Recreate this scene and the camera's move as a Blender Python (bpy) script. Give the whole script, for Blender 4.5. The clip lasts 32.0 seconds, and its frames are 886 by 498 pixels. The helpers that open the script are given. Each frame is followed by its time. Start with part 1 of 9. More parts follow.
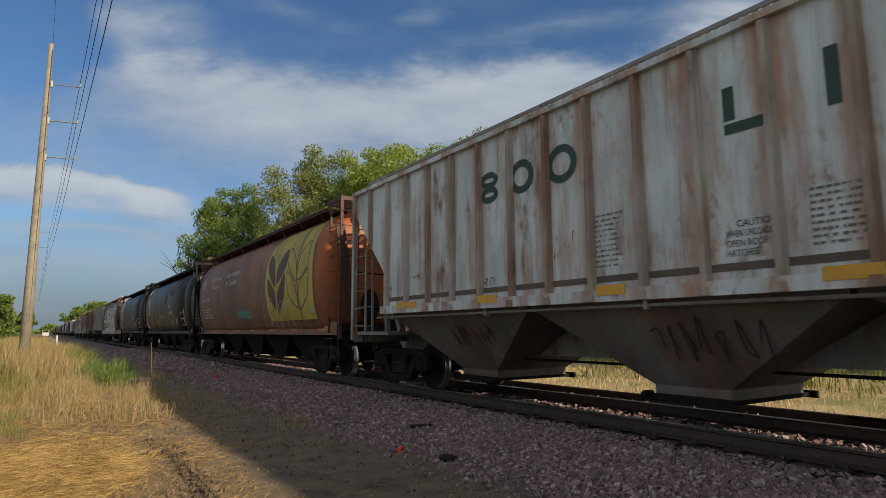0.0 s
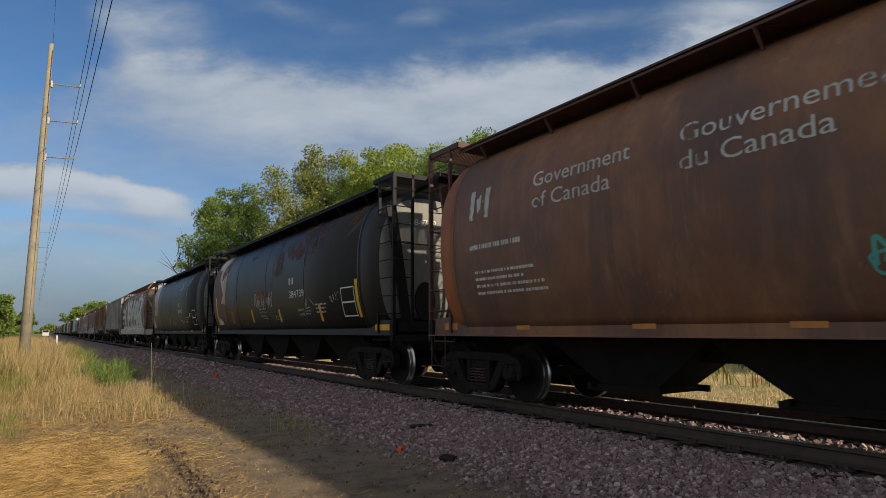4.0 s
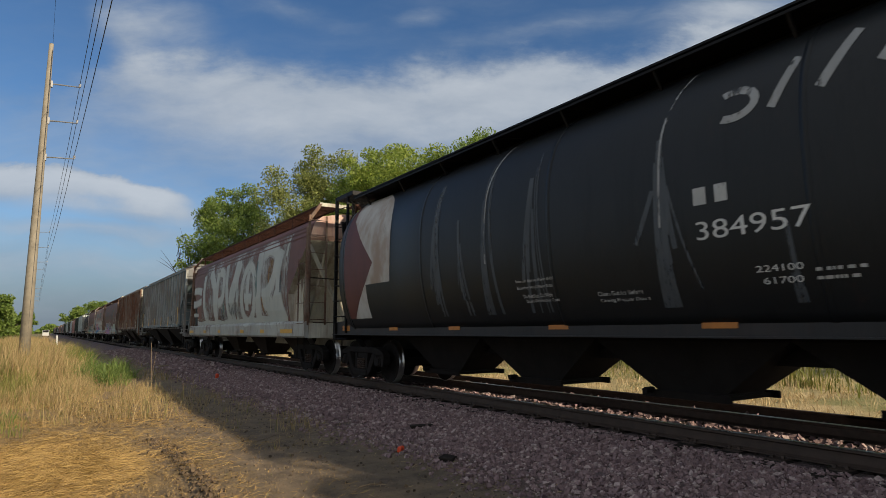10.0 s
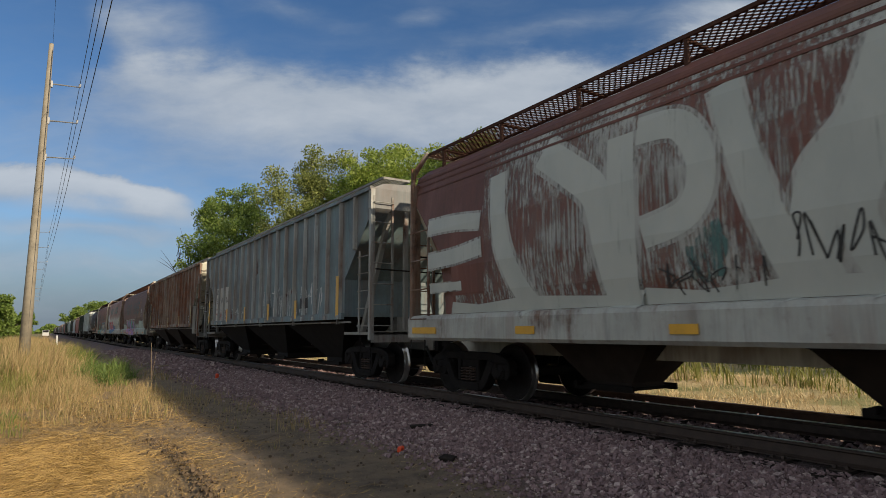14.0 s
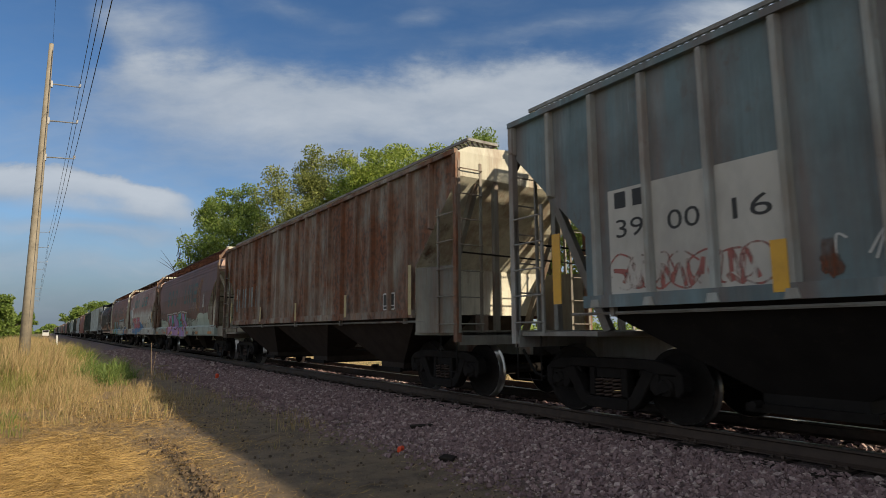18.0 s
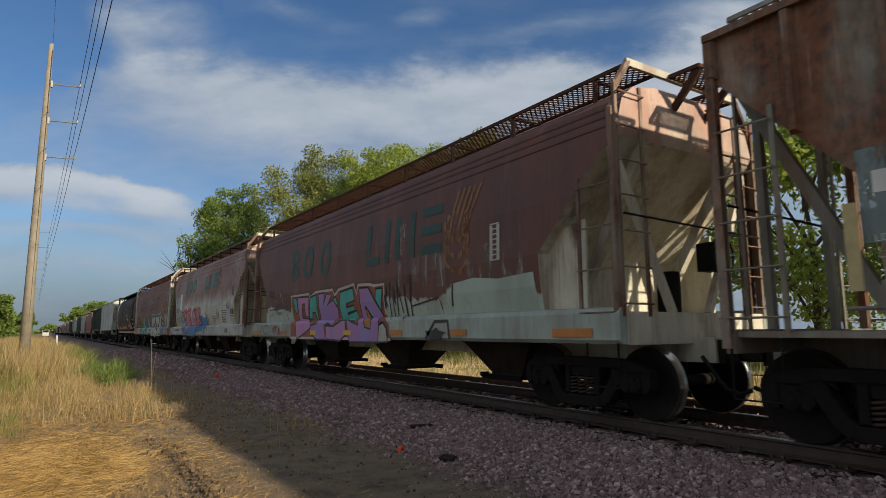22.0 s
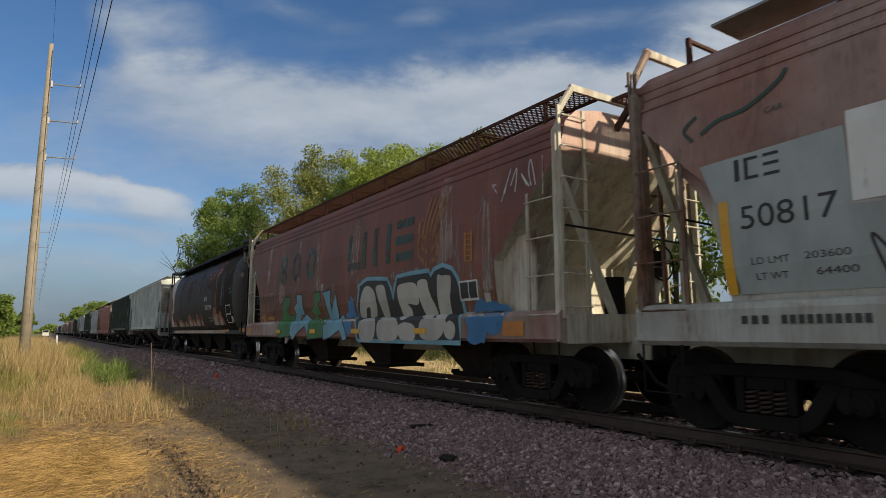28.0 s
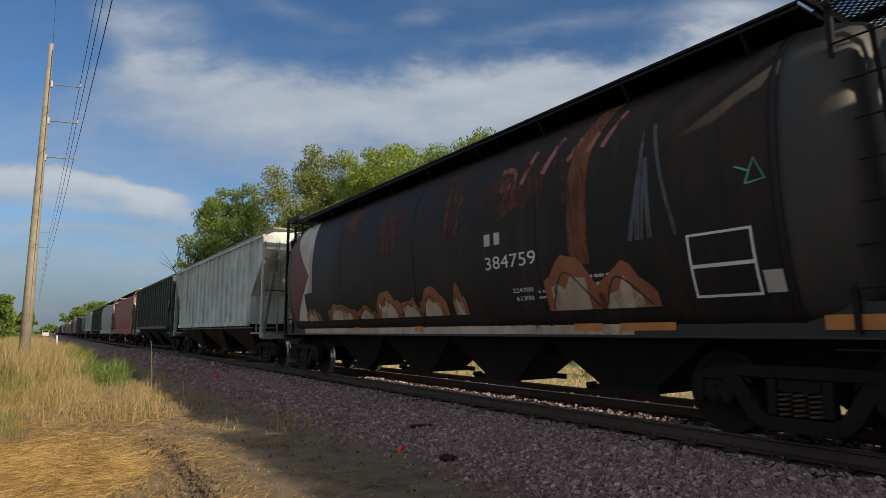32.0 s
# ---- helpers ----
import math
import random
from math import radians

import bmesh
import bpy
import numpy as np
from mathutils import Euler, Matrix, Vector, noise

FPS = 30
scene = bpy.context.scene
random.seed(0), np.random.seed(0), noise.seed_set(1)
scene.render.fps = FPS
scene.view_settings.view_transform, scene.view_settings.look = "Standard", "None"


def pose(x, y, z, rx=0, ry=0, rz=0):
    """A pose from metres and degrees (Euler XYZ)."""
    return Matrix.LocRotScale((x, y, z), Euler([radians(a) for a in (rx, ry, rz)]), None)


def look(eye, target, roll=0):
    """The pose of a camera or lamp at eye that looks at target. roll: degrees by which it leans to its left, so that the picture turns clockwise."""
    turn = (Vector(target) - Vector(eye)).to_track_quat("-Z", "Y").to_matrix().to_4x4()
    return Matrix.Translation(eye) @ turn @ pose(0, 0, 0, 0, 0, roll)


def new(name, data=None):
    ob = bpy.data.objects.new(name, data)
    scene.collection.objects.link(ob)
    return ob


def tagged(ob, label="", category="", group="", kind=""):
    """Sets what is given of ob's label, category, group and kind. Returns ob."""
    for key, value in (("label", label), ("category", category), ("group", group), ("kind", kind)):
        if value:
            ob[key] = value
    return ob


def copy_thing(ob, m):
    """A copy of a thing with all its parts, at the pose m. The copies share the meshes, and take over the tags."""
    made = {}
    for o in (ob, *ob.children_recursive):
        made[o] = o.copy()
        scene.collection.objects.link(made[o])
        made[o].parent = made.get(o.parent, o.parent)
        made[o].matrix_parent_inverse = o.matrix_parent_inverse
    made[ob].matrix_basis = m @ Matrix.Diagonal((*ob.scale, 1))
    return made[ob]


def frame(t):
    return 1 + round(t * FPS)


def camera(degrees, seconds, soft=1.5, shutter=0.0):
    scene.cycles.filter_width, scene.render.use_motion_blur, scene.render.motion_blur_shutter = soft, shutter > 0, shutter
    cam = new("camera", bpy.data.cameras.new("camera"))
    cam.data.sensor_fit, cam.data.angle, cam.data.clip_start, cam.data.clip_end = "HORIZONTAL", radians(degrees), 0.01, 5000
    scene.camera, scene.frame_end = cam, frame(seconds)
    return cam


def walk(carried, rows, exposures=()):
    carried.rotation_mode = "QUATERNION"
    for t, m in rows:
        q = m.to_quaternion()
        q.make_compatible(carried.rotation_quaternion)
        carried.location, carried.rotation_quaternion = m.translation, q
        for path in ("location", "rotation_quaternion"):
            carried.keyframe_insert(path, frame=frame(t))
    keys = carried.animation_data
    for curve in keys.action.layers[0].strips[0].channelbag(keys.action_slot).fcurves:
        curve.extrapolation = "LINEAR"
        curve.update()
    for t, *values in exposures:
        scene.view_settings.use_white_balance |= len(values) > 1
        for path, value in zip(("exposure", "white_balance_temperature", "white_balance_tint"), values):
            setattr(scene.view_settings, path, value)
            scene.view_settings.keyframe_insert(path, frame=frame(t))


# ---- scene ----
# ---- camera ----
RAIL = 0.355            # rail top above the path
XC = 7.26               # track centre line
SPEED = 5.083           # train speed along -y

cam = camera(73.42, 32.0, soft=0.8, shutter=0.15)
EYE = Vector((0.0, 0.0, 1.5))
YAW, PITCH = radians(33.592), radians(7.799)
AIM = EYE + Vector((math.sin(YAW) * math.cos(PITCH), math.cos(YAW) * math.cos(PITCH), math.sin(PITCH)))
walk(cam, [(0.0, look(EYE, AIM, -0.308)), (32.0, look(EYE, AIM, -0.308))], exposures=[(0.0, 0.3), (32.0, 0.3)])

# ---- sky and sun ----
SUN_TO = Vector((0.783, -1.88, 1.0)).normalized()


def make_world():
    w = bpy.data.worlds.new("sky")
    scene.world = w
    w.use_nodes = True
    nt = w.node_tree
    nt.nodes.clear()
    N, L = nt.nodes.new, nt.links.new
    out = N("ShaderNodeOutputWorld")
    bg = N("ShaderNodeBackground")
    sky = N("ShaderNodeTexSky")
    sky.sky_type = "NISHITA"
    sky.sun_disc = False
    sky.sun_elevation = math.asin(SUN_TO.z)
    sky.sun_rotation = math.atan2(SUN_TO.x, SUN_TO.y)
    sky.altitude = 300
    sky.air_density, sky.dust_density, sky.ozone_density = 1.0, 0.25, 3.5
    tc = N("ShaderNodeTexCoord")
    # cloud sheet: directions laid on a tangent plane round the open part of the sky
    aim = (AIM - EYE).normalized()
    right = aim.cross(Vector((0, 0, 1))).normalized()
    up = right.cross(aim).normalized()

    def dot(v):
        n = N("ShaderNodeVectorMath")
        n.operation = "DOT_PRODUCT"
        L(tc.outputs["Generated"], n.inputs[0])
        n.inputs[1].default_value = v
        return n.outputs["Value"]

    def mth(op, a, b, clamp=False):
        n = N("ShaderNodeMath")
        n.operation = op
        n.use_clamp = clamp
        for i, v in enumerate((a, b)):
            if isinstance(v, (int, float)):
                n.inputs[i].default_value = v
            else:
                L(v, n.inputs[i])
        return n.outputs[0]

    depth = mth("MAXIMUM", dot(aim), 0.15)
    u, v = mth("DIVIDE", dot(right), depth), mth("DIVIDE", dot(up), depth)
    comb = N("ShaderNodeCombineXYZ")
    L(u, comb.inputs[0]), L(v, comb.inputs[1])
    def tex(scale, detail, rough, vec):
        n = N("ShaderNodeTexNoise")
        n.inputs["Scale"].default_value, n.inputs["Detail"].default_value, n.inputs["Roughness"].default_value = scale, detail, rough
        L(vec, n.inputs["Vector"])
        return n

    def laid(vec, scale, tilt):
        m = N("ShaderNodeMapping")
        m.inputs["Scale"].default_value, m.inputs["Rotation"].default_value = scale, (0, 0, radians(tilt))
        L(vec, m.inputs["Vector"])
        return m.outputs[0]

    def fall(x, lo, hi, to0=0.0, to1=1.0):
        n = N("ShaderNodeMapRange")
        n.interpolation_type = "SMOOTHSTEP"
        L(x, n.inputs["Value"])
        for k, q in (("From Min", lo), ("From Max", hi), ("To Min", to0), ("To Max", to1)):
            n.inputs[k].default_value = q
        return n.outputs[0]

    def edge_of(stops):
        """Height of a cloud edge along the sky, from (right, up) stops."""
        r = N("ShaderNodeValToRGB")
        r.color_ramp.interpolation = "EASE"
        el = r.color_ramp.elements
        while len(el) < len(stops):
            el.new(0.5)
        for e, (q, h) in zip(el, stops):
            e.position = (q + 0.9) / 1.8
            e.color = (h, h, h, 1)
        L(mth("DIVIDE", mth("ADD", u, 0.9), 1.8), r.inputs["Fac"])
        return r.outputs["Color"]

    warp = tex(3.2, 5, 0.55, comb.outputs[0])
    wmix = N("ShaderNodeVectorMath")
    wmix.operation = "MULTIPLY_ADD"
    L(warp.outputs["Color"], wmix.inputs[0])
    wmix.inputs[1].default_value = (0.10, 0.08, 0)
    L(comb.outputs[0], wmix.inputs[2])
    flat = laid(wmix.outputs[0], (1.0, 3.0, 1), 5)
    fine = tex(3.4, 10, 0.62, flat)
    puff = tex(7.5, 8, 0.60, laid(comb.outputs[0], (1.0, 1.5, 1), 0))
    billow = tex(2.3, 4, 0.5, laid(comb.outputs[0], (1.0, 1.7, 1), 20))
    ragged = mth("ADD", mth("MULTIPLY", mth("SUBTRACT", puff.outputs["Fac"], 0.5), 0.085), mth("MULTIPLY", mth("SUBTRACT", fine.outputs["Fac"], 0.5), 0.06))
    # the broad bank: crisp upper edge, fading downwards into a veil
    d1 = mth("ADD", mth("SUBTRACT", edge_of([(-0.9, 0.26), (-0.60, 0.30), (-0.50, 0.335), (-0.36, 0.333), (-0.20, 0.308), (-0.08, 0.314), (0.05, 0.322), (0.14, 0.340), (0.24, 0.332), (0.34, 0.352), (0.48, 0.37), (0.9, 0.42)]), v), ragged)
    body = mth("MULTIPLY", fall(d1, -0.020, 0.055), fall(d1, 0.05, 0.22, 1.0, 0.46))
    body = mth("MULTIPLY", body, fall(u, -0.80, -0.34, 0.22, 0.86))
    body = mth("MULTIPLY", body, fall(u, -0.45, 0.12, 0.90, 1.18))
    body = mth("MULTIPLY", body, mth("ADD", 0.70, mth("MULTIPLY", fine.outputs["Fac"], 0.56)))
    body = mth("MULTIPLY", body, mth("ADD", 0.80, mth("MULTIPLY", billow.outputs["Fac"], 0.42)))
    # the lower bank at the open end
    d2 = mth("ADD", mth("SUBTRACT", edge_of([(-0.9, 0.155), (-0.66, 0.142), (-0.56, 0.136), (-0.47, 0.112), (-0.40, 0.094), (-0.36, 0.07), (-0.3, 0.0), (0.9, -0.2)]), v), mth("MULTIPLY", ragged, 0.55))
    low_bank = mth("MULTIPLY", fall(d2, -0.004, 0.018), fall(d2, 0.020, 0.075, 1.15, 0.22))
    low_bank = mth("MULTIPLY", low_bank, fall(u, -0.38, -0.48, 0.05, 1.0))

    def patch(cx, cy, hx, hy, tilt, wt):
        m = N("ShaderNodeMapping")
        m.vector_type = "TEXTURE"
        m.inputs["Location"].default_value = (cx + 0.05, cy + 0.04, 0)
        m.inputs["Rotation"].default_value = (0, 0, radians(tilt))
        m.inputs["Scale"].default_value = (hx, hy, 1)
        L(wmix.outputs[0], m.inputs["Vector"])
        g = N("ShaderNodeTexGradient")
        g.gradient_type = "SPHERICAL"
        L(m.outputs[0], g.inputs["Vector"])
        return mth("MULTIPLY", g.outputs["Fac"], wt)

    # single wisps: centre right, centre up, half width, half height, tilt, weight
    wisps = None
    for w in [(-0.49, 0.385, 0.13, 0.075, -20, 0.60), (-0.53, 0.35, 0.10, 0.05, -50, 0.45), (-0.03, 0.385, 0.07, 0.022, 10, 0.42), (0.20, 0.375, 0.30, 0.03, 9, 0.34), (0.50, 0.40, 0.20, 0.07, 14, 0.95),
              (-0.27, 0.40, 0.16, 0.03, -12, 0.30), (-0.62, 0.035, 0.30, 0.018, -4, 0.34), (-0.52, 0.065, 0.22, 0.02, -4, 0.45), (-0.6, -0.03, 0.4, 0.03, -2, 0.30)]:
        p = patch(*w)
        wisps = p if wisps is None else mth("ADD", wisps, p)
    veil = mth("MULTIPLY", mth("SUBTRACT", fine.outputs["Fac"], 0.32), fall(v, 0.42, 0.18, 0.80, 0.85))
    cover = mth("MAXIMUM", body, low_bank)
    dens = mth("ADD", mth("ADD", cover, mth("MULTIPLY", wisps, mth("ADD", 0.35, mth("MULTIPLY", fine.outputs["Fac"], 1.2)))), veil)
    dens = mth("SUBTRACT", dens, 0.02)
    # broken cloud added over the unseen rest of the sky, as fill light
    rest = N("ShaderNodeTexNoise")
    rest.inputs["Scale"].default_value, rest.inputs["Detail"].default_value = 2.4, 7
    L(tc.outputs["Generated"], rest.inputs["Vector"])
    behind = N("ShaderNodeMapRange")
    behind.interpolation_type = "SMOOTHSTEP"
    behind.inputs["From Min"].default_value, behind.inputs["From Max"].default_value = 0.62, 0.30
    L(dot(aim), behind.inputs["Value"])
    bank = mth("MULTIPLY", mth("SUBTRACT", rest.outputs["Fac"], 0.22), 2.6)
    blend = N("ShaderNodeMix")
    L(behind.outputs[0], blend.inputs["Factor"]), L(dens, blend.inputs["A"]), L(bank, blend.inputs["B"])
    dens = blend.outputs["Result"]
    ramp = N("ShaderNodeMapRange")
    ramp.interpolation_type = "SMOOTHSTEP"
    ramp.inputs["From Min"].default_value, ramp.inputs["From Max"].default_value = -0.06, 1.08
    ramp.inputs["To Max"].default_value = 0.92
    L(dens, ramp.inputs["Value"])
    tint = tex(5.0, 6, 0.5, flat)
    ccol = N("ShaderNodeMix")
    ccol.data_type = "RGBA"
    ccol.inputs["A"].default_value = (2.35, 3.05, 4.05, 1)
    ccol.inputs["B"].default_value = (5.55, 6.0, 6.55, 1)
    L(mth("ADD", mth("MULTIPLY", dens, 0.75), mth("SUBTRACT", tint.outputs["Fac"], 0.55), True), ccol.inputs["Factor"])
    # the unseen clouds behind the camera are set brighter and warmer, filling shaded sides
    facing = N("ShaderNodeMix")
    facing.data_type = "RGBA"
    facing.inputs["B"].default_value = (6.1, 6.35, 6.5, 1)
    L(behind.outputs[0], facing.inputs["Factor"]), L(ccol.outputs["Result"], facing.inputs["A"])
    mix = N("ShaderNodeMix")
    mix.data_type = "RGBA"
    L(ramp.outputs[0], mix.inputs["Factor"])
    deep = N("ShaderNodeHueSaturation")
    deep.inputs["Hue"].default_value = 0.502
    deep.inputs["Saturation"].default_value, deep.inputs["Value"].default_value = 1.14, 1.08
    L(sky.outputs[0], deep.inputs["Color"])
    haze = N("ShaderNodeMix")
    haze.data_type = "RGBA"
    haze.inputs["B"].default_value = (1.18, 1.70, 2.42, 1)
    low = N("ShaderNodeMapRange")
    low.interpolation_type = "SMOOTHSTEP"
    low.inputs["From Min"].default_value, low.inputs["From Max"].default_value = 0.20, 0.0
    low.inputs["To Max"].default_value = 0.92
    L(dot((0, 0, 1)), low.inputs["Value"])
    L(low.outputs[0], haze.inputs["Factor"]), L(deep.outputs[0], haze.inputs["A"])
    L(haze.outputs["Result"], mix.inputs["A"])
    L(facing.outputs["Result"], mix.inputs["B"])
    L(mix.outputs["Result"], bg.inputs["Color"])
    bg.inputs["Strength"].default_value = 0.077
    L(bg.outputs[0], out.inputs["Surface"])


make_world()
sun_data = bpy.data.lights.new("sun", "SUN")
sun_data.energy, sun_data.angle, sun_data.color = 5.0, radians(1.1), (1.0, 0.85, 0.63)
sun = new("sun", sun_data)
sun.matrix_world = look(SUN_TO * 50, (0, 0, 0))


# ---- materials ----
class Graph:
    """Small helper to write node materials."""

    def __init__(self, name):
        self.mat = bpy.data.materials.new(name)
        self.mat.use_nodes = True
        self.nt = self.mat.node_tree
        self.bsdf = self.nt.nodes["Principled BSDF"]
        self.coord = self.nt.nodes.new("ShaderNodeTexCoord").outputs["Object"]

    def put(self, sock, v):
        if isinstance(v, bpy.types.NodeSocket):
            self.nt.links.new(v, sock)
        elif isinstance(v, (tuple, list)) and len(v) == 3 and sock.type == "RGBA":
            sock.default_value = (*v, 1)
        else:
            sock.default_value = v

    def scaled(self, s, rot=(0, 0, 0), loc=(0, 0, 0)):
        m = self.nt.nodes.new("ShaderNodeMapping")
        m.inputs["Scale"].default_value, m.inputs["Rotation"].default_value, m.inputs["Location"].default_value = s, rot, loc
        self.nt.links.new(self.coord, m.inputs["Vector"])
        return m.outputs[0]

    def noise(self, scale, detail=4, rough=0.55, stretch=(1, 1, 1), loc=(0, 0, 0), distort=0.0):
        n = self.nt.nodes.new("ShaderNodeTexNoise")
        n.inputs["Scale"].default_value, n.inputs["Detail"].default_value = scale, detail
        n.inputs["Roughness"].default_value, n.inputs["Distortion"].default_value = rough, distort
        self.nt.links.new(self.scaled(stretch, loc=loc), n.inputs["Vector"])
        return n.outputs["Fac"]

    def math(self, op, a, b=0.0, clamp=False):
        n = self.nt.nodes.new("ShaderNodeMath")
        n.operation, n.use_clamp = op, clamp
        self.put(n.inputs[0], a), self.put(n.inputs[1], b)
        return n.outputs[0]

    def step(self, v, lo, hi, to0=0.0, to1=1.0):
        n = self.nt.nodes.new("ShaderNodeMapRange")
        n.interpolation_type = "SMOOTHSTEP"
        self.put(n.inputs["Value"], v)
        for k, x in (("From Min", lo), ("From Max", hi), ("To Min", to0), ("To Max", to1)):
            n.inputs[k].default_value = x
        return n.outputs[0]

    def mix(self, f, a, b):
        n = self.nt.nodes.new("ShaderNodeMix")
        n.data_type = "RGBA"
        self.put(n.inputs["Factor"], f), self.put(n.inputs["A"], a), self.put(n.inputs["B"], b)
        return n.outputs["Result"]

    def axis(self, i):
        s = self.nt.nodes.new("ShaderNodeSeparateXYZ")
        self.nt.links.new(self.coord, s.inputs[0])
        return s.outputs[i]

    def done(self, colour, rough=0.7, metal=0.0, bump=None, strength=0.3, dist=0.01):
        self.put(self.bsdf.inputs["Base Color"], colour)
        self.put(self.bsdf.inputs["Roughness"], rough)
        self.put(self.bsdf.inputs["Metallic"], metal)
        if bump is not None:
            b = self.nt.nodes.new("ShaderNodeBump")
            b.inputs["Strength"].default_value, b.inputs["Distance"].default_value = strength, dist
            self.nt.links.new(bump, b.inputs["Height"])
            self.nt.links.new(b.outputs[0], self.bsdf.inputs["Normal"])
        return self.mat


RUST = (0.135, 0.048, 0.022)
RUST_DARK = (0.055, 0.024, 0.014)


def paint(name, base, second=None, rust=0.3, fade=0.4, rough=0.62, streak=1.0, grime=0.35, seed=0, tone=RUST, low=None, wash=0.25, posts=None, sheen=0.5, melt=0.13, mottle=0.4):
    """Weathered railcar paint: faded patches, vertical streaks, rust blooms and road grime. low: a second paint below a height (colour, z)."""
    g = Graph(name)
    sh = (seed * 3.1, seed * 7.7, seed * 1.3)
    col = g.mix(g.step(g.noise(0.55, 5, 0.6, (1, 1, 0.8), sh), 0.35, 0.68), base, second or tuple(c * 0.72 for c in base))
    chalk = g.step(g.noise(2.2, 6, 0.65, (1, 1, 0.16), sh), 0.50, 0.78, 0, fade)
    col = g.mix(chalk, col, tuple(min(0.8, c * 1.5 + 0.05) for c in base))
    runs = g.step(g.noise(5.0, 5, 0.7, (1, 1, 0.07), (sh[1], sh[0], sh[2])), 0.52, 0.75, 0, 0.55 * streak)
    col = g.mix(runs, col, tuple(c * 0.35 for c in base))
    if low:
        edge = g.math("ADD", g.axis(2), g.math("MULTIPLY", g.noise(1.3, 5, 0.7, (1, 1, 0.4), sh), 0.9))
        soft = low[2] if len(low) > 2 else 0.02
        col = g.mix(g.step(edge, low[1] + 0.45 - soft, low[1] + 0.45 + soft), low[0], col)
    stain = g.math("MULTIPLY", g.noise(1.25, 6, 0.62, (1, 1, 0.38), (sh[1] + 2, sh[2], sh[0])), g.noise(4.0, 5, 0.7, (1, 1, 0.10), (sh[0], sh[1], 7)))
    col = g.mix(g.math("MULTIPLY", g.step(stain, 0.20, 0.36), wash), col, (tone[0] * 1.25, tone[1] * 1.35, tone[2] * 1.3))
    spots = g.math("MULTIPLY", g.step(g.noise(7.5, 9, 0.74, (1, 1, 0.5), (sh[2], sh[0], sh[1] + 3)), 0.53, 0.68), g.step(g.noise(0.9, 5, 0.6, (1, 1, 0.7), (sh[1], 4, sh[0])), 0.40, 0.62))
    col = g.mix(g.math("MULTIPLY", spots, mottle), col, g.mix(g.noise(14, 4), (tone[0] * 1.4, tone[1] * 1.5, tone[2] * 1.4), RUST_DARK))
    scuff = g.step(g.noise(18, 6, 0.75, (1, 1, 0.12), (sh[0] + 1, sh[2], sh[1])), 0.58, 0.74, 0, mottle * 0.6)
    col = g.mix(scuff, col, tuple(min(0.8, c * 1.35 + 0.02) for c in base))
    r1 = g.noise(0.8, 8, 0.68, (1, 1, 0.5), (sh[2] + 4, sh[1], sh[0]))
    r2 = g.noise(3.5, 6, 0.7, (1, 1, 0.25), (sh[2], sh[1] + 9, sh[0]))
    rr = g.math("ADD", g.math("MULTIPLY", r1, 0.65), g.math("MULTIPLY", r2, 0.35))
    lo = 0.66 - 0.26 * rust
    rmask = g.step(rr, lo - melt / 2 + 0.065, lo + melt / 2 + 0.065)
    rcol = g.mix(g.step(g.noise(9, 4), 0.35, 0.7), tone, RUST_DARK)
    col = g.mix(g.math("MULTIPLY", rmask, min(1.0, rust * 2.2)), col, rcol)
    if posts:
        # rust that has run beside the posts: first post, spacing, strength
        k = g.math("PINGPONG", g.math("SUBTRACT", g.axis(1), posts[0]), posts[1] / 2)
        k = g.math("ADD", k, g.math("MULTIPLY", g.math("SUBTRACT", g.noise(2.6, 6, 0.65, (1, 1, 0.22), sh), 0.5), 0.55))
        col = g.mix(g.step(k, 0.0, 0.24, posts[2], 0.0), col, g.mix(g.noise(6, 5, 0.7, (1, 1, 0.2)), (tone[0] * 1.7, tone[1] * 1.8, tone[2] * 1.6), tone))
    thin = g.math("MULTIPLY", g.step(g.noise(38, 4, 0.65, (1, 1, 0.025), (sh[1], sh[2], sh[0])), 0.47, 0.66), g.step(g.noise(1.6, 4, 0.6, (1, 1, 0.5), (sh[2] + 6, sh[0], 1)), 0.38, 0.62))
    col = g.mix(g.math("MULTIPLY", thin, 0.38 * streak), col, tuple(c * 0.42 for c in base))
    pale = g.math("MULTIPLY", g.step(g.noise(30, 4, 0.65, (1, 1, 0.03), (sh[0] + 8, sh[1], sh[2])), 0.55, 0.70), g.step(g.noise(1.2, 4, 0.6, (1, 1, 0.6), (sh[1] + 3, 2, sh[0])), 0.46, 0.66))
    col = g.mix(g.math("MULTIPLY", pale, 0.9 * fade), col, tuple(min(0.8, c * 1.5 + 0.035) for c in base))
    dirt = g.step(g.noise(1.1, 6, 0.6, (1, 1, 1), (sh[0], 5, 2)), 0.35, 0.75, 0, grime)
    col = g.mix(dirt, col, (0.045, 0.038, 0.032))
    h = g.math("ADD", g.math("MULTIPLY", rmask, 0.6), g.noise(26, 4))
    rgh = g.math("ADD", g.math("MULTIPLY", rmask, 0.25), rough)
    g.bsdf.inputs["Specular IOR Level"].default_value = sheen
    return g.done(col, rgh, 0.0, h, 0.16, 0.006)


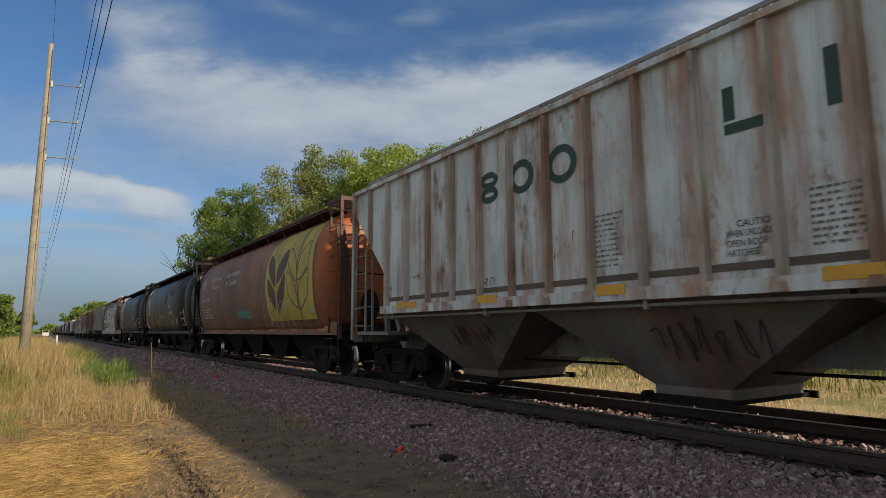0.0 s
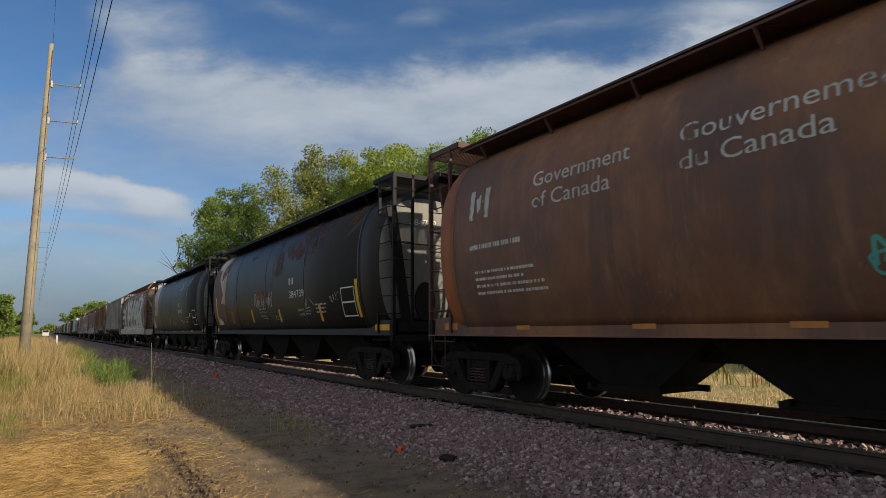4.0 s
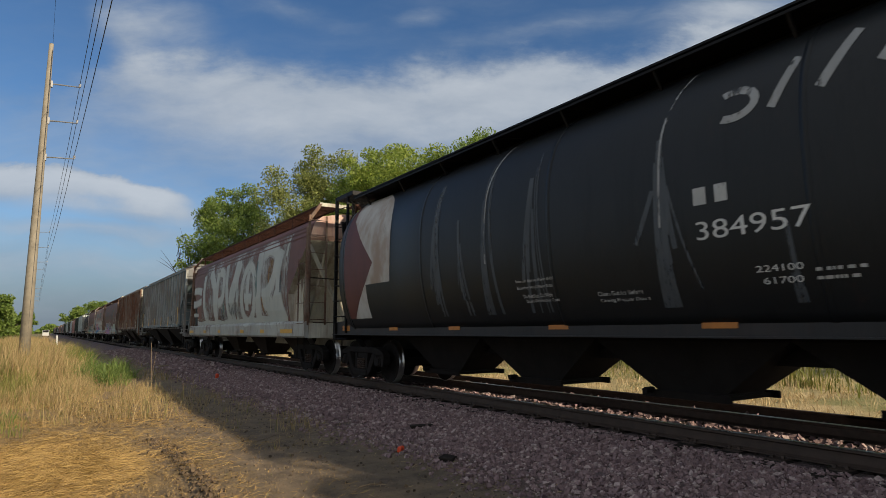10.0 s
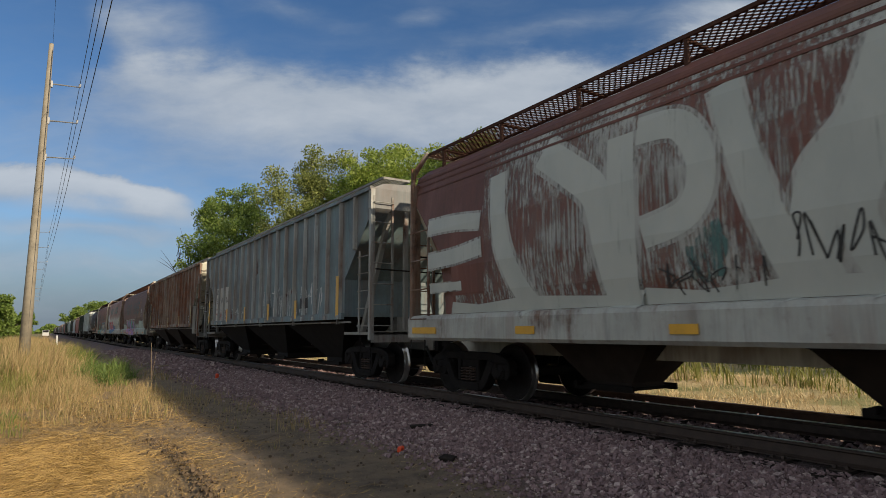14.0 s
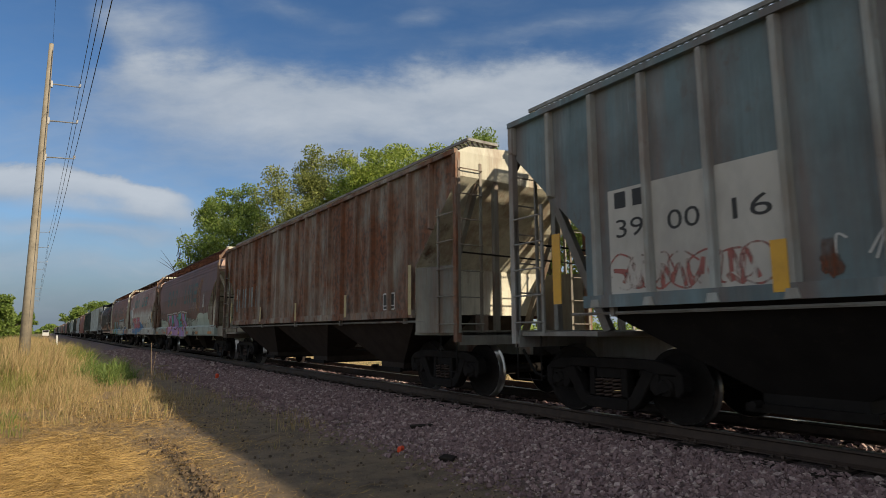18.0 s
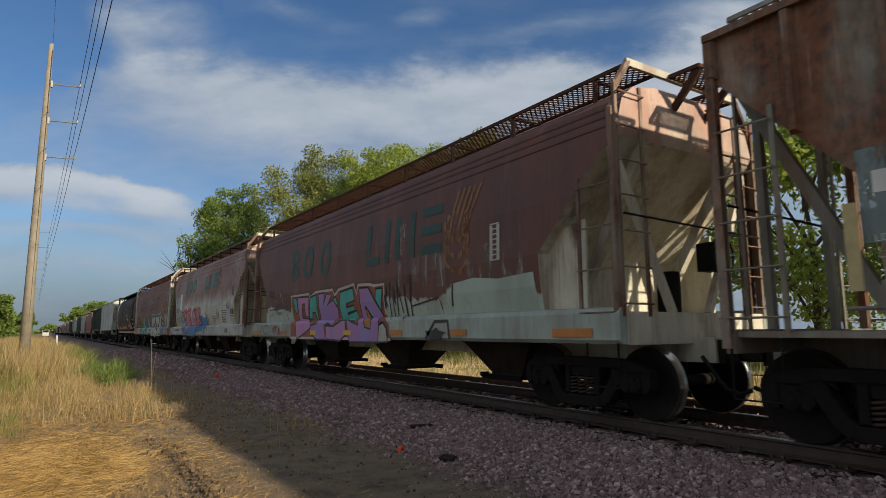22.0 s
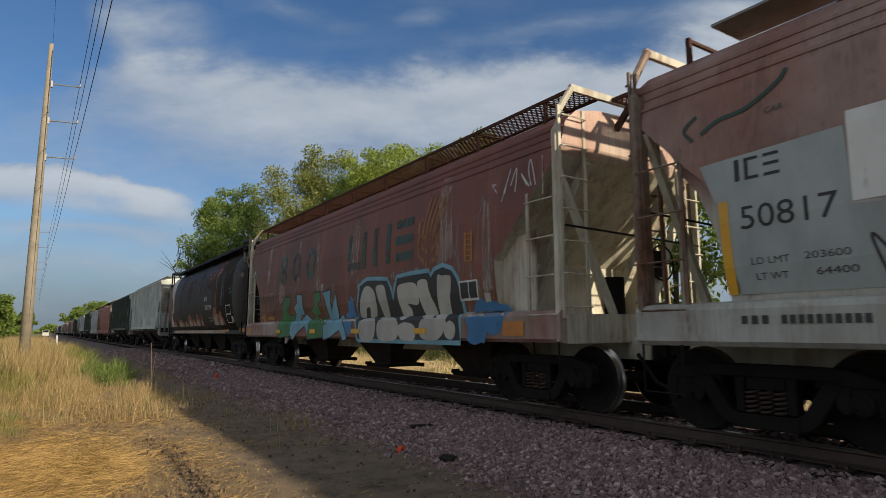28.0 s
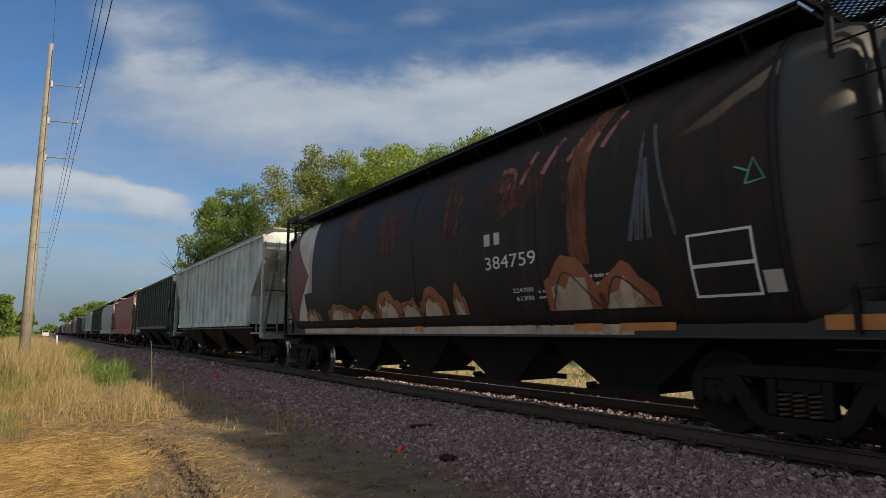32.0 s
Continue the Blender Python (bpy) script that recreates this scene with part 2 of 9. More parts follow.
def plain(name, base, var=0.3, rough=0.6, metal=0.0, scale=3.0, bump=0.1, dirt=0.3, sheen=0.5):
    g = Graph(name)
    g.bsdf.inputs["Specular IOR Level"].default_value = sheen if max(base) > 0.08 or metal else 0.12
    col = g.mix(g.step(g.noise(scale, 5, 0.6), 0.3, 0.75), base, tuple(c * (1 - var) for c in base))
    col = g.mix(g.step(g.noise(scale * 4, 5, 0.7), 0.5, 0.8, 0, dirt), col, (0.04, 0.033, 0.028))
    return g.done(col, rough, metal, g.noise(scale * 12, 3), bump, 0.004)


M_STEEL_DARK = plain("greasy_cast_steel", (0.014, 0.012, 0.011), 0.4, 0.8, 0.0, 6, 0.25, 0.4)
M_RUN = plain("polished_tread_steel", (0.55, 0.54, 0.52), 0.2, 0.28, 1.0, 8, 0.03, 0.05)
M_RAIL = plain("rusty_rail_steel", (0.060, 0.040, 0.030), 0.4, 0.7, 0.2, 9, 0.3, 0.4)
M_RAILTOP = plain("worn_rail_head", (0.45, 0.43, 0.41), 0.25, 0.30, 1.0, 12, 0.03, 0.1)
M_TIE = plain("creosoted_wood", (0.030, 0.024, 0.020), 0.5, 0.85, 0, 8, 0.5, 0.4)
M_BLACKPAINT = plain("black_frame_paint", (0.012, 0.0115, 0.012), 0.4, 0.5, 0, 5, 0.1, 0.25)
M_REDOXIDE = plain("red_oxide_frame_paint", (0.085, 0.036, 0.025), 0.45, 0.7, 0, 4, 0.15, 0.4)
M_GREYFRAME = paint("worn_grey_frame_paint", (0.26, 0.26, 0.24), rust=0.5, seed=12)
M_FADED = plain("faded_pale_reflector_tape", (0.46, 0.37, 0.17), 0.25, 0.5, 0, 4, 0.03, 0.2)
M_YELLOW = plain("amber_reflector_tape", (0.62, 0.33, 0.02), 0.15, 0.4, 0, 4, 0.03, 0.12)
M_ORANGE = plain("faded_amber_tape", (0.46, 0.17, 0.025), 0.25, 0.5, 0, 4, 0.03, 0.2)
M_SPRING = plain("rusty_spring_steel", (0.055, 0.033, 0.024), 0.4, 0.7, 0.2, 9, 0.2, 0.4)


# ---- mesh helpers ----
MESHY = {"platform", "crossover_step", "running_board", "small_lettering", "pale_wash", "rust_smear", "dark_dots", "dark_scrawl", "white_scrawl", "orange_scrawl", "red_scrawl", "teal_scrawl", "pale_scrawl", "green_scrawl", "ribbing", "rust_bloom", "wheat_lines", "rust_spots", "teal_trace", "branchwork", "pale_scrape", "car_number", "company_mark", "blue_cloud", "notice_line", "load_lettering", "pale_line", "pale_run", "rust_notice", "decal_strip", "wheat_stem", "wheat_leaf", "rust_stain"}


def part(name, bm, material, parent, label="", smooth=False):
    """Links a bmesh as one mesh object under a thing or a part."""
    me = bpy.data.meshes.new(name)
    if smooth:
        for f in bm.faces:
            f.smooth = True
    bm.to_mesh(me)
    bm.free()
    me.materials.append(material)
    ob = new(name, me)
    ob.parent = parent
    if label:
        ob["label"] = label
    if name in MESHY:
        ob["kind"] = "stuff"
    return ob


def shared(name, mesh, parent, m=None, label=""):
    """One more object on a mesh that exists."""
    ob = new(name, mesh)
    ob.parent = parent
    if m is not None:
        ob.matrix_basis = m
    if label:
        ob["label"] = label
    return ob


def empty(name, m=None):
    ob = new(name, None)
    ob.empty_display_size = 0.2
    if m is not None:
        ob.matrix_basis = m
    return ob


def box(bm, x0, x1, y0, y1, z0, z1):
    v = [bm.verts.new((x, y, z)) for x in (x0, x1) for y in (y0, y1) for z in (z0, z1)]
    for a in ((0, 1, 3, 2), (4, 6, 7, 5), (0, 4, 5, 1), (2, 3, 7, 6), (0, 2, 6, 4), (1, 5, 7, 3)):
        bm.faces.new([v[i] for i in a])
    return v


def beam(bm, a, b, w, h=None, up=(0, 0, 1)):
    """A square bar from a to b."""
    a, b = Vector(a), Vector(b)
    h = w if h is None else h
    d = (b - a).normalized()
    u = Vector(up)
    if abs(d.dot(u)) > 0.98:
        u = Vector((0, 1, 0))
    s = d.cross(u).normalized()
    t = s.cross(d)
    ring = []
    for p in (a, b):
        ring.append([bm.verts.new(p + s * sx * w / 2 + t * sz * h / 2) for sx, sz in ((-1, -1), (1, -1), (1, 1), (-1, 1))])
    bm.faces.new(ring[0][::-1])
    bm.faces.new(ring[1])
    for i in range(4):
        j = (i + 1) % 4
        bm.faces.new((ring[0][i], ring[0][j], ring[1][j], ring[1][i]))


def tube(bm, pts, r, n=6, cap=True):
    """A round bar through the points; r may be one radius or one for each point."""
    pts = [Vector(p) for p in pts]
    rs = r if isinstance(r, (list, tuple)) else [r] * len(pts)
    rings = []
    for i, p in enumerate(pts):
        d = (pts[min(i + 1, len(pts) - 1)] - pts[max(i - 1, 0)]).normalized()
        u = Vector((0, 0, 1)) if abs(d.z) < 0.9 else Vector((1, 0, 0))
        s = d.cross(u).normalized()
        t = s.cross(d)
        rings.append([bm.verts.new(p + (s * math.cos(k * math.tau / n) + t * math.sin(k * math.tau / n)) * rs[i]) for k in range(n)])
    for a, b in zip(rings, rings[1:]):
        for k in range(n):
            bm.faces.new((a[k], a[(k + 1) % n], b[(k + 1) % n], b[k]))
    if cap:
        bm.faces.new(rings[0][::-1])
        bm.faces.new(rings[-1])


def loft(bm, rings, closed=True, cap=True):
    vs = [[bm.verts.new(p) for p in r] for r in rings]
    n = len(vs[0])
    for a, b in zip(vs, vs[1:]):
        for k in range(n if closed else n - 1):
            bm.faces.new((a[k], a[(k + 1) % n], b[(k + 1) % n], b[k]))
    if cap:
        bm.faces.new(vs[0][::-1])
        bm.faces.new(vs[-1])
    return vs


def prism(bm, outline, x0, x1):
    """An outline in (y, z) given a thickness along x."""
    loft(bm, [[(x0, y, z) for y, z in outline], [(x1, y, z) for y, z in outline]])


def lathe_x(bm, profile, n=32):
    """Turns (x, radius) pairs round the x axis."""
    rings = [[(x, r * math.cos(k * math.tau / n), r * math.sin(k * math.tau / n)) for k in range(n)] for x, r in profile]
    loft(bm, rings)


def fix(bm):
    bmesh.ops.recalc_face_normals(bm, faces=bm.faces)
    return bm


def bevel(bm, w=0.01, seg=1):
    fix(bm)
    bmesh.ops.bevel(bm, geom=list(bm.edges), offset=w, segments=seg, affect="EDGES", clamp_overlap=True)
    return bm

# ---- ground ----
def ground_z(x, y):
    """Height of the ground: path, ballast bank, verge and field."""
    def ss(a, b, v):
        t = min(1.0, max(0.0, (v - a) / (b - a)))
        return t * t * (3 - 2 * t)
    bank = 0.13 * ss(3.9, 5.5, x) * (1 - ss(9.2, 11.0, x))
    verge = 0.16 * (1 - ss(-2.2, 0.2, x)) + 0.10 * ss(12, 16, x)
    n = noise.noise((x * 0.5, y * 0.35, 0.0)) * 0.035 + noise.noise((x * 2.1, y * 1.7, 4.0)) * 0.012
    rut = 0.0
    if y < 16:
        c = 1.28 + 0.05 * math.sin(y * 0.9) - 0.03 * (y - 6.5)
        rut = -0.05 * math.exp(-((x - c) / 0.07) ** 2) + 0.03 * math.exp(-((x - c - 0.16) / 0.08) ** 2)
        rut *= 1 - ss(6.8, 9.5, y)
        rut += 0.035 * math.exp(-((x - 0.55) ** 2 + (y - 5.9) ** 2) / 0.18)
    near = max(0.0, 1 - max(0.0, abs(y) - 30) / 200)
    if x > 3.9 and x < 11:
        n *= 0.35
    return bank + verge + (n + rut) * near


def axis_steps(stops):
    out = []
    for a, b, d in stops:
        k = max(1, round((b - a) / d))
        out += [a + (b - a) * i / k for i in range(k)]
    return out + [stops[-1][1]]


def sheet(name, xs, ys, zf, material):
    verts = [(x, y, zf(x, y)) for y in ys for x in xs]
    w = len(xs)
    faces = [(j * w + i, j * w + i + 1, (j + 1) * w + i + 1, (j + 1) * w + i) for j in range(len(ys) - 1) for i in range(w - 1)]
    me = bpy.data.meshes.new(name)
    me.from_pydata(verts, [], faces)
    for p in me.polygons:
        p.use_smooth = True
    me.materials.append(material)
    return new(name, me)


def ground_material():
    g = Graph("path_soil_and_verge")
    x = g.axis(0)
    wob = g.math("ADD", x, g.math("MULTIPLY", g.math("SUBTRACT", g.noise(0.9, 6, 0.65), 0.5), 2.0))
    soil = g.mix(g.step(g.noise(2.3, 8, 0.7), 0.35, 0.7), (0.235, 0.170, 0.105), (0.105, 0.076, 0.050))
    soil = g.mix(g.step(g.noise(30, 4, 0.7), 0.52, 0.72, 0, 0.6), soil, (0.20, 0.155, 0.10))
    straw = g.mix(g.step(g.noise(5, 6, 0.7, (1, 0.4, 1)), 0.35, 0.65), (0.29, 0.20, 0.088), (0.13, 0.086, 0.043))
    grass = g.mix(g.step(g.noise(1.2, 6, 0.65), 0.4, 0.65), (0.16, 0.125, 0.05), (0.075, 0.085, 0.028))
    col = g.mix(g.step(wob, 0.7, 2.3), straw, soil)
    col = g.mix(g.step(wob, -1.6, -0.4, 1, 0), col, grass)
    stone = g.mix(g.step(g.noise(18, 4, 0.7), 0.4, 0.65), (0.165, 0.112, 0.108), (0.08, 0.055, 0.055))
    col = g.mix(g.step(wob, 3.7, 4.5), col, stone)
    far = g.mix(g.step(g.noise(0.25, 5), 0.42, 0.6), (0.50, 0.38, 0.20), (0.20, 0.20, 0.07))
    col = g.mix(g.step(wob, 10.2, 11.6), col, far)
    h = g.math("ADD", g.noise(7, 8, 0.7), g.math("MULTIPLY", g.noise(45, 4, 0.7), 0.5))
    return g.done(col, 0.95, 0, h, 1.0, 0.07)


M_GROUND = ground_material()
gx = axis_steps([(-900, -60, 120), (-60, -8, 6), (-8, -1, 0.35), (-1, 4.2, 0.09), (4.2, 12, 0.25), (12, 30, 2), (30, 120, 15), (120, 900, 130)])
gy = axis_steps([(-300, -20, 40), (-20, 3, 1.5), (3, 12, 0.09), (12, 30, 0.4), (30, 80, 2), (80, 200, 15), (200, 2600, 200)])
ground = sheet("ground", gx, gy, ground_z, M_GROUND)
tagged(ground, "dirt path and dry grass verge beside the railway track", "ground", kind="structure")


# ---- track ----
M_BALLAST_BED = M_GROUND


def rail_outline():
    return [(-0.075, 0.0), (-0.075, 0.012), (-0.012, 0.035), (-0.010, 0.125), (-0.036, 0.140), (-0.036, 0.163), (-0.028, 0.170),
            (0.028, 0.170), (0.036, 0.163), (0.036, 0.140), (0.010, 0.125), (0.012, 0.035), (0.075, 0.012), (0.075, 0.0)]


def add_rail(name, x, z, label, top=M_RAILTOP, y0=-40.0, y1=1200.0):
    bm = bmesh.new()
    stops = [y0, 0, 20, 60, 200, 500, y1]
    loft(bm, [[(x + a, y, z + b) for a, b in rail_outline()] for y in stops])
    fix(bm)
    me = bpy.data.meshes.new(name)
    me.materials.append(M_RAIL), me.materials.append(top)
    for f in bm.faces:
        f.material_index = 1 if f.normal.z > 0.6 and f.calc_center_median().z > z + 0.15 else 0
    bm.to_mesh(me)
    bm.free()
    return tagged(new(name, me), label, "rail", kind="structure")


add_rail("rail_near", XC - 0.7535, RAIL - 0.17, "dark steel rail with a worn bright head on wooden ties")
add_rail("rail_far", XC + 0.7535, RAIL - 0.17, "dark steel rail with a worn bright head on wooden ties")
old_rail = add_rail("rail_spare", 9.45, 0.125, "rusty spare rail lying beside the track", M_RAIL, 4.0, 90.0)

bed_bm = bmesh.new()
loft(bed_bm, [[(5.55, y, 0.10), (5.85, y, 0.150), (8.7, y, 0.150), (9.1, y, 0.10), (9.0, y, 0.0), (5.6, y, 0.0)] for y in (-40, 0, 40, 200, 1200)])
track_bed = part("track_bed", fix(bed_bm), M_GROUND, None)
tagged(track_bed, "bed of purple-grey crushed stone under the ties", "track bed", kind="structure")

tie_bm = bmesh.new()
box(tie_bm, -1.30, 1.30, -0.115, 0.115, -0.08, 0.0)
bevel(tie_bm, 0.012)
ME_TIE = bpy.data.meshes.new("tie")
tie_bm.to_mesh(ME_TIE)
tie_bm.free()
ME_TIE.materials.append(M_TIE)
plate_bm = bmesh.new()
box(plate_bm, -0.18, 0.18, -0.09, 0.09, 0.0, 0.014)
for dx in (-0.10, 0.10):
    for dy in (-0.055, 0.055):
        box(plate_bm, dx - 0.018, dx + 0.018, dy - 0.014, dy + 0.014, 0.014, 0.045)
fix(plate_bm)
ME_PLATE = bpy.data.meshes.new("tie_plate")
plate_bm.to_mesh(ME_PLATE)
plate_bm.free()
ME_PLATE.materials.append(M_RAIL)
rnd = random.Random(5)
for i in range(120):
    t = shared("tie", ME_TIE, track_bed, pose(XC + rnd.uniform(-0.05, 0.05), -3 + i * 0.53 + rnd.uniform(-0.03, 0.03), 0.172 + rnd.uniform(-0.006, 0.004), 0, 0, rnd.uniform(-1.2, 1.2)))
    if i < 60:
        shared("tie_plate", ME_PLATE, t, pose(-0.7535, 0, 0.0))
far_ties = bmesh.new()
for i in range(300):
    y = -3 + (120 + i) * 0.53
    box(far_ties, XC - 1.3, XC + 1.3, y - 0.11, y + 0.11, 0.10, 0.172)
ft = part("distant_ties", far_ties, M_TIE, track_bed)
ft["kind"] = "stuff"


# ---- ballast stones ----
def island_material(name, c0, c1, rough=0.9, scale=30, translucent=0.0, c2=None):
    g = Graph(name)
    geo = g.nt.nodes.new("ShaderNodeNewGeometry").outputs["Random Per Island"]
    col = g.mix(geo, c0, c1)
    if c2:
        col = g.mix(g.step(geo, 0.80, 0.86), col, c2)
    col = g.mix(g.step(g.noise(scale, 4), 0.4, 0.7, 0, 0.45), col, tuple(c * 0.5 for c in c0))
    mat = g.done(col, rough)
    if translucent:
        tr = g.nt.nodes.new("ShaderNodeBsdfTranslucent")
        g.nt.links.new(col, tr.inputs["Color"])
        mx = g.nt.nodes.new("ShaderNodeMixShader")
        mx.inputs[0].default_value = translucent
        g.nt.links.new(g.bsdf.outputs[0], mx.inputs[1])
        g.nt.links.new(tr.outputs[0], mx.inputs[2])
        g.nt.links.new(mx.outputs[0], g.nt.nodes["Material Output"].inputs["Surface"])
    return mat


def from_arrays(name, verts, faces, material, label, category, kind="stuff", smooth=False):
    me = bpy.data.meshes.new(name)
    me.from_pydata(verts, [], faces)
    me.materials.append(material)
    if smooth:
        for p in me.polygons:
            p.use_smooth = True
    return tagged(new(name, me), label, category, kind=kind)


def stones():
    rng = np.random.default_rng(3)
    base = np.array([(x, y, z) for x in (-1, 1) for y in (-1, 1) for z in (-1, 1)], float)
    quads = np.array([(0, 1, 3, 2), (4, 6, 7, 5), (0, 4, 5, 1), (2, 3, 7, 6), (0, 2, 6, 4), (1, 5, 7, 3)])
    places = []

    def scatter(n, x0, x1, y0, y1, s0, s1, keep=None):
        xs, ys = rng.uniform(x0, x1, n), y0 + (y1 - y0) * rng.random(n)
        ss = s0 + (s1 - s0) * rng.random(n) ** 2
        for x, y, s in zip(xs, ys, ss):
            if keep and rng.random() > keep(x):
                continue
            places.append((x, y, s))
    edge = lambda x: min(1.0, max(0.03, (x - 3.4) / 1.2))
    scatter(24000, 3.3, 6.25, 2.2, 9, 0.010, 0.029, edge)
    scatter(16000, 3.3, 6.25, 9, 22, 0.015, 0.036, edge)
    scatter(5000, 3.5, 6.25, 22, 55, 0.035, 0.065, edge)
    scatter(4500, 6.75, 8.0, 2.2, 25, 0.022, 0.045)
    scatter(3000, 8.1, 9.9, 2.2, 30, 0.025, 0.05)
    verts, faces = [], []
    for i, (x, y, s) in enumerate(places):
        v = base * rng.uniform(0.55, 1.0, (8, 3)) * s * rng.uniform(0.7, 1.25, 3)
        q = Euler(rng.uniform(0, 6.28, 3)).to_matrix()
        v = v @ np.array(q)
        top = 0.15 if 5.85 < x < 8.7 else ground_z(x, y)
        if 5.5 < x < 5.85:
            top = max(top, 0.10 + (x - 5.55) / 0.3 * 0.05)
        v += (x, y, top + s * rng.uniform(-0.2, 0.6))
        verts.append(v)
        faces.append(quads + 8 * i)
    mat = island_material("crushed_purple_grey_stone", (0.145, 0.094, 0.095), (0.315, 0.213, 0.206), 0.9, 40, 0, (0.40, 0.31, 0.285))
    from_arrays("ballast_stones", np.concatenate(verts).tolist(), np.concatenate(faces).tolist(), mat, "crushed purple-grey ballast stones along the track", "ballast")


stones()


def clods():
    """Crumbs of soil along the wheel rut and over the bare dirt."""
    rng = np.random.default_rng(31)
    base = np.array([(x, y, z) for x in (-1, 1) for y in (-1, 1) for z in (-1, 1)], float)
    quads = np.array([(0, 1, 3, 2), (4, 6, 7, 5), (0, 4, 5, 1), (2, 3, 7, 6), (0, 2, 6, 4), (1, 5, 7, 3)])
    verts, faces = [], []
    for i in range(2700):
        if i < 1000:
            y = rng.uniform(4.5, 9.5)
            x = 1.40 + 0.05 * math.sin(y * 0.9) - 0.03 * (y - 6.5) + rng.normal(0, 0.09)
            s = 0.004 + 0.022 * rng.random() ** 3
        else:
            x, y = rng.uniform(0.4, 3.9), rng.uniform(4.3, 15)
            s = 0.004 + 0.016 * rng.random() ** 3
        v = base * rng.uniform(0.5, 1.0, (8, 3)) * s * rng.uniform(0.7, 1.3, 3)
        v = v @ np.array(Euler(rng.uniform(0, 6.28, 3)).to_matrix()) + (x, y, ground_z(x, y) + s * 0.3)
        verts.append(v)
        faces.append(quads + 8 * i)
    mat = island_material("dry_soil_crumbs", (0.060, 0.041, 0.026), (0.155, 0.105, 0.06), 0.95, 40)
    from_arrays("soil_clods", np.concatenate(verts).tolist(), np.concatenate(faces).tolist(), mat, "crumbs of dry brown soil on the path", "soil")


clods()


# ---- grasses ----
def blades(name, pts, heights, width, material, label, lean=0.35, seed=0, flat=False, category="grass", up=0.0):
    """Tapered bent blades at pts (x, y)."""
    rng = np.random.default_rng(seed)
    n = len(pts)
    a = rng.uniform(0, math.tau, n)
    ln = np.abs(rng.normal(0, lean, n)) + 0.05
    verts, faces = np.empty((n * 5, 3)), []
    for i in range(n):
        x, y = pts[i]
        z = ground_z(x, y) + up
        h = heights[i]
        d = np.array([math.cos(a[i]), math.sin(a[i])])
        if flat:
            side = np.array([-d[1], d[0]]) * width
            z1 = rng.uniform(0.004, 0.04)
            p0, p1 = np.array([x, y]), np.array([x, y]) + d * h
            verts[i * 5:i * 5 + 5] = [(*(p0 - side), z + 0.01), (*(p0 + side), z + 0.012), (*((p0 + p1) / 2 - side), z + z1), (*((p0 + p1) / 2 + side), z + z1 + 0.003), (*p1, z + rng.uniform(0.004, 0.05))]
        else:
            b = rng.uniform(0, math.tau)
            side = np.array([math.cos(b), math.sin(b)]) * width * rng.uniform(0.6, 1.3)
            p1 = np.array([x, y]) + d * h * ln[i] * 0.35
            p2 = np.array([x, y]) + d * h * ln[i]
            verts[i * 5:i * 5 + 5] = [(x - side[0], y - side[1], z - 0.02), (x + side[0], y + side[1], z - 0.02), (*(p1 - side * 0.8), z + h * 0.55), (*(p1 + side * 0.8), z + h * 0.55), (*p2, z + h)]
        k = i * 5
        faces += [(k, k + 1, k + 3, k + 2), (k + 2, k + 3, k + 4)]
    return from_arrays(name, verts.tolist(), faces, material, label, category)


def tufts(rng, n, per, inside, spread, y0, y1, x0, x1):
    """Clumped points: n tufts of per blades that pass inside(x, y)."""
    out = []
    while n > 0:
        y = y0 + (y1 - y0) * rng.random()
        x = rng.uniform(x0, x1)
        n -= 1
        if not inside(x, y):
            continue
        m = rng.poisson(per)
        out += [(x + rng.normal(0, spread), y + rng.normal(0, spread)) for _ in range(m)]
    return out


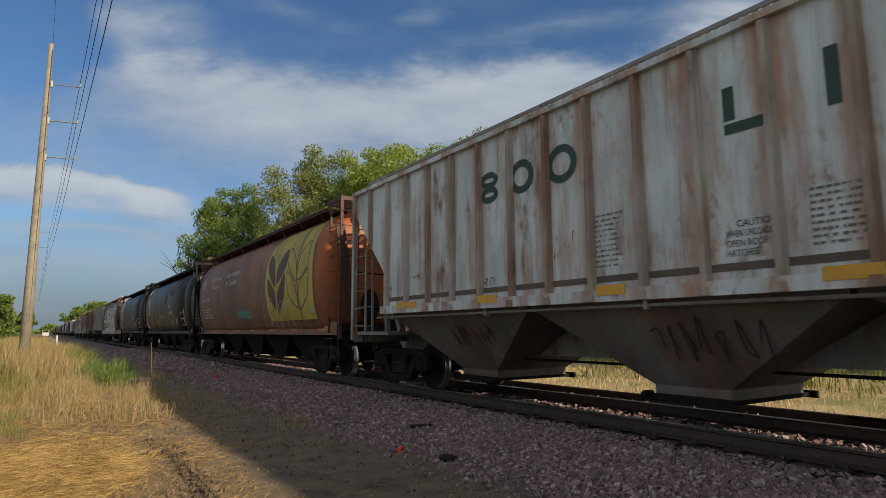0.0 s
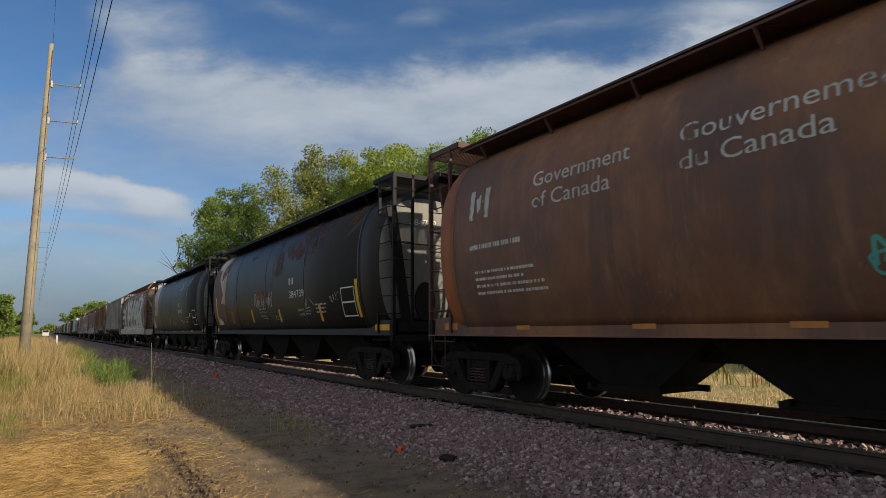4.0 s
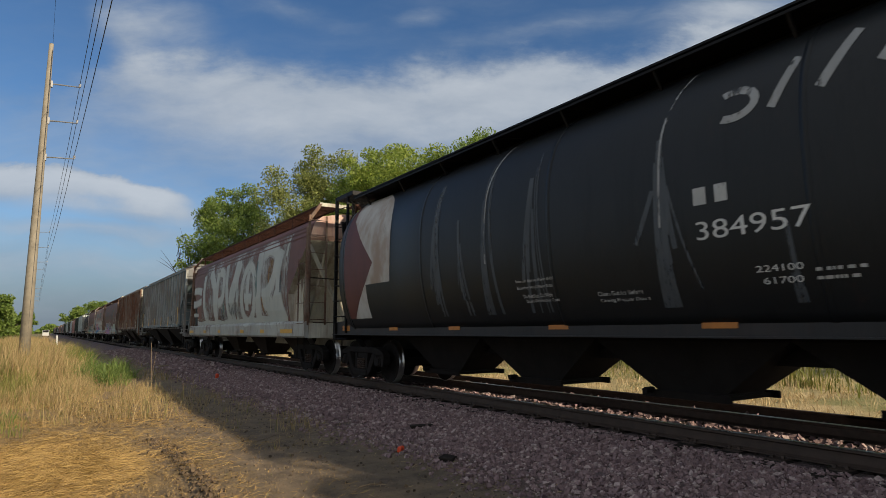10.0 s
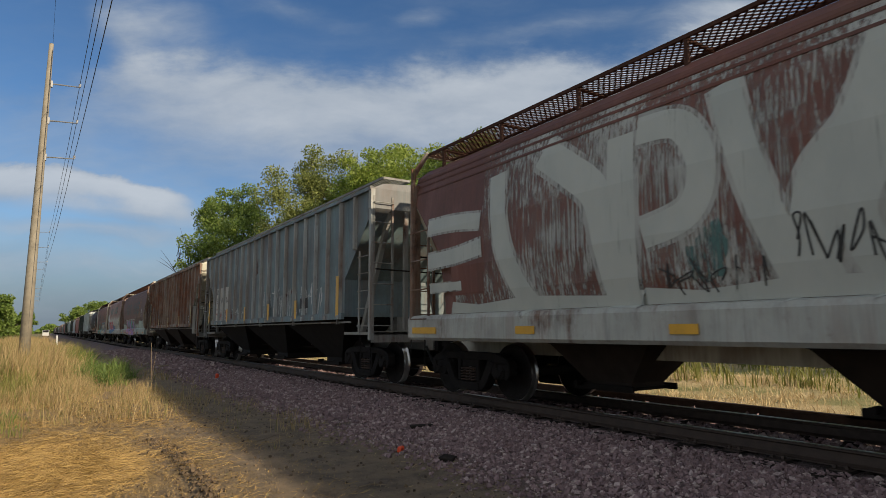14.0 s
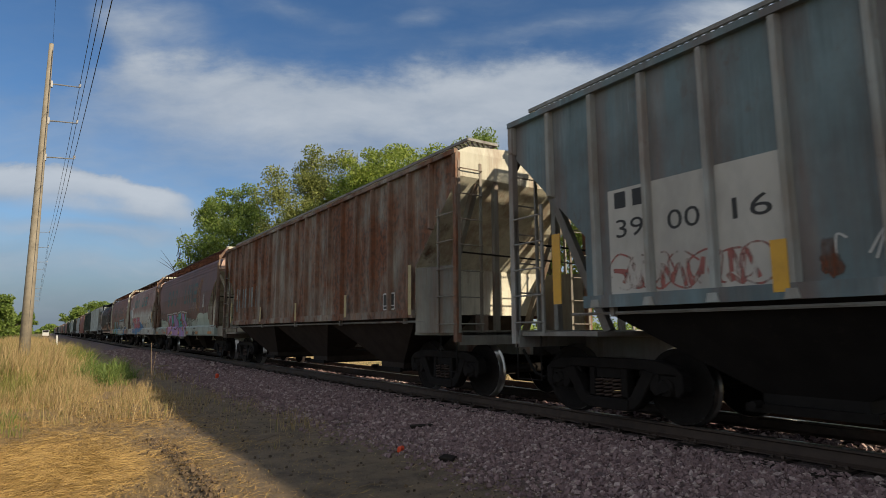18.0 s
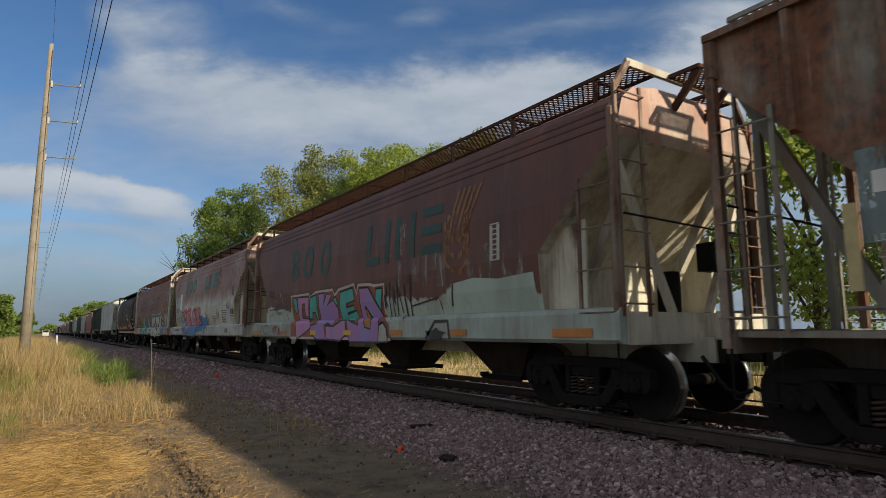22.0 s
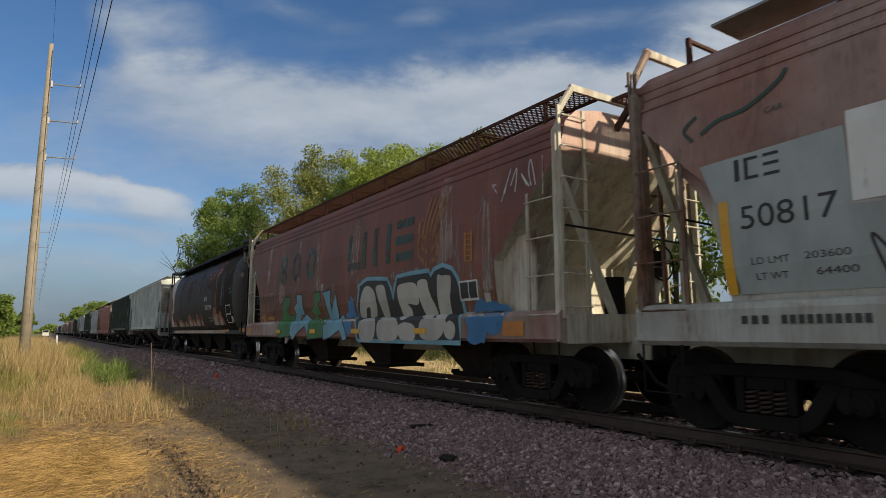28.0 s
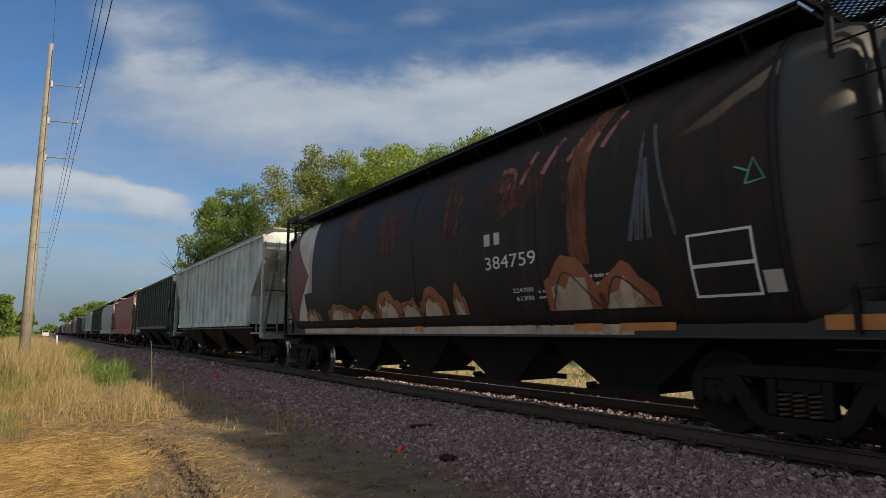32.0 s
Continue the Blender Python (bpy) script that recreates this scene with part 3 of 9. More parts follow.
def grasses():
    rng = np.random.default_rng(8)
    tan = island_material("dry_grass", (0.31, 0.215, 0.095), (0.54, 0.405, 0.205), 0.8, 6, 0.3, (0.22, 0.22, 0.065))
    gold = island_material("golden_straw", (0.31, 0.19, 0.055), (0.60, 0.405, 0.150), 0.7, 6, 0.15, (0.17, 0.11, 0.05))
    lime = island_material("yellow_green_grass", (0.15, 0.17, 0.035), (0.26, 0.24, 0.065), 0.75, 6, 0.35)
    green = island_material("green_weeds", (0.10, 0.165, 0.034), (0.20, 0.25, 0.06), 0.7, 6, 0.35)
    edge = lambda y: 1.0 + 0.5 * math.sin(y * 0.7) * 0.4 + min(0.7, max(0, (y - 12) * 0.12))
    weedy = lambda x, y: ((x - 1.75) / 0.8) ** 2 + ((y - 24) / 5.5) ** 2 < 1 or ((x - 1.45) / 0.9) ** 2 + ((y - 36) / 7.0) ** 2 < 1
    left = lambda x, y: x < edge(y) - max(0, 18 - y) * 0.35 * rng.random() and not weedy(x, y) and (x > 0.6 or y > 19 or rng.random() < 0.75)
    pale = island_material("pale_field_straw", (0.50, 0.37, 0.19), (0.68, 0.54, 0.32), 0.8, 6, 0.3)
    clump = lambda x, y: min(1.35, max(0.25, 0.8 + 1.3 * noise.noise((x * 1.1, y * 0.55, 7.0))))
    hvar = lambda pts, lo, hi: [rng.uniform(lo, hi) * clump(*q) for q in pts]
    p = tufts(rng, 1700, 18, left, 0.12, 11.5, 24, -4, 2.2)
    blades("dry_verge_grass", p, hvar(p, 0.12, 0.52), 0.0036, tan, "tall dry tan grass on the verge", 0.7, 1)
    p = tufts(rng, 1700, 18, left, 0.18, 22, 60, -9, 2.2)
    blades("dry_verge_grass", p, hvar(p, 0.30, 0.85), 0.008, tan, "tall dry tan grass on the verge", 0.6, 2)
    p = tufts(rng, 700, 16, lambda x, y: x < 0.2, 0.4, 58, 140, -25, 0.8)
    blades("dry_verge_grass", p, hvar(p, 0.4, 0.9), 0.03, tan, "tall dry tan grass on the verge", 0.4, 3)
    p = tufts(rng, 800, 15, lambda x, y: x < -0.15 - 0.02 * y + 0.6 * math.sin(y), 0.16, 13, 60, -7, 0.4)
    p += tufts(rng, 800, 16, lambda x, y: x < -0.55 - 0.03 * (y - 11) + 0.5 * math.sin(y * 0.8), 0.14, 10.5, 24, -4, 0)
    blades("yellow_green_grass", p, hvar(p, 0.22, 0.80), 0.006, lime, "yellow-green grass among the dry stalks", 0.4, 4)
    p = tufts(rng, 240, 16, lambda x, y: abs(x - 1.15 - (y - 34) * 0.012) < 0.95, 0.2, 30, 62, -0.6, 3.0)
    blades("yellow_green_grass", p, hvar(p, 0.35, 0.80), 0.013, lime, "yellow-green grass among the dry stalks", 0.4, 5)
    p = tufts(rng, 220, 22, lambda x, y: ((x - 1.75) / 0.75) ** 2 + ((y - 24) / 5.0) ** 2 < 1, 0.14, 18, 30, 0.6, 3.0)
    blades("green_weeds", p, hvar(p, 0.15, 0.52), 0.016, green, "bushy green weeds at the path's edge", 1.1, 6)
    p = tufts(rng, 90, 22, lambda x, y: ((x - 1.45) / 0.8) ** 2 + ((y - 36) / 6.0) ** 2 < 1, 0.2, 28, 44, 0.2, 3.0)
    blades("green_weeds", p, hvar(p, 0.2, 0.62), 0.02, green, "bushy green weeds at the path's edge", 1.1, 7)
    p = tufts(rng, 60, 18, lambda x, y: True, 0.12, 11.5, 14.5, -1.6, -0.35)
    blades("green_weeds", p, hvar(p, 0.06, 0.2), 0.007, green, "short green grass at the path's edge", 0.6, 8)
    p = tufts(rng, 900, 15, lambda x, y: x < 0.95 - 0.02 * (y - 20), 0.16, 19, 34, -6, 1.1)
    blades("dry_verge_grass", p, hvar(p, 0.65, 1.10), 0.0065, tan, "tall dry tan grass round the foot of a pole", 0.35, 17)
    # thin dead stalks at the foot of the bank
    p = tufts(rng, 150, 16, lambda x, y: abs(x - 1.75 - (y - 14) * 0.10) < 0.55, 0.13, 11.5, 17.5, 0.8, 2.7)
    blades("dead_stalks", p, hvar(p, 0.12, 0.42), 0.0042, tan, "thin dead grass stalks beside the ballast", 0.55, 18)
    p = tufts(rng, 70, 10, lambda x, y: abs(x - 2.15) < 0.5, 0.14, 13.2, 20, 1.5, 3.0)
    blades("dead_stalks", p, hvar(p, 0.15, 0.55), 0.005, tan, "thin dead grass stalks beside the ballast", 0.35, 9)
    p = tufts(rng, 210, 9, lambda x, y: abs(x - 3.1 - (10 - y) * 0.08) < 0.75 and noise.noise((x * 1.4, y * 0.8, 3.0)) > 0.02, 0.13, 7.6, 16, 2.2, 4.4)
    blades("dead_stalks", p, hvar(p, 0.08, 0.34), 0.0042, tan, "thin dead grass stalks beside the ballast", 0.6, 10)
    p = tufts(rng, 70, 8, lambda x, y: True, 0.2, 16, 40, 2.6, 3.8)
    blades("dead_stalks", p, hvar(p, 0.08, 0.35), 0.007, tan, "thin dead grass stalks beside the ballast", 0.6, 16)
    # straw lying on the path
    p = [(rng.normal(0.10, 0.45), rng.normal(8.0, 1.0)) for _ in range(15000)]
    p = [q for q in p if q[0] < 1.0 and q[1] > 5.8]
    blades("straw", p, hvar(p, 0.08, 0.36), 0.0011, gold, "golden straw lying flat on the path", 0, 11, True, "straw")
    p = [(rng.uniform(-1.6, 2.6), rng.uniform(5.2, 17)) for _ in range(30000)]
    p = [q for q in p if rng.random() < (1.0 - 0.30 * max(0, q[0] - 0.4)) * clump(q[0] * 1.5, q[1] * 1.5 + 30)]
    blades("straw", p, hvar(p, 0.04, 0.20), 0.0012, gold, "golden straw lying flat on the path", 0, 12, True, "straw")
    p = [(rng.uniform(1.6, 4.2), rng.uniform(4.2, 12)) for _ in range(900)]
    blades("straw", p, hvar(p, 0.04, 0.16), 0.002, tan, "scattered dry stalks on the dirt", 0, 13, True, "straw")
    # field behind the train
    p = tufts(rng, 1500, 16, lambda x, y: x > 10.6 + 0.4 * math.sin(y), 0.2, -3, 45, 10.3, 17)
    blades("dry_field_grass", p, hvar(p, 0.06, 0.30), 0.008, pale, "dry golden grass beyond the track", 1.0, 14)
    p = tufts(rng, 420, 16, lambda x, y: True, 0.3, -3, 60, 14.5, 24)
    blades("green_field_grass", p, hvar(p, 0.3, 0.7), 0.02, lime, "yellow-green grass beyond the track", 0.4, 15)


grasses()


# ---- trees ----
M_BARK = plain("grey_brown_bark", (0.085, 0.068, 0.052), 0.5, 0.95, 0, 4, 0.7, 0.4)
LEAVES = [island_material("tree_leaves", (0.10, 0.165, 0.030), (0.26, 0.345, 0.072), 0.55, 3, 0.45),
          island_material("light_tree_leaves", (0.17, 0.25, 0.035), (0.38, 0.44, 0.085), 0.55, 3, 0.5),
          island_material("dull_tree_leaves", (0.15, 0.185, 0.045), (0.32, 0.34, 0.10), 0.6, 3, 0.45)]


def tree(name, x, y, h, r, seed, leaf, n, label, leaf_size=0.16, low=0.25, bare=0.0, lobes=9):
    rng = random.Random(seed)
    thing = empty(name, pose(x, y, ground_z(x, y) - 0.05))
    tagged(thing, label, "tree", "trees along the railway")
    bm = bmesh.new()
    lean = Vector((rng.uniform(-0.6, 0.6), rng.uniform(-0.6, 0.6), 0))
    spine = [lean * (k / 5) ** 2 + Vector((rng.uniform(-.12, .12), rng.uniform(-.12, .12), h * 0.85 * k / 5)) for k in range(6)]
    r0 = h * 0.018
    tube(bm, spine, [r0 * (1 - 0.17 * k) for k in range(6)], 8)
    part("trunk", fix(bm), M_BARK, thing)
    centres, limbs = [], bmesh.new()
    for i in range(lobes):
        f = low + (1 - low) * (i + 0.5) / lobes
        a = i * 2.399 + rng.uniform(-0.5, 0.5)
        reach = r * (1.05 - abs(f - 0.55) * 1.15) * rng.uniform(0.65, 1.1)
        base = spine[min(4, int(f * 5))] * 0.85
        c = Vector((math.cos(a) * reach * 0.75, math.sin(a) * reach * 0.75, h * (0.15 + 0.80 * f))) + lean * f
        centres.append((c, r * rng.uniform(0.32, 0.5)))
        mid = base.lerp(c, 0.5) + Vector((0, 0, h * 0.03))
        tube(limbs, [base, mid, c], [r0 * 0.45, r0 * 0.28, r0 * 0.08], 5)
        for _ in range(5):
            d = Vector((rng.gauss(0, 1), rng.gauss(0, 1), rng.gauss(0.5, 0.8))).normalized()
            e = c + d * r * rng.uniform(0.35, 0.62)
            st = mid.lerp(c, rng.uniform(0.3, 1))
            tube(limbs, [st, st.lerp(e, 0.5) + Vector((0, 0, 0.1)), e], [r0 * 0.14, r0 * 0.09, r0 * 0.03], 4)
            if rng.random() > bare:
                centres.append((e, r * rng.uniform(0.16, 0.30)))
    part("branchwork", fix(limbs), M_BARK, thing)
    if n:
        g = np.random.default_rng(seed)
        k = len(centres)
        which = g.choice(k, n, p=np.array([c[1] ** 2 for c in centres]) / sum(c[1] ** 2 for c in centres))
        cc = np.array([tuple(c[0]) for c in centres])[which]
        rr = np.array([c[1] for c in centres])[which]
        d = g.normal(size=(n, 3))
        d /= np.linalg.norm(d, axis=1)[:, None]
        p = cc + d * (rr * g.random(n) ** 0.45)[:, None] * (1, 1, 0.8)
        s = leaf_size * g.uniform(0.6, 1.3, n)
        a = g.normal(size=(n, 3))
        a /= np.linalg.norm(a, axis=1)[:, None]
        b = np.cross(a, g.normal(size=(n, 3)))
        b /= np.linalg.norm(b, axis=1)[:, None]
        a, b = a * s[:, None], b * s[:, None] * 0.55
        v = np.stack([p - a, p + b, p + a, p - b], 1).reshape(-1, 3)
        me = bpy.data.meshes.new("crown")
        me.from_pydata(v.tolist(), [], [(4 * i, 4 * i + 1, 4 * i + 2, 4 * i + 3) for i in range(n)])
        me.materials.append(leaf)
        ob = new("crown", me)
        ob.parent = thing
    return thing


A_, L_, D_ = LEAVES
tree("tree", 16.9, 66, 15.6, 5.0, 11, A_, 49300, "dense dark green broadleaf tree behind the train", 0.132, 0.12, lobes=12)
tree("tree", 14.4, 70, 9.3, 2.7, 12, A_, 17400, "dense dark green broadleaf tree behind the train", 0.128, 0.10)
tree("dead_tree", 12.4, 66, 12.0, 3.6, 13, D_, 0, "bare grey dead tree beside a green one", 0.2, 0.3, 1.0)
tree("tree", 20.2, 53, 17.0, 5.4, 14, D_, 43500, "olive green tree with thin bare top branches", 0.120, 0.15, 0.25, lobes=12)
tree("tree", 22.4, 50, 16.6, 4.4, 15, A_, 26100, "dense green broadleaf tree behind the train", 0.128, 0.15)
tree("tree", 20.9, 41, 15.2, 4.0, 16, L_, 31900, "bright yellow-green young tree behind the train", 0.108, 0.15)
tree("tree", 20.9, 34.5, 14.4, 3.8, 17, L_, 29000, "bright yellow-green young tree behind the train", 0.096, 0.15)
tree("tree", 21.0, 30, 14.0, 3.4, 18, A_, 26100, "tall green tree behind the train", 0.092, 0.2)
tree("tree", 23, 24, 10.5, 4.0, 19, L_, 9000, "bright yellow-green young tree behind the train", 0.16, 0.1)
tree("tree", 25, 17.5, 10.0, 4.0, 20, A_, 9000, "dense green broadleaf tree behind the train", 0.15, 0.08)
tree("tree", 24.5, 11.0, 10.3, 3.9, 21, L_, 12000, "light green broadleaf tree beyond the field", 0.13, 0.06)
tree("tree", 25.5, 6.8, 9.6, 3.2, 22, A_, 9000, "light green broadleaf tree beyond the field", 0.13, 0.06, 0.2)
tree("tree", 24.5, 1.5, 10.0, 4.0, 23, A_, 8000, "dense green broadleaf tree beyond the field", 0.14, 0.06)
for i, (x, y, h, r) in enumerate([(-6.8, 118, 6.4, 3.2), (-10.5, 112, 7.5, 3.6), (-14, 125, 8, 4), (-5.0, 150, 5.0, 2.6), (-17.5, 118, 8, 4)]):
    tree("tree", x, y, h, r, 30 + i, A_, 9000, "dark green bushy tree beside the railway far off", 0.20, 0.02)
for i, (x, y, h, r) in enumerate([(15.5, 430, 16, 7.5), (26, 450, 19.5, 10), (37, 440, 16.5, 9)]):
    tree("tree", x, y, h, r, 40 + i, A_, 9000, "rounded green tree far down the line", 0.5, 0.05)


def far_woods():
    g = np.random.default_rng(77)
    n = 9000
    band = g.integers(0, 3, n)
    x = np.where(band == 0, g.uniform(-380, -8, n), np.where(band == 1, g.uniform(60, 700, n), g.uniform(-60, 60, n)))
    y = np.where(band == 0, g.uniform(500, 560, n), np.where(band == 1, g.uniform(380, 460, n), g.uniform(900, 960, n)))
    top = 8 + 5 * np.sin(x * 0.05) + 3 * np.sin(x * 0.21 + 1)
    z = top * g.random(n) ** 0.7
    s = g.uniform(1.0, 2.2, n)
    a = g.normal(size=(n, 3))
    a /= np.linalg.norm(a, axis=1)[:, None]
    b = np.cross(a, g.normal(size=(n, 3)))
    b /= np.linalg.norm(b, axis=1)[:, None]
    p = np.stack([x, y, z], 1)
    v = np.stack([p - a * s[:, None], p + b * s[:, None], p + a * s[:, None], p - b * s[:, None]], 1).reshape(-1, 3)
    from_arrays("far_woods", v.tolist(), [(4 * i, 4 * i + 1, 4 * i + 2, 4 * i + 3) for i in range(n)], A_, "distant line of green woods at the horizon", "woods")


far_woods()

# ---- utility poles ----
M_POLE = plain("weathered_pole_wood", (0.27, 0.235, 0.18), 0.3, 0.85, 0, 2.5, 0.3, 0.3)
M_GALV = plain("dull_galvanised_steel", (0.30, 0.30, 0.30), 0.3, 0.5, 0.6, 6)
M_WIRE = plain("dark_aluminium_wire", (0.05, 0.05, 0.055), 0.2, 0.6, 0.3, 6)
M_PORC = plain("grey_porcelain", (0.35, 0.35, 0.37), 0.2, 0.3, 0, 6)
POLES = [(-0.10, -17.0), (-0.64, 29.0), (-1.5, 75.0), (-2.15, 121.0), (-2.8, 167.0), (-3.45, 213.0)]
ARMS = (11.92, 10.31, 8.74)
POLE_H = 13.60


def utility_pole(x, y):
    p = empty("utility_pole", pose(x, y, ground_z(x, y)))
    tagged(p, "tall weathered wooden utility pole with three steel arms", "utility pole", "poles beside the railway")
    bm = bmesh.new()
    tube(bm, [(0, 0, -0.1), (0, 0, 4), (0, 0, 9), (0, 0, POLE_H)], [0.205, 0.18, 0.138, 0.084], 14)
    part("post", fix(bm), M_POLE, p, smooth=True)
    for z in ARMS:
        bm = bmesh.new()
        tube(bm, [(0.10, 0, z - 0.10), (0.3, 0, z - 0.06), (1.14, 0, z)], [0.04, 0.03, 0.022], 6)
        box(bm, 0.10, 0.17, -0.07, 0.07, z - 0.22, z + 0.05)
        arm = part("arm", fix(bm), M_GALV, p, "galvanised steel arm")
        bm = bmesh.new()
        for k in range(3):
            tube(bm, [(1.14, 0, z + 0.01 + k * 0.05), (1.14, 0, z + 0.04 + k * 0.05)], 0.05, 8)
        part("insulator", fix(bm), M_PORC, arm)
    bm = bmesh.new()
    tube(bm, [(0.07, -0.17, 1.0), (0.07, -0.13, POLE_H - 0.3)], 0.012, 5)
    part("ground_wire", fix(bm), M_WIRE, p)
    return p


for px, py in POLES:
    utility_pole(px, py)
for k, z in enumerate(ARMS + (POLE_H - 0.05,)):
    bm = bmesh.new()
    for (xa, ya), (xb, yb) in zip(POLES, POLES[1:]):
        off = 1.14 if k < 3 else 0.05
        pts = []
        for i in range(15):
            f = i / 14
            xx, yy = xa + (xb - xa) * f + off, ya + (yb - ya) * f
            pts.append((xx, yy, z + 0.15 - 0.55 * 4 * f * (1 - f) + ground_z(xa, ya) * (1 - f) + ground_z(xb, yb) * f))
        tube(bm, pts, 0.011 if k < 3 else 0.005, 5)
    w = part("power_line", fix(bm), M_WIRE, None)
    tagged(w, "thin dark overhead wire strung between the utility poles", "wire", "wires of the pole line")

# ---- small things on the ground ----
M_SAFETY = plain("orange_plastic", (0.72, 0.075, 0.02), 0.2, 0.5, 0, 8)
M_SPLINTER = plain("broken_grey_wood", (0.22, 0.16, 0.10), 0.4, 0.9, 0, 10, 0.4)


def litter(name, x, y, size, mat, label, category, rz=20, tilt=8):
    bm = bmesh.new()
    a, b, c = size
    box(bm, -a / 2, a / 2, -b / 2, b / 2, 0, c)
    bevel(bm, min(size) * 0.18)
    rg = random.Random(int(x * 100))
    for v in bm.verts:
        v.co += Vector([rg.uniform(-1, 1) * min(size) * 0.08 for _ in range(3)])
    ob = part(name, bm, mat, None)
    ob.matrix_basis = pose(x, y, ground_z(x, y) - 0.004, tilt, 0, rz)
    return tagged(ob, label, category)


litter("marker_block", 3.77, 6.65, (0.10, 0.06, 0.075), M_SAFETY, "bright orange plastic marker on the dirt", "marker", 35)
litter("marker_block", 4.55, 19.6, (0.10, 0.08, 0.16), M_SAFETY, "orange-red marker at the edge of the ballast", "marker", 10)
litter("wood_scrap", 4.75, 7.75, (0.34, 0.09, 0.05), M_TIE, "dark splintered piece of tie wood on the ballast", "wood", -20)
litter("wood_scrap", 4.0, 5.95, (0.22, 0.16, 0.05), M_TIE, "dark crumbling clump of wood on the dirt", "wood", 40)
litter("wood_scrap", 4.5, 28.0, (0.9, 0.35, 0.06), M_SPLINTER, "weathered pale board lying on the ballast", "board", 25, 3)
litter("wood_scrap", 4.05, 11.2, (0.25, 0.07, 0.04), M_SPLINTER, "pale weathered stick on the dirt", "stick", 60)
for i, (x, y, ln, rz) in enumerate([(3.25, 7.55, 0.35, 70), (2.45, 8.4, 0.5, 10), (2.4, 8.6, 0.42, 50), (2.6, 5.4, 0.3, -20), (1.15, 9.3, 0.4, 30)]):
    bm = bmesh.new()
    tube(bm, [(0, 0, 0.012), (ln * 0.4, 0.03, 0.03), (ln, -0.02, 0.10 if i in (1, 2) else 0.02)], [0.008, 0.007, 0.003], 5)
    ob = part("twig", fix(bm), M_SPLINTER, None)
    ob.matrix_basis = pose(x, y, ground_z(x, y), 0, 0, rz)
    tagged(ob, "thin dry broken twig lying on the dirt", "twig", "twigs on the ground")
# tall dead weed
weed = empty("dead_weed", pose(2.35, 17.2, ground_z(2.35, 17.2) - 0.02))
for k in range(3):
    a = k * 1.9
    bm = bmesh.new()
    tube(bm, [(0.02 * k, 0, 0), (0.02 * k + 0.05 * math.cos(a), 0.05 * math.sin(a), 0.6), (0.02 * k + 0.1 * math.cos(a), 0.1 * math.sin(a), 1.0 + 0.12 * (k % 3))], [0.005, 0.004, 0.006], 4)
    part("stalk", fix(bm), M_SPLINTER, weed)
tagged(weed, "tall thin dead weed stalks beside the ballast", "weed")
# leaning white marker post
bm = bmesh.new()
tube(bm, [(0, 0, -0.05), (-0.08, 0, 1.25)], 0.05, 8)
ob = part("marker_post", fix(bm), plain("white_post_paint", (0.75, 0.75, 0.72), 0.1, 0.6), None)
ob.matrix_basis = pose(0.95, 62, ground_z(0.95, 62) + 0.6)
ob.location.z = ground_z(0.95, 62)
tagged(ob, "slim leaning white marker post in the grass", "post")


def far_van(x, y):
    p = empty("delivery_van", pose(x, y, ground_z(x, y)))
    tagged(p, "white delivery van waiting far down the line", "van")
    white = plain("white_van_paint", (0.45, 0.45, 0.44), 0.08, 0.35, 0, 2)
    bm = bmesh.new()
    prism(bm, [(-2.4, 0.35), (2.4, 0.35), (2.4, 2.4), (-1.4, 2.4), (-2.2, 1.5), (-2.4, 1.3)], -1.0, 1.0)
    bevel(bm, 0.06)
    part("body", bm, white, p)
    bm = bmesh.new()
    loft(bm, [[(-0.8, -2.21, 1.55), (0.8, -2.21, 1.55), (0.8, -1.50, 2.3), (-0.8, -1.50, 2.3)], [(-0.8, -2.24, 1.56), (0.8, -2.24, 1.56), (0.8, -1.53, 2.31), (-0.8, -1.53, 2.31)]])
    part("windscreen", fix(bm), M_BLACKPAINT, p)
    for sx in (-1, 1):
        for sy in (-1.5, 1.5):
            bm = bmesh.new()
            lathe_x(bm, [(sx * 0.78, 0.05), (sx * 0.78, 0.35), (sx * 1.0, 0.35), (sx * 1.0, 0.05)], 14)
            w = part("wheel", fix(bm), M_BLACKPAINT, p)
            w.location = (0, sy, 0.35)


far_van(0.2, 255)

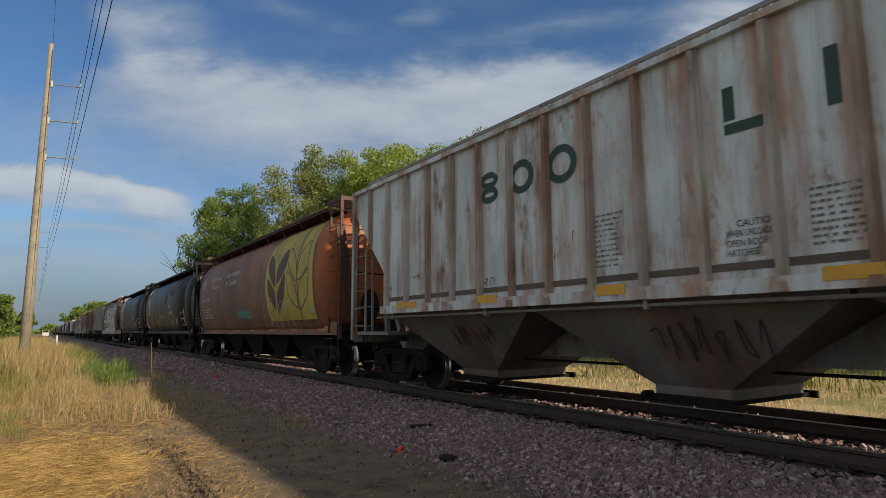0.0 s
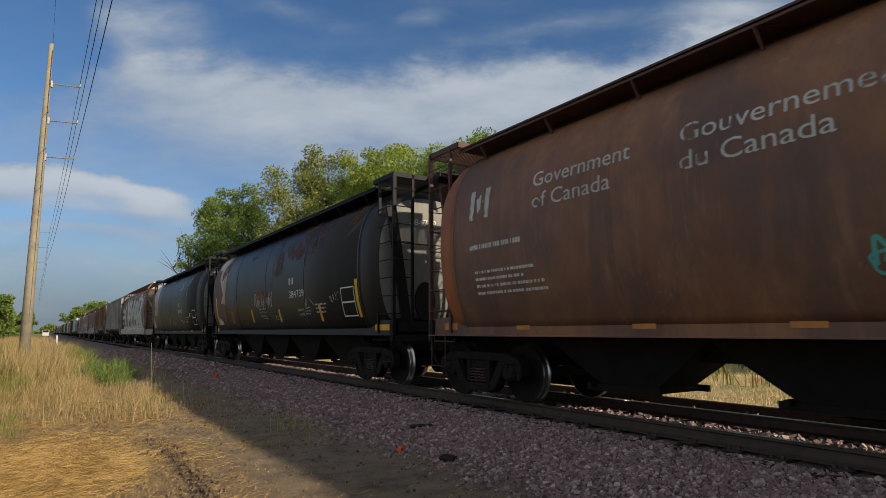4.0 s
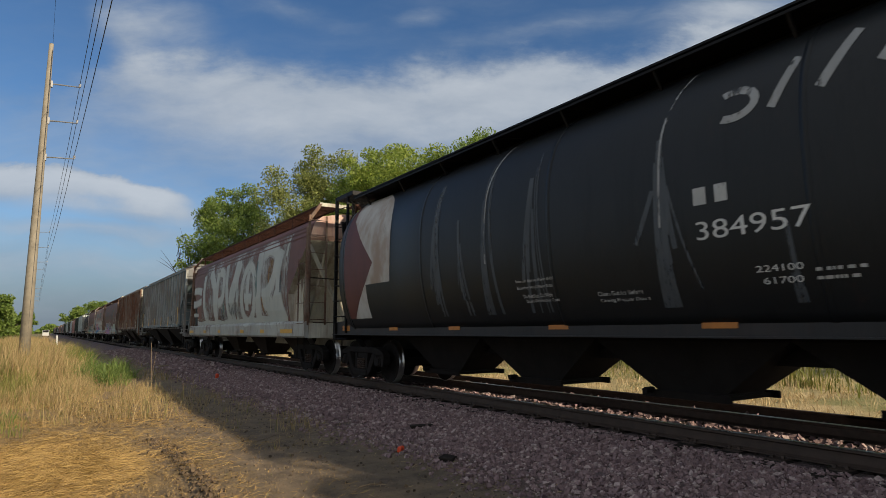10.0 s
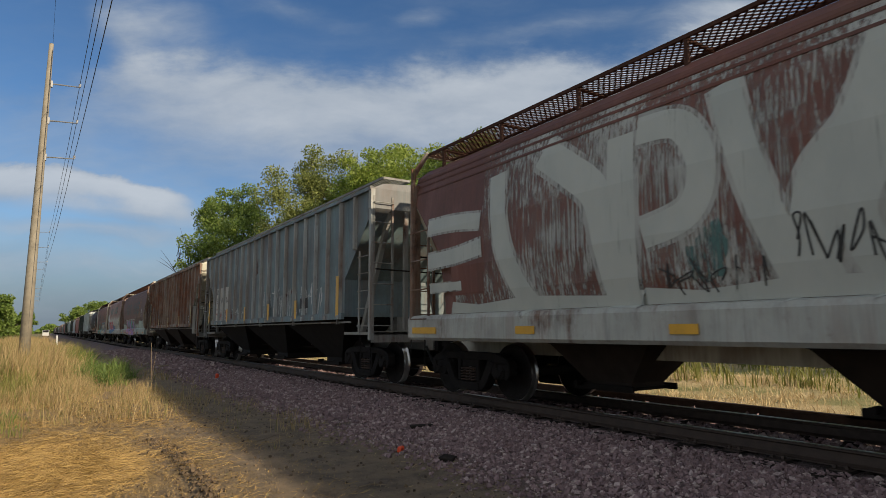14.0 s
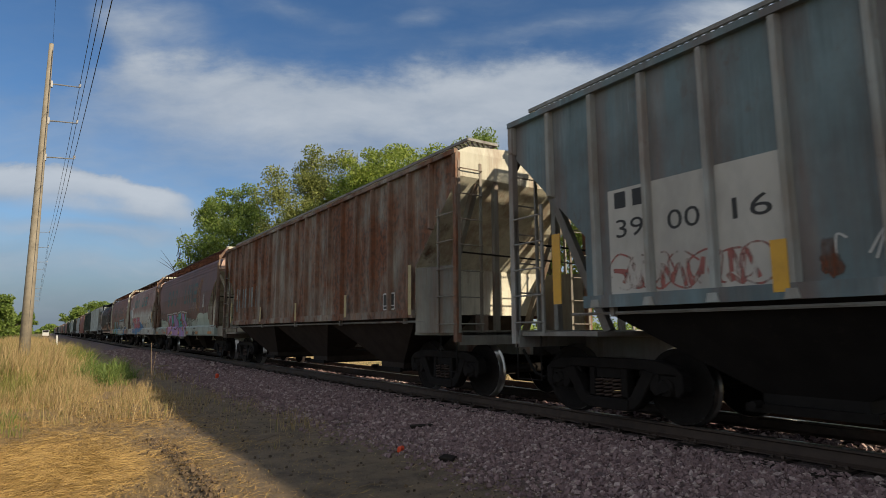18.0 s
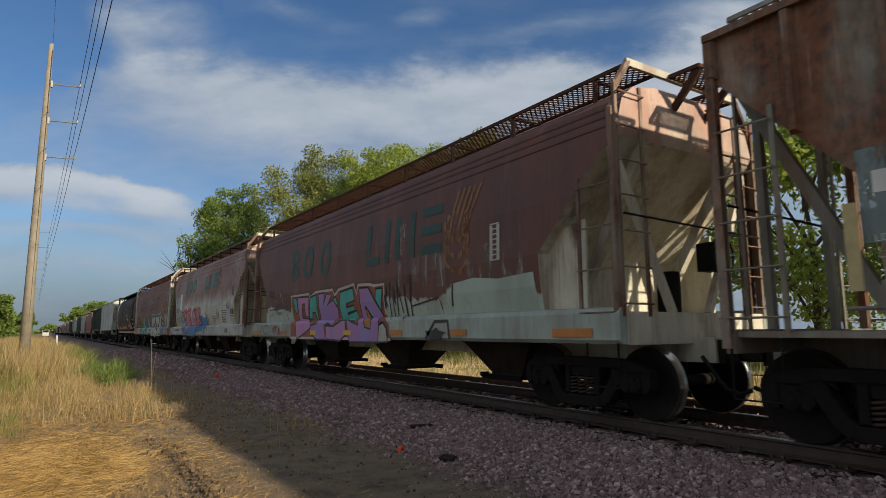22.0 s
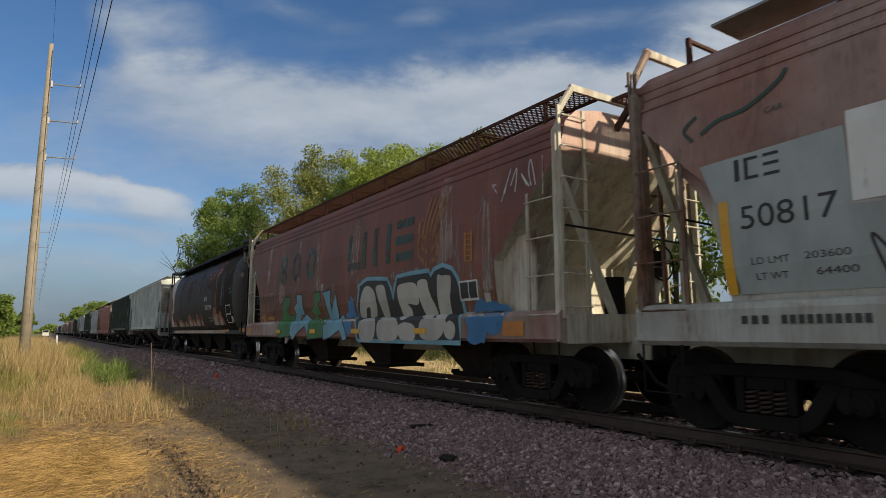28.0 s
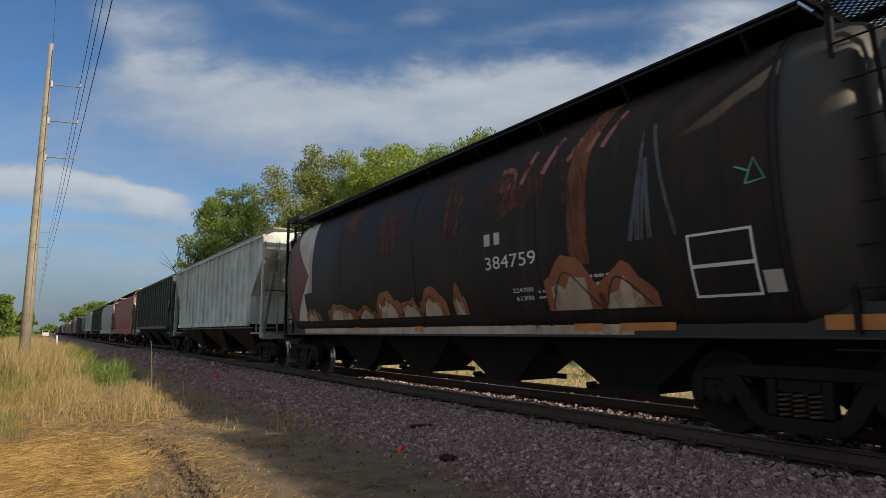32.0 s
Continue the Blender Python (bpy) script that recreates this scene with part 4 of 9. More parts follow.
# ---- trucks ----
def wheelset_mesh():
    bm = bmesh.new()
    for s in (-1, 1):
        # outer rim face towards the journal, flange on the inside
        prof = [(0.68, 0.10), (0.682, 0.36), (0.672, 0.40), (0.672, 0.470), (0.684, 0.487), (0.700, 0.485), (0.712, 0.466), (0.735, 0.459),
                (0.806, 0.455), (0.812, 0.449), (0.812, 0.395), (0.790, 0.375), (0.752, 0.20), (0.800, 0.135), (0.810, 0.10)]
        lathe_x(bm, [(s * a, r) for a, r in prof], 36)
    lathe_x(bm, [(-0.81, 0.09), (-0.4, 0.08), (0.4, 0.08), (0.81, 0.09)], 14)
    for s in (-1, 1):
        lathe_x(bm, [(s * 0.80, 0.075), (s * 0.93, 0.075), (s * 0.935, 0.105), (s * 1.09, 0.105), (s * 1.10, 0.06), (s * 1.115, 0.058), (s * 1.116, 0.01)], 16)
        # three cap bolts
        for k in range(3):
            a = k * math.tau / 3
            c = Vector((s * 1.105, 0.075 * math.cos(a), 0.075 * math.sin(a)))
            box(bm, c.x - 0.015, c.x + 0.015, c.y - 0.014, c.y + 0.014, c.z - 0.014, c.z + 0.014)
    fix(bm)
    me = bpy.data.meshes.new("wheelset")
    me.materials.append(M_STEEL_DARK), me.materials.append(M_RUN)
    for f in bm.faces:
        c = f.calc_center_median()
        r = math.hypot(c.y, c.z)
        if 0.672 < abs(c.x) < 0.811 and r > 0.452:
            f.material_index = 1
        f.smooth = abs(f.normal.x) < 0.9
    bm.to_mesh(me)
    bm.free()
    return me


def side_frame_mesh():
    """Cast side frame: top chord, dropped bottom chord, columns, pedestal ends."""
    bm = bmesh.new()
    t0, t1 = -0.085, 0.085
    top = [(-1.13, 0.47), (-1.12, 0.62), (-1.04, 0.69), (-0.78, 0.765), (-0.3, 0.775), (0.3, 0.775), (0.78, 0.765), (1.04, 0.69), (1.12, 0.62), (1.13, 0.47),
           (1.02, 0.60), (0.76, 0.60), (0.62, 0.645), (-0.62, 0.645), (-0.76, 0.60), (-1.02, 0.60)]
    prism(bm, top, t0, t1)
    for s in (-1, 1):
        q = lambda pts: [(s * a, b) for a, b in pts]
        prism(bm, q([(0.315, 0.65), (0.315, 0.28), (0.215, 0.28), (0.215, 0.65)]), t0 * 0.85, t1 * 0.85)
        prism(bm, q([(0.76, 0.62), (0.52, 0.24), (0.42, 0.155), (0.30, 0.13), (0.30, 0.275), (0.37, 0.31), (0.585, 0.65)]), t0 * 1.1, t1 * 1.1)
        prism(bm, q([(1.13, 0.60), (1.13, 0.42), (1.07, 0.345), (1.01, 0.345), (1.01, 0.60)]), t0, t1)
        prism(bm, q([(0.80, 0.61), (0.80, 0.36), (0.73, 0.34), (0.66, 0.42), (0.68, 0.61)]), t0, t1)
        # bearing housing over the journal
        prism(bm, q([(0.76, 0.60), (0.76, 0.46), (0.80, 0.36), (0.98, 0.36), (1.02, 0.46), (1.02, 0.60)]), t0 * 0.7, t1 * 1.0)
        # gussets in the window corners
        prism(bm, q([(0.62, 0.65), (0.50, 0.65), (0.47, 0.56)]), t0 * 0.6, t1 * 0.6)
    prism(bm, [(-0.34, 0.125), (0.34, 0.125), (0.34, 0.27), (-0.34, 0.27)], t0 * 1.35, t1 * 1.35)
    fix(bm)
    bmesh.ops.bevel(bm, geom=list(bm.edges), offset=0.012, segments=1, affect="EDGES", clamp_overlap=True)
    me = bpy.data.meshes.new("side_frame")
    me.materials.append(M_STEEL_DARK)
    bm.to_mesh(me)
    bm.free()
    return me


def spring_mesh():
    bm = bmesh.new()
    pts = []
    for i in range(41):
        a = i / 8 * math.tau
        pts.append((0.062 * math.cos(a), 0.062 * math.sin(a), 0.275 + 0.24 * i / 40))
    tube(bm, pts, 0.016, 5)
    fix(bm)
    me = bpy.data.meshes.new("spring")
    me.materials.append(M_SPRING)
    for f in bm.faces:
        f.smooth = True
    bm.to_mesh(me)
    bm.free()
    return me


ME_WHEELSET, ME_SIDE, ME_SPRING = wheelset_mesh(), side_frame_mesh(), spring_mesh()


def bolster_mesh():
    bm = bmesh.new()
    prism(bm, [(-0.20, 0.52), (0.20, 0.52), (0.20, 0.66), (-0.20, 0.66)], -1.05, 1.05)
    prism(bm, [(-0.17, 0.40), (0.17, 0.40), (0.17, 0.53), (-0.17, 0.53)], -0.55, 0.55)
    prism(bm, [(-0.3, 0.66), (0.3, 0.66), (0.3, 0.72), (-0.3, 0.72)], -0.3, 0.3)
    for s in (-1, 1):  # brake beams
        beam(bm, (-0.72, s * 0.38, 0.36), (0.72, s * 0.38, 0.36), 0.07, 0.10)
    fix(bm)
    me = bpy.data.meshes.new("truck")
    me.materials.append(M_STEEL_DARK)
    bm.to_mesh(me)
    bm.free()
    return me


ME_BOLSTER = bolster_mesh()
ROLLING = []            # wheelsets that turn


def add_truck(car, y, detail):
    t = shared("truck", ME_BOLSTER, car, pose(0, y, 0), "greasy dark cast steel truck")
    for s in (-1, 1):
        shared("side_frame", ME_SIDE, t, pose(s * 1.0, 0, 0))
        if detail:
            for k in (-0.145, 0.0, 0.145):
                shared("spring", ME_SPRING, t, pose(s * 1.03, k, 0))
        w = shared("wheelset", ME_WHEELSET, t, pose(0, s * 0.89, 0.457))
        if detail:
            ROLLING.append((w, s * 0.89))
    return t


def coupler_mesh():
    bm = bmesh.new()
    prism(bm, [(0, 0.80), (0.55, 0.80), (0.55, 0.96), (0, 0.96)], -0.07, 0.07)
    prism(bm, [(0.50, 0.74), (0.72, 0.76), (0.72, 1.0), (0.50, 1.02)], -0.05, 0.16)
    prism(bm, [(0.52, 0.76), (0.66, 0.78), (0.66, 0.98), (0.52, 1.0)], -0.16, -0.04)
    beam(bm, (-0.16, 0.1, 0.86), (0.16, 0.1, 0.86), 0.24, 0.30)
    fix(bm)
    me = bpy.data.meshes.new("coupler")
    me.materials.append(M_STEEL_DARK)
    bm.to_mesh(me)
    bm.free()
    return me


def hose_mesh():
    bm = bmesh.new()
    tube(bm, [(0.32, 0.0, 0.80), (0.33, 0.12, 0.66), (0.30, 0.28, 0.42), (0.24, 0.42, 0.36), (0.18, 0.55, 0.42)], 0.028, 7)
    fix(bm)
    me = bpy.data.meshes.new("air_hose")
    me.materials.append(plain("black_rubber", (0.012, 0.012, 0.012), 0.2, 0.6))
    bm.to_mesh(me)
    bm.free()
    return me


ME_COUPLER, ME_HOSE = coupler_mesh(), hose_mesh()


def add_couplers(car, half):
    for s, rz in ((1, 0), (-1, 180)):
        shared("coupler", ME_COUPLER, car, pose(0, s * half, 0, 0, 0, rz))
        shared("air_hose", ME_HOSE, car, pose(0, s * half, 0, 0, 0, rz))


# ---- car bodies ----
def side_rect(hw, ye, z):
    return [(-hw, -ye, z), (hw, -ye, z), (hw, ye, z), (-hw, ye, z)]


def level_body(levels):
    """A body lofted over height from (z, half width, half length) levels."""
    bm = bmesh.new()
    loft(bm, [side_rect(hw, ye, z) for z, hw, ye in levels])
    return fix(bm)


def end_faces(ob, mat, top=None):
    """Gives the end walls and slope sheets of a body their own paint."""
    ob.data.materials.append(mat), ob.data.materials.append(top or mat)
    for p in ob.data.polygons:
        if abs(p.normal.y) > 0.3:
            p.material_index = 2 if p.center.z > 3.6 else 1


def hopper_bay(car, y0, y1, ztop, zbot, hwt, mat, outlet=0.42, hwb=0.75, shoulder=None, wide=0.5, long=0.02, neck=0.12):
    """A sloped discharge bay with its gate."""
    bm = bmesh.new()
    yc = (y0 + y1) / 2
    loft(bm, [side_rect_at(hwt, y0, y1, ztop), side_rect_at(hwt * 0.97, y0 + 0.04, y1 - 0.04, ztop - 0.12) if shoulder is None else side_rect_at(wide, y0 + long, y1 - long, shoulder),
              side_rect_at(hwb, yc - outlet, yc + outlet, zbot + neck), side_rect_at(hwb, yc - outlet, yc + outlet, zbot)])
    bay = part("hopper_bay", fix(bm), mat, car)
    bm = bmesh.new()
    box(bm, -hwb - 0.10, hwb + 0.10, yc - outlet - 0.03, yc + outlet + 0.03, zbot - 0.05, zbot)
    for s in (-1, 1):
        beam(bm, (s * (hwb + 0.12), yc - outlet - 0.12, zbot - 0.02), (s * (hwb + 0.12), yc + outlet + 0.12, zbot - 0.02), 0.05, 0.09)
        tube(bm, [(s * (hwb + 0.10), yc + outlet - 0.02, zbot + 0.02), (s * (hwb + 0.26), yc + outlet - 0.02, zbot + 0.02)], 0.04, 8)
    part("outlet_gate", fix(bm), M_STEEL_DARK, bay)
    return bay


def side_rect_at(hw, y0, y1, z):
    return [(-hw, y0, z), (hw, y0, z), (hw, y1, z), (-hw, y1, z)]


GRATE = {}


def grate_material(name, base, sx=22.0, sy=22.0):
    """Expanded metal: real holes are cut in the sheet by grate()."""
    return plain(name, base, 0.4, 0.6, 0.1, 5)


def grate(x0, x1, y0, y1, z, pitch=0.085, bar=0.020, tilt=0.0):
    """A walkway of crossing diagonal strips with open meshes between them."""
    bm = bmesh.new()
    w, h = x1 - x0, y1 - y0

    def strip(a, b):
        beam(bm, (a[0], a[1], z + tilt * (a[0] - x0)), (b[0], b[1], z + tilt * (b[0] - x0)), bar, 0.012)
    slope = 0.9
    k = -w * slope
    while k < h:
        for sgn in (1, -1):
            pts = []
            ya, yb = y0 + k, y0 + k + w * slope
            xa, xb = x0, x1
            if ya < y0:
                xa, ya = x0 + (y0 - ya) / slope, y0
            if yb > y1:
                xb, yb = x1 - (yb - y1) / slope, y1
            if xb - xa > 0.02:
                if sgn > 0:
                    strip((xa, ya), (xb, yb))
                else:
                    strip((x1 - (xa - x0), ya), (x1 - (xb - x0), yb))
        k += pitch
    for x in (x0, x1):
        beam(bm, (x, y0, z + tilt * (x - x0)), (x, y1, z + tilt * (x - x0)), 0.03, 0.05)
    for y in (y0, y1):
        beam(bm, (x0, y, z), (x1, y, z + tilt * (x1 - x0)), 0.03, 0.05)
    return fix(bm)


def rung(bm, a, b, off, r=0.012):
    """A grab iron from a to b that stands off by the vector off."""
    a, b, off = Vector(a), Vector(b), Vector(off)
    tube(bm, [a, a + off, b + off, b], r, 5)


def add_ladder(car, name, a, b, z0, z1, n, off, mat, stile=0.05, label=""):
    """Two stiles at a and b (x, y) and n rungs."""
    bm = bmesh.new()
    for p in (a, b):
        beam(bm, (p[0], p[1], z0), (p[0], p[1], z1), stile, stile * 0.6, (off[0], off[1], 0.01))
    lad = part(name, fix(bm), mat, car, label)
    for i in range(n):
        z = z0 + 0.15 + (z1 - z0 - 0.3) * i / max(1, n - 1)
        bm = bmesh.new()
        rung(bm, (a[0], a[1], z), (b[0], b[1], z), (off[0], off[1], 0))
        part("rung", fix(bm), mat, lad)
    return lad


def cyl_side_x(z):
    """Half width of the round car at height z."""
    t = (z - 2.72) / (1.70 if z > 2.72 else 2.2)
    e = 0.80 if t > 0 else 0.86
    t = min(1.0, abs(t)) ** (1 / e)
    return 1.47 * max(0.0, 1 - t * t) ** (e / 2)


def cyl_profile(f=1.0, n=96):
    """Cross-section of the round hopper car, scaled about its middle by f."""
    zc, low = 2.72, 1.20
    zs = [low + (zc - low) * k / 14 for k in range(15)] + [zc + 1.70 * math.sin(math.pi / 2 * k / 24) ** 0.8 for k in range(1, 25)]
    half = [(cyl_side_x(z), z) for z in zs]
    half[-1] = (0.02, half[-1][1])
    pts = [(-x, z) for x, z in half] + [(x, z) for x, z in reversed(half)]
    return [(x * f, zc + (z - zc) * f) for x, z in pts]


def make_cyl(car, mats, detail=True, half=8.05):
    """Round-bodied covered hopper. mats: body, end, sill, frame, roof."""
    rim = half - 0.95
    bm = bmesh.new()
    edge = rim - 0.20
    stations = [(-edge - 0.74, 0.15), (-edge - 0.73, 0.45), (-edge - 0.70, 0.72), (-edge - 0.64, 0.86), (-edge - 0.52, 0.935), (-edge - 0.34, 0.972), (-edge - 0.15, 0.99), (-edge, 1.0)]
    rings = [[(x, y, z) for x, z in cyl_profile(f)] for y, f in stations]
    heads = bmesh.new()
    heads.free()
    for s in (1, -1):
        heads = bmesh.new()
        loft(heads, [[(x, s * y, z) for x, y, z in r] for r in rings])
        fix(heads)
        # outer ring takes the rim material, which can carry painted shading
        for f in heads.faces:
            f.material_index = 1 if abs(f.calc_center_median().y) < edge + 0.60 else 0
        head = part("end_head", heads, mats["end"], car, smooth=True)
        head.data.materials.append(mats.get("rim", mats["end"]))
    loft(bm, [[(x, y, z) for x, z in cyl_profile()] for y in (-edge, -edge * 0.5, 0, edge * 0.5, edge)])
    fix(bm)
    body = part("body", bm, mats["body"], car, smooth=True)
    if detail:
        for y in (-edge, -edge / 2, 0.0, edge / 2, edge):      # weld bands
            bm = bmesh.new()
            prof = cyl_profile(1.003)
            loft(bm, [[(x, y - 0.035, z) for x, z in prof], [(x, y + 0.035, z) for x, z in prof]])
            part("weld_band", fix(bm), mats["body"], body, smooth=True)
    # side sills
    for s in (-1, 1):
        bm = bmesh.new()
        prism(bm, [(-half, 1.06), (half, 1.06), (half, 1.36), (half - 1.0, 1.40), (-half + 1.0, 1.40), (-half, 1.36)], s * 1.06, s * 1.16)
        box(bm, s * 1.04, s * 1.26, -half, half, 1.045, 1.065)
        part("side_sill", fix(bm), mats["sill"], car)
    # roof trough and walkways
    bm = bmesh.new()
    prism(bm, [(-rim, 4.30), (rim, 4.30), (rim, 4.54), (-rim, 4.54)], -0.598, 0.598)
    part("hatch_trough", fix(bm), mats["roof"], car)
    for s in (-1, 1):
        bm = bmesh.new()
        box(bm, s * 0.50, s * 1.16, -rim, rim, 4.385, 4.41)
        box(bm, s * 1.13, s * 1.16, -rim, rim, 4.35, 4.44)
        rb = part("running_board", fix(bm), mats["roof"], car)
        if detail:
            for i in range(9):
                y = -rim + 0.6 + i * (2 * rim - 1.2) / 8
                bm = bmesh.new()
                beam(bm, (s * 1.14, y, 4.36), (s * 0.98, y, 4.12), 0.035)
                beam(bm, (s * 1.14, y, 4.375), (s * 0.70, y - 0.30, 4.375), 0.035)
                part("bracket", fix(bm), mats["frame"], rb)
    # bays
    n = 4
    span = 2 * (6.75 - 1.25)
    for i in range(n):
        y0 = -span / 2 + span * i / n
        hopper_bay(car, y0, y0 + span / n, 1.30, 0.34, 1.10, mats["under"], 0.50, 0.42, 1.0, 0.6, 0.01, 0.03)
    # centre sill and end decks
    bm = bmesh.new()
    box(bm, -0.20, 0.20, -half - 0.15, half + 0.15, 0.72, 1.06)
    for s in (-1, 1):
        box(bm, -1.15, 1.15, s * half, s * (half - 0.95), 1.07, 1.12)
        box(bm, -1.22, 1.22, s * (half - 0.10), s * half, 0.92, 1.34)
    part("frame", fix(bm), mats["under"], car)
    for s in (-1, 1):
        end_platform(car, s, half, mats["frame"], detail)
    for s in (-1, 1):
        add_truck(car, s * 6.75, detail)
    add_couplers(car, half + 0.1)
    return body


def end_platform(car, s, half, mat, detail):
    """Crossover platform, posts and ladders at one end of a round car."""
    y1, y0 = s * half, s * (half - 0.95)
    top = 4.55
    if detail:
        plat = part("platform", grate(-1.18, 1.18, min(y0, y1), max(y0, y1), top), mat, car)
        bm = bmesh.new()
        for y in (y0, y1):
            beam(bm, (-1.2, y, top - 0.03), (1.2, y, top - 0.03), 0.05, 0.10)
        for x in (-1.18, 0.0, 1.18):
            beam(bm, (x, y0, top - 0.03), (x, y1, top - 0.03), 0.05, 0.10)
        part("platform_frame", fix(bm), mat, plat)
        bm = bmesh.new()
        box(bm, -0.30, 0.42, min(y1, y1 + s * 0.46), max(y1, y1 + s * 0.46), top + 0.03, top + 0.05)
        for x in (-0.30, 0.40):
            prism(bm, [(y1, top - 0.42), (y1, top + 0.03), (y1 + s * 0.46, top + 0.03), (y1 + s * 0.46, top - 0.04)], x, x + 0.02)
        part("crossover_step", fix(bm), mat, plat)
    else:
        bm = bmesh.new()
        box(bm, -1.18, 1.18, min(y0, y1), max(y0, y1), top - 0.05, top)
        part("platform", fix(bm), mat, car)
    for sx in (-1, 1):
        bm = bmesh.new()
        beam(bm, (sx * 1.18, y1, 0.95), (sx * 1.18, y1, top), 0.075, 0.06)
        part("corner_post", fix(bm), mat, car)
        bm = bmesh.new()
        beam(bm, (sx * 1.18, y0 + s * 0.28, 1.1), (sx * 1.18, y0 + s * 0.28, top), 0.06, 0.05)
        part("post", fix(bm), mat, car)
        if detail:
            bm = bmesh.new()
            beam(bm, (sx * 0.72, y1, 1.1), (sx * 0.72, y1, top), 0.06, 0.05)
            part("post", fix(bm), mat, car)
            bm = bmesh.new()
            beam(bm, (sx * 1.08, y0 + s * 0.62, 3.9), (sx * 0.66, y0 + s * 0.66, 1.12), 0.24, 0.05)
            part("brace", fix(bm), mat, car)
            side = bmesh.new()
            for i in range(8):
                z = 1.5 + i * 0.385
                bm = bmesh.new()
                rung(bm, (sx * 1.20, y1 - s * 0.03, z), (sx * 1.20, y0 + s * 0.28, z), (sx * 0.05, 0, 0), 0.011)
                rung(bm, (sx * 1.18, y1, z), (sx * 0.72, y1, z), (0, s * 0.05, 0), 0.011)
                part("rung", fix(bm), mat, car)
            side.free()
            # stirrup below the sill
            bm = bmesh.new()
            tube(bm, [(sx * 1.20, y1 - s * 0.05, 1.06), (sx * 1.20, y1 - s * 0.05, 0.50), (sx * 1.20, y1 - s * 0.50, 0.50), (sx * 1.20, y1 - s * 0.50, 1.06)], 0.014, 5)
            tube(bm, [(sx * 1.24, y1 - s * 0.2, 1.02), (sx * 1.24, y1 - s * 0.2, 0.95), (sx * 1.24, y1 - s * 0.85, 0.95), (sx * 1.24, y1 - s * 0.85, 1.02)], 0.012, 5)
            part("stirrup", fix(bm), mat, car)
    if detail:
        bm = bmesh.new()
        tube(bm, [(-1.18, y1, 3.02), (1.18, y1, 3.02)], 0.013, 5)
        part("handrail", fix(bm), mat, car)
        # oval access port and brake gear on the head
        bm = bmesh.new()
        ring = []
        for k in range(20):
            a = k * math.tau / 20
            ring.append((-0.15 + 0.26 * math.cos(a), 0, 1.80 + 0.44 * math.sin(a)))
        loft(bm, [[(x, y0 + s * 0.52, z) for x, _, z in ring], [(x, y0 + s * 0.56, z) for x, _, z in ring]])
        part("access_port", fix(bm), M_BLACKPAINT, car)


def side_x_levels(levels):
    zs = [(z, hw) for z, hw, _ in levels]

    def f(z):
        for (z0, h0), (z1, h1) in zip(zs, zs[1:]):
            if z0 <= z <= z1:
                return h0 + (h1 - h0) * (z - z0) / (z1 - z0)
        return zs[-1][1]
    return f


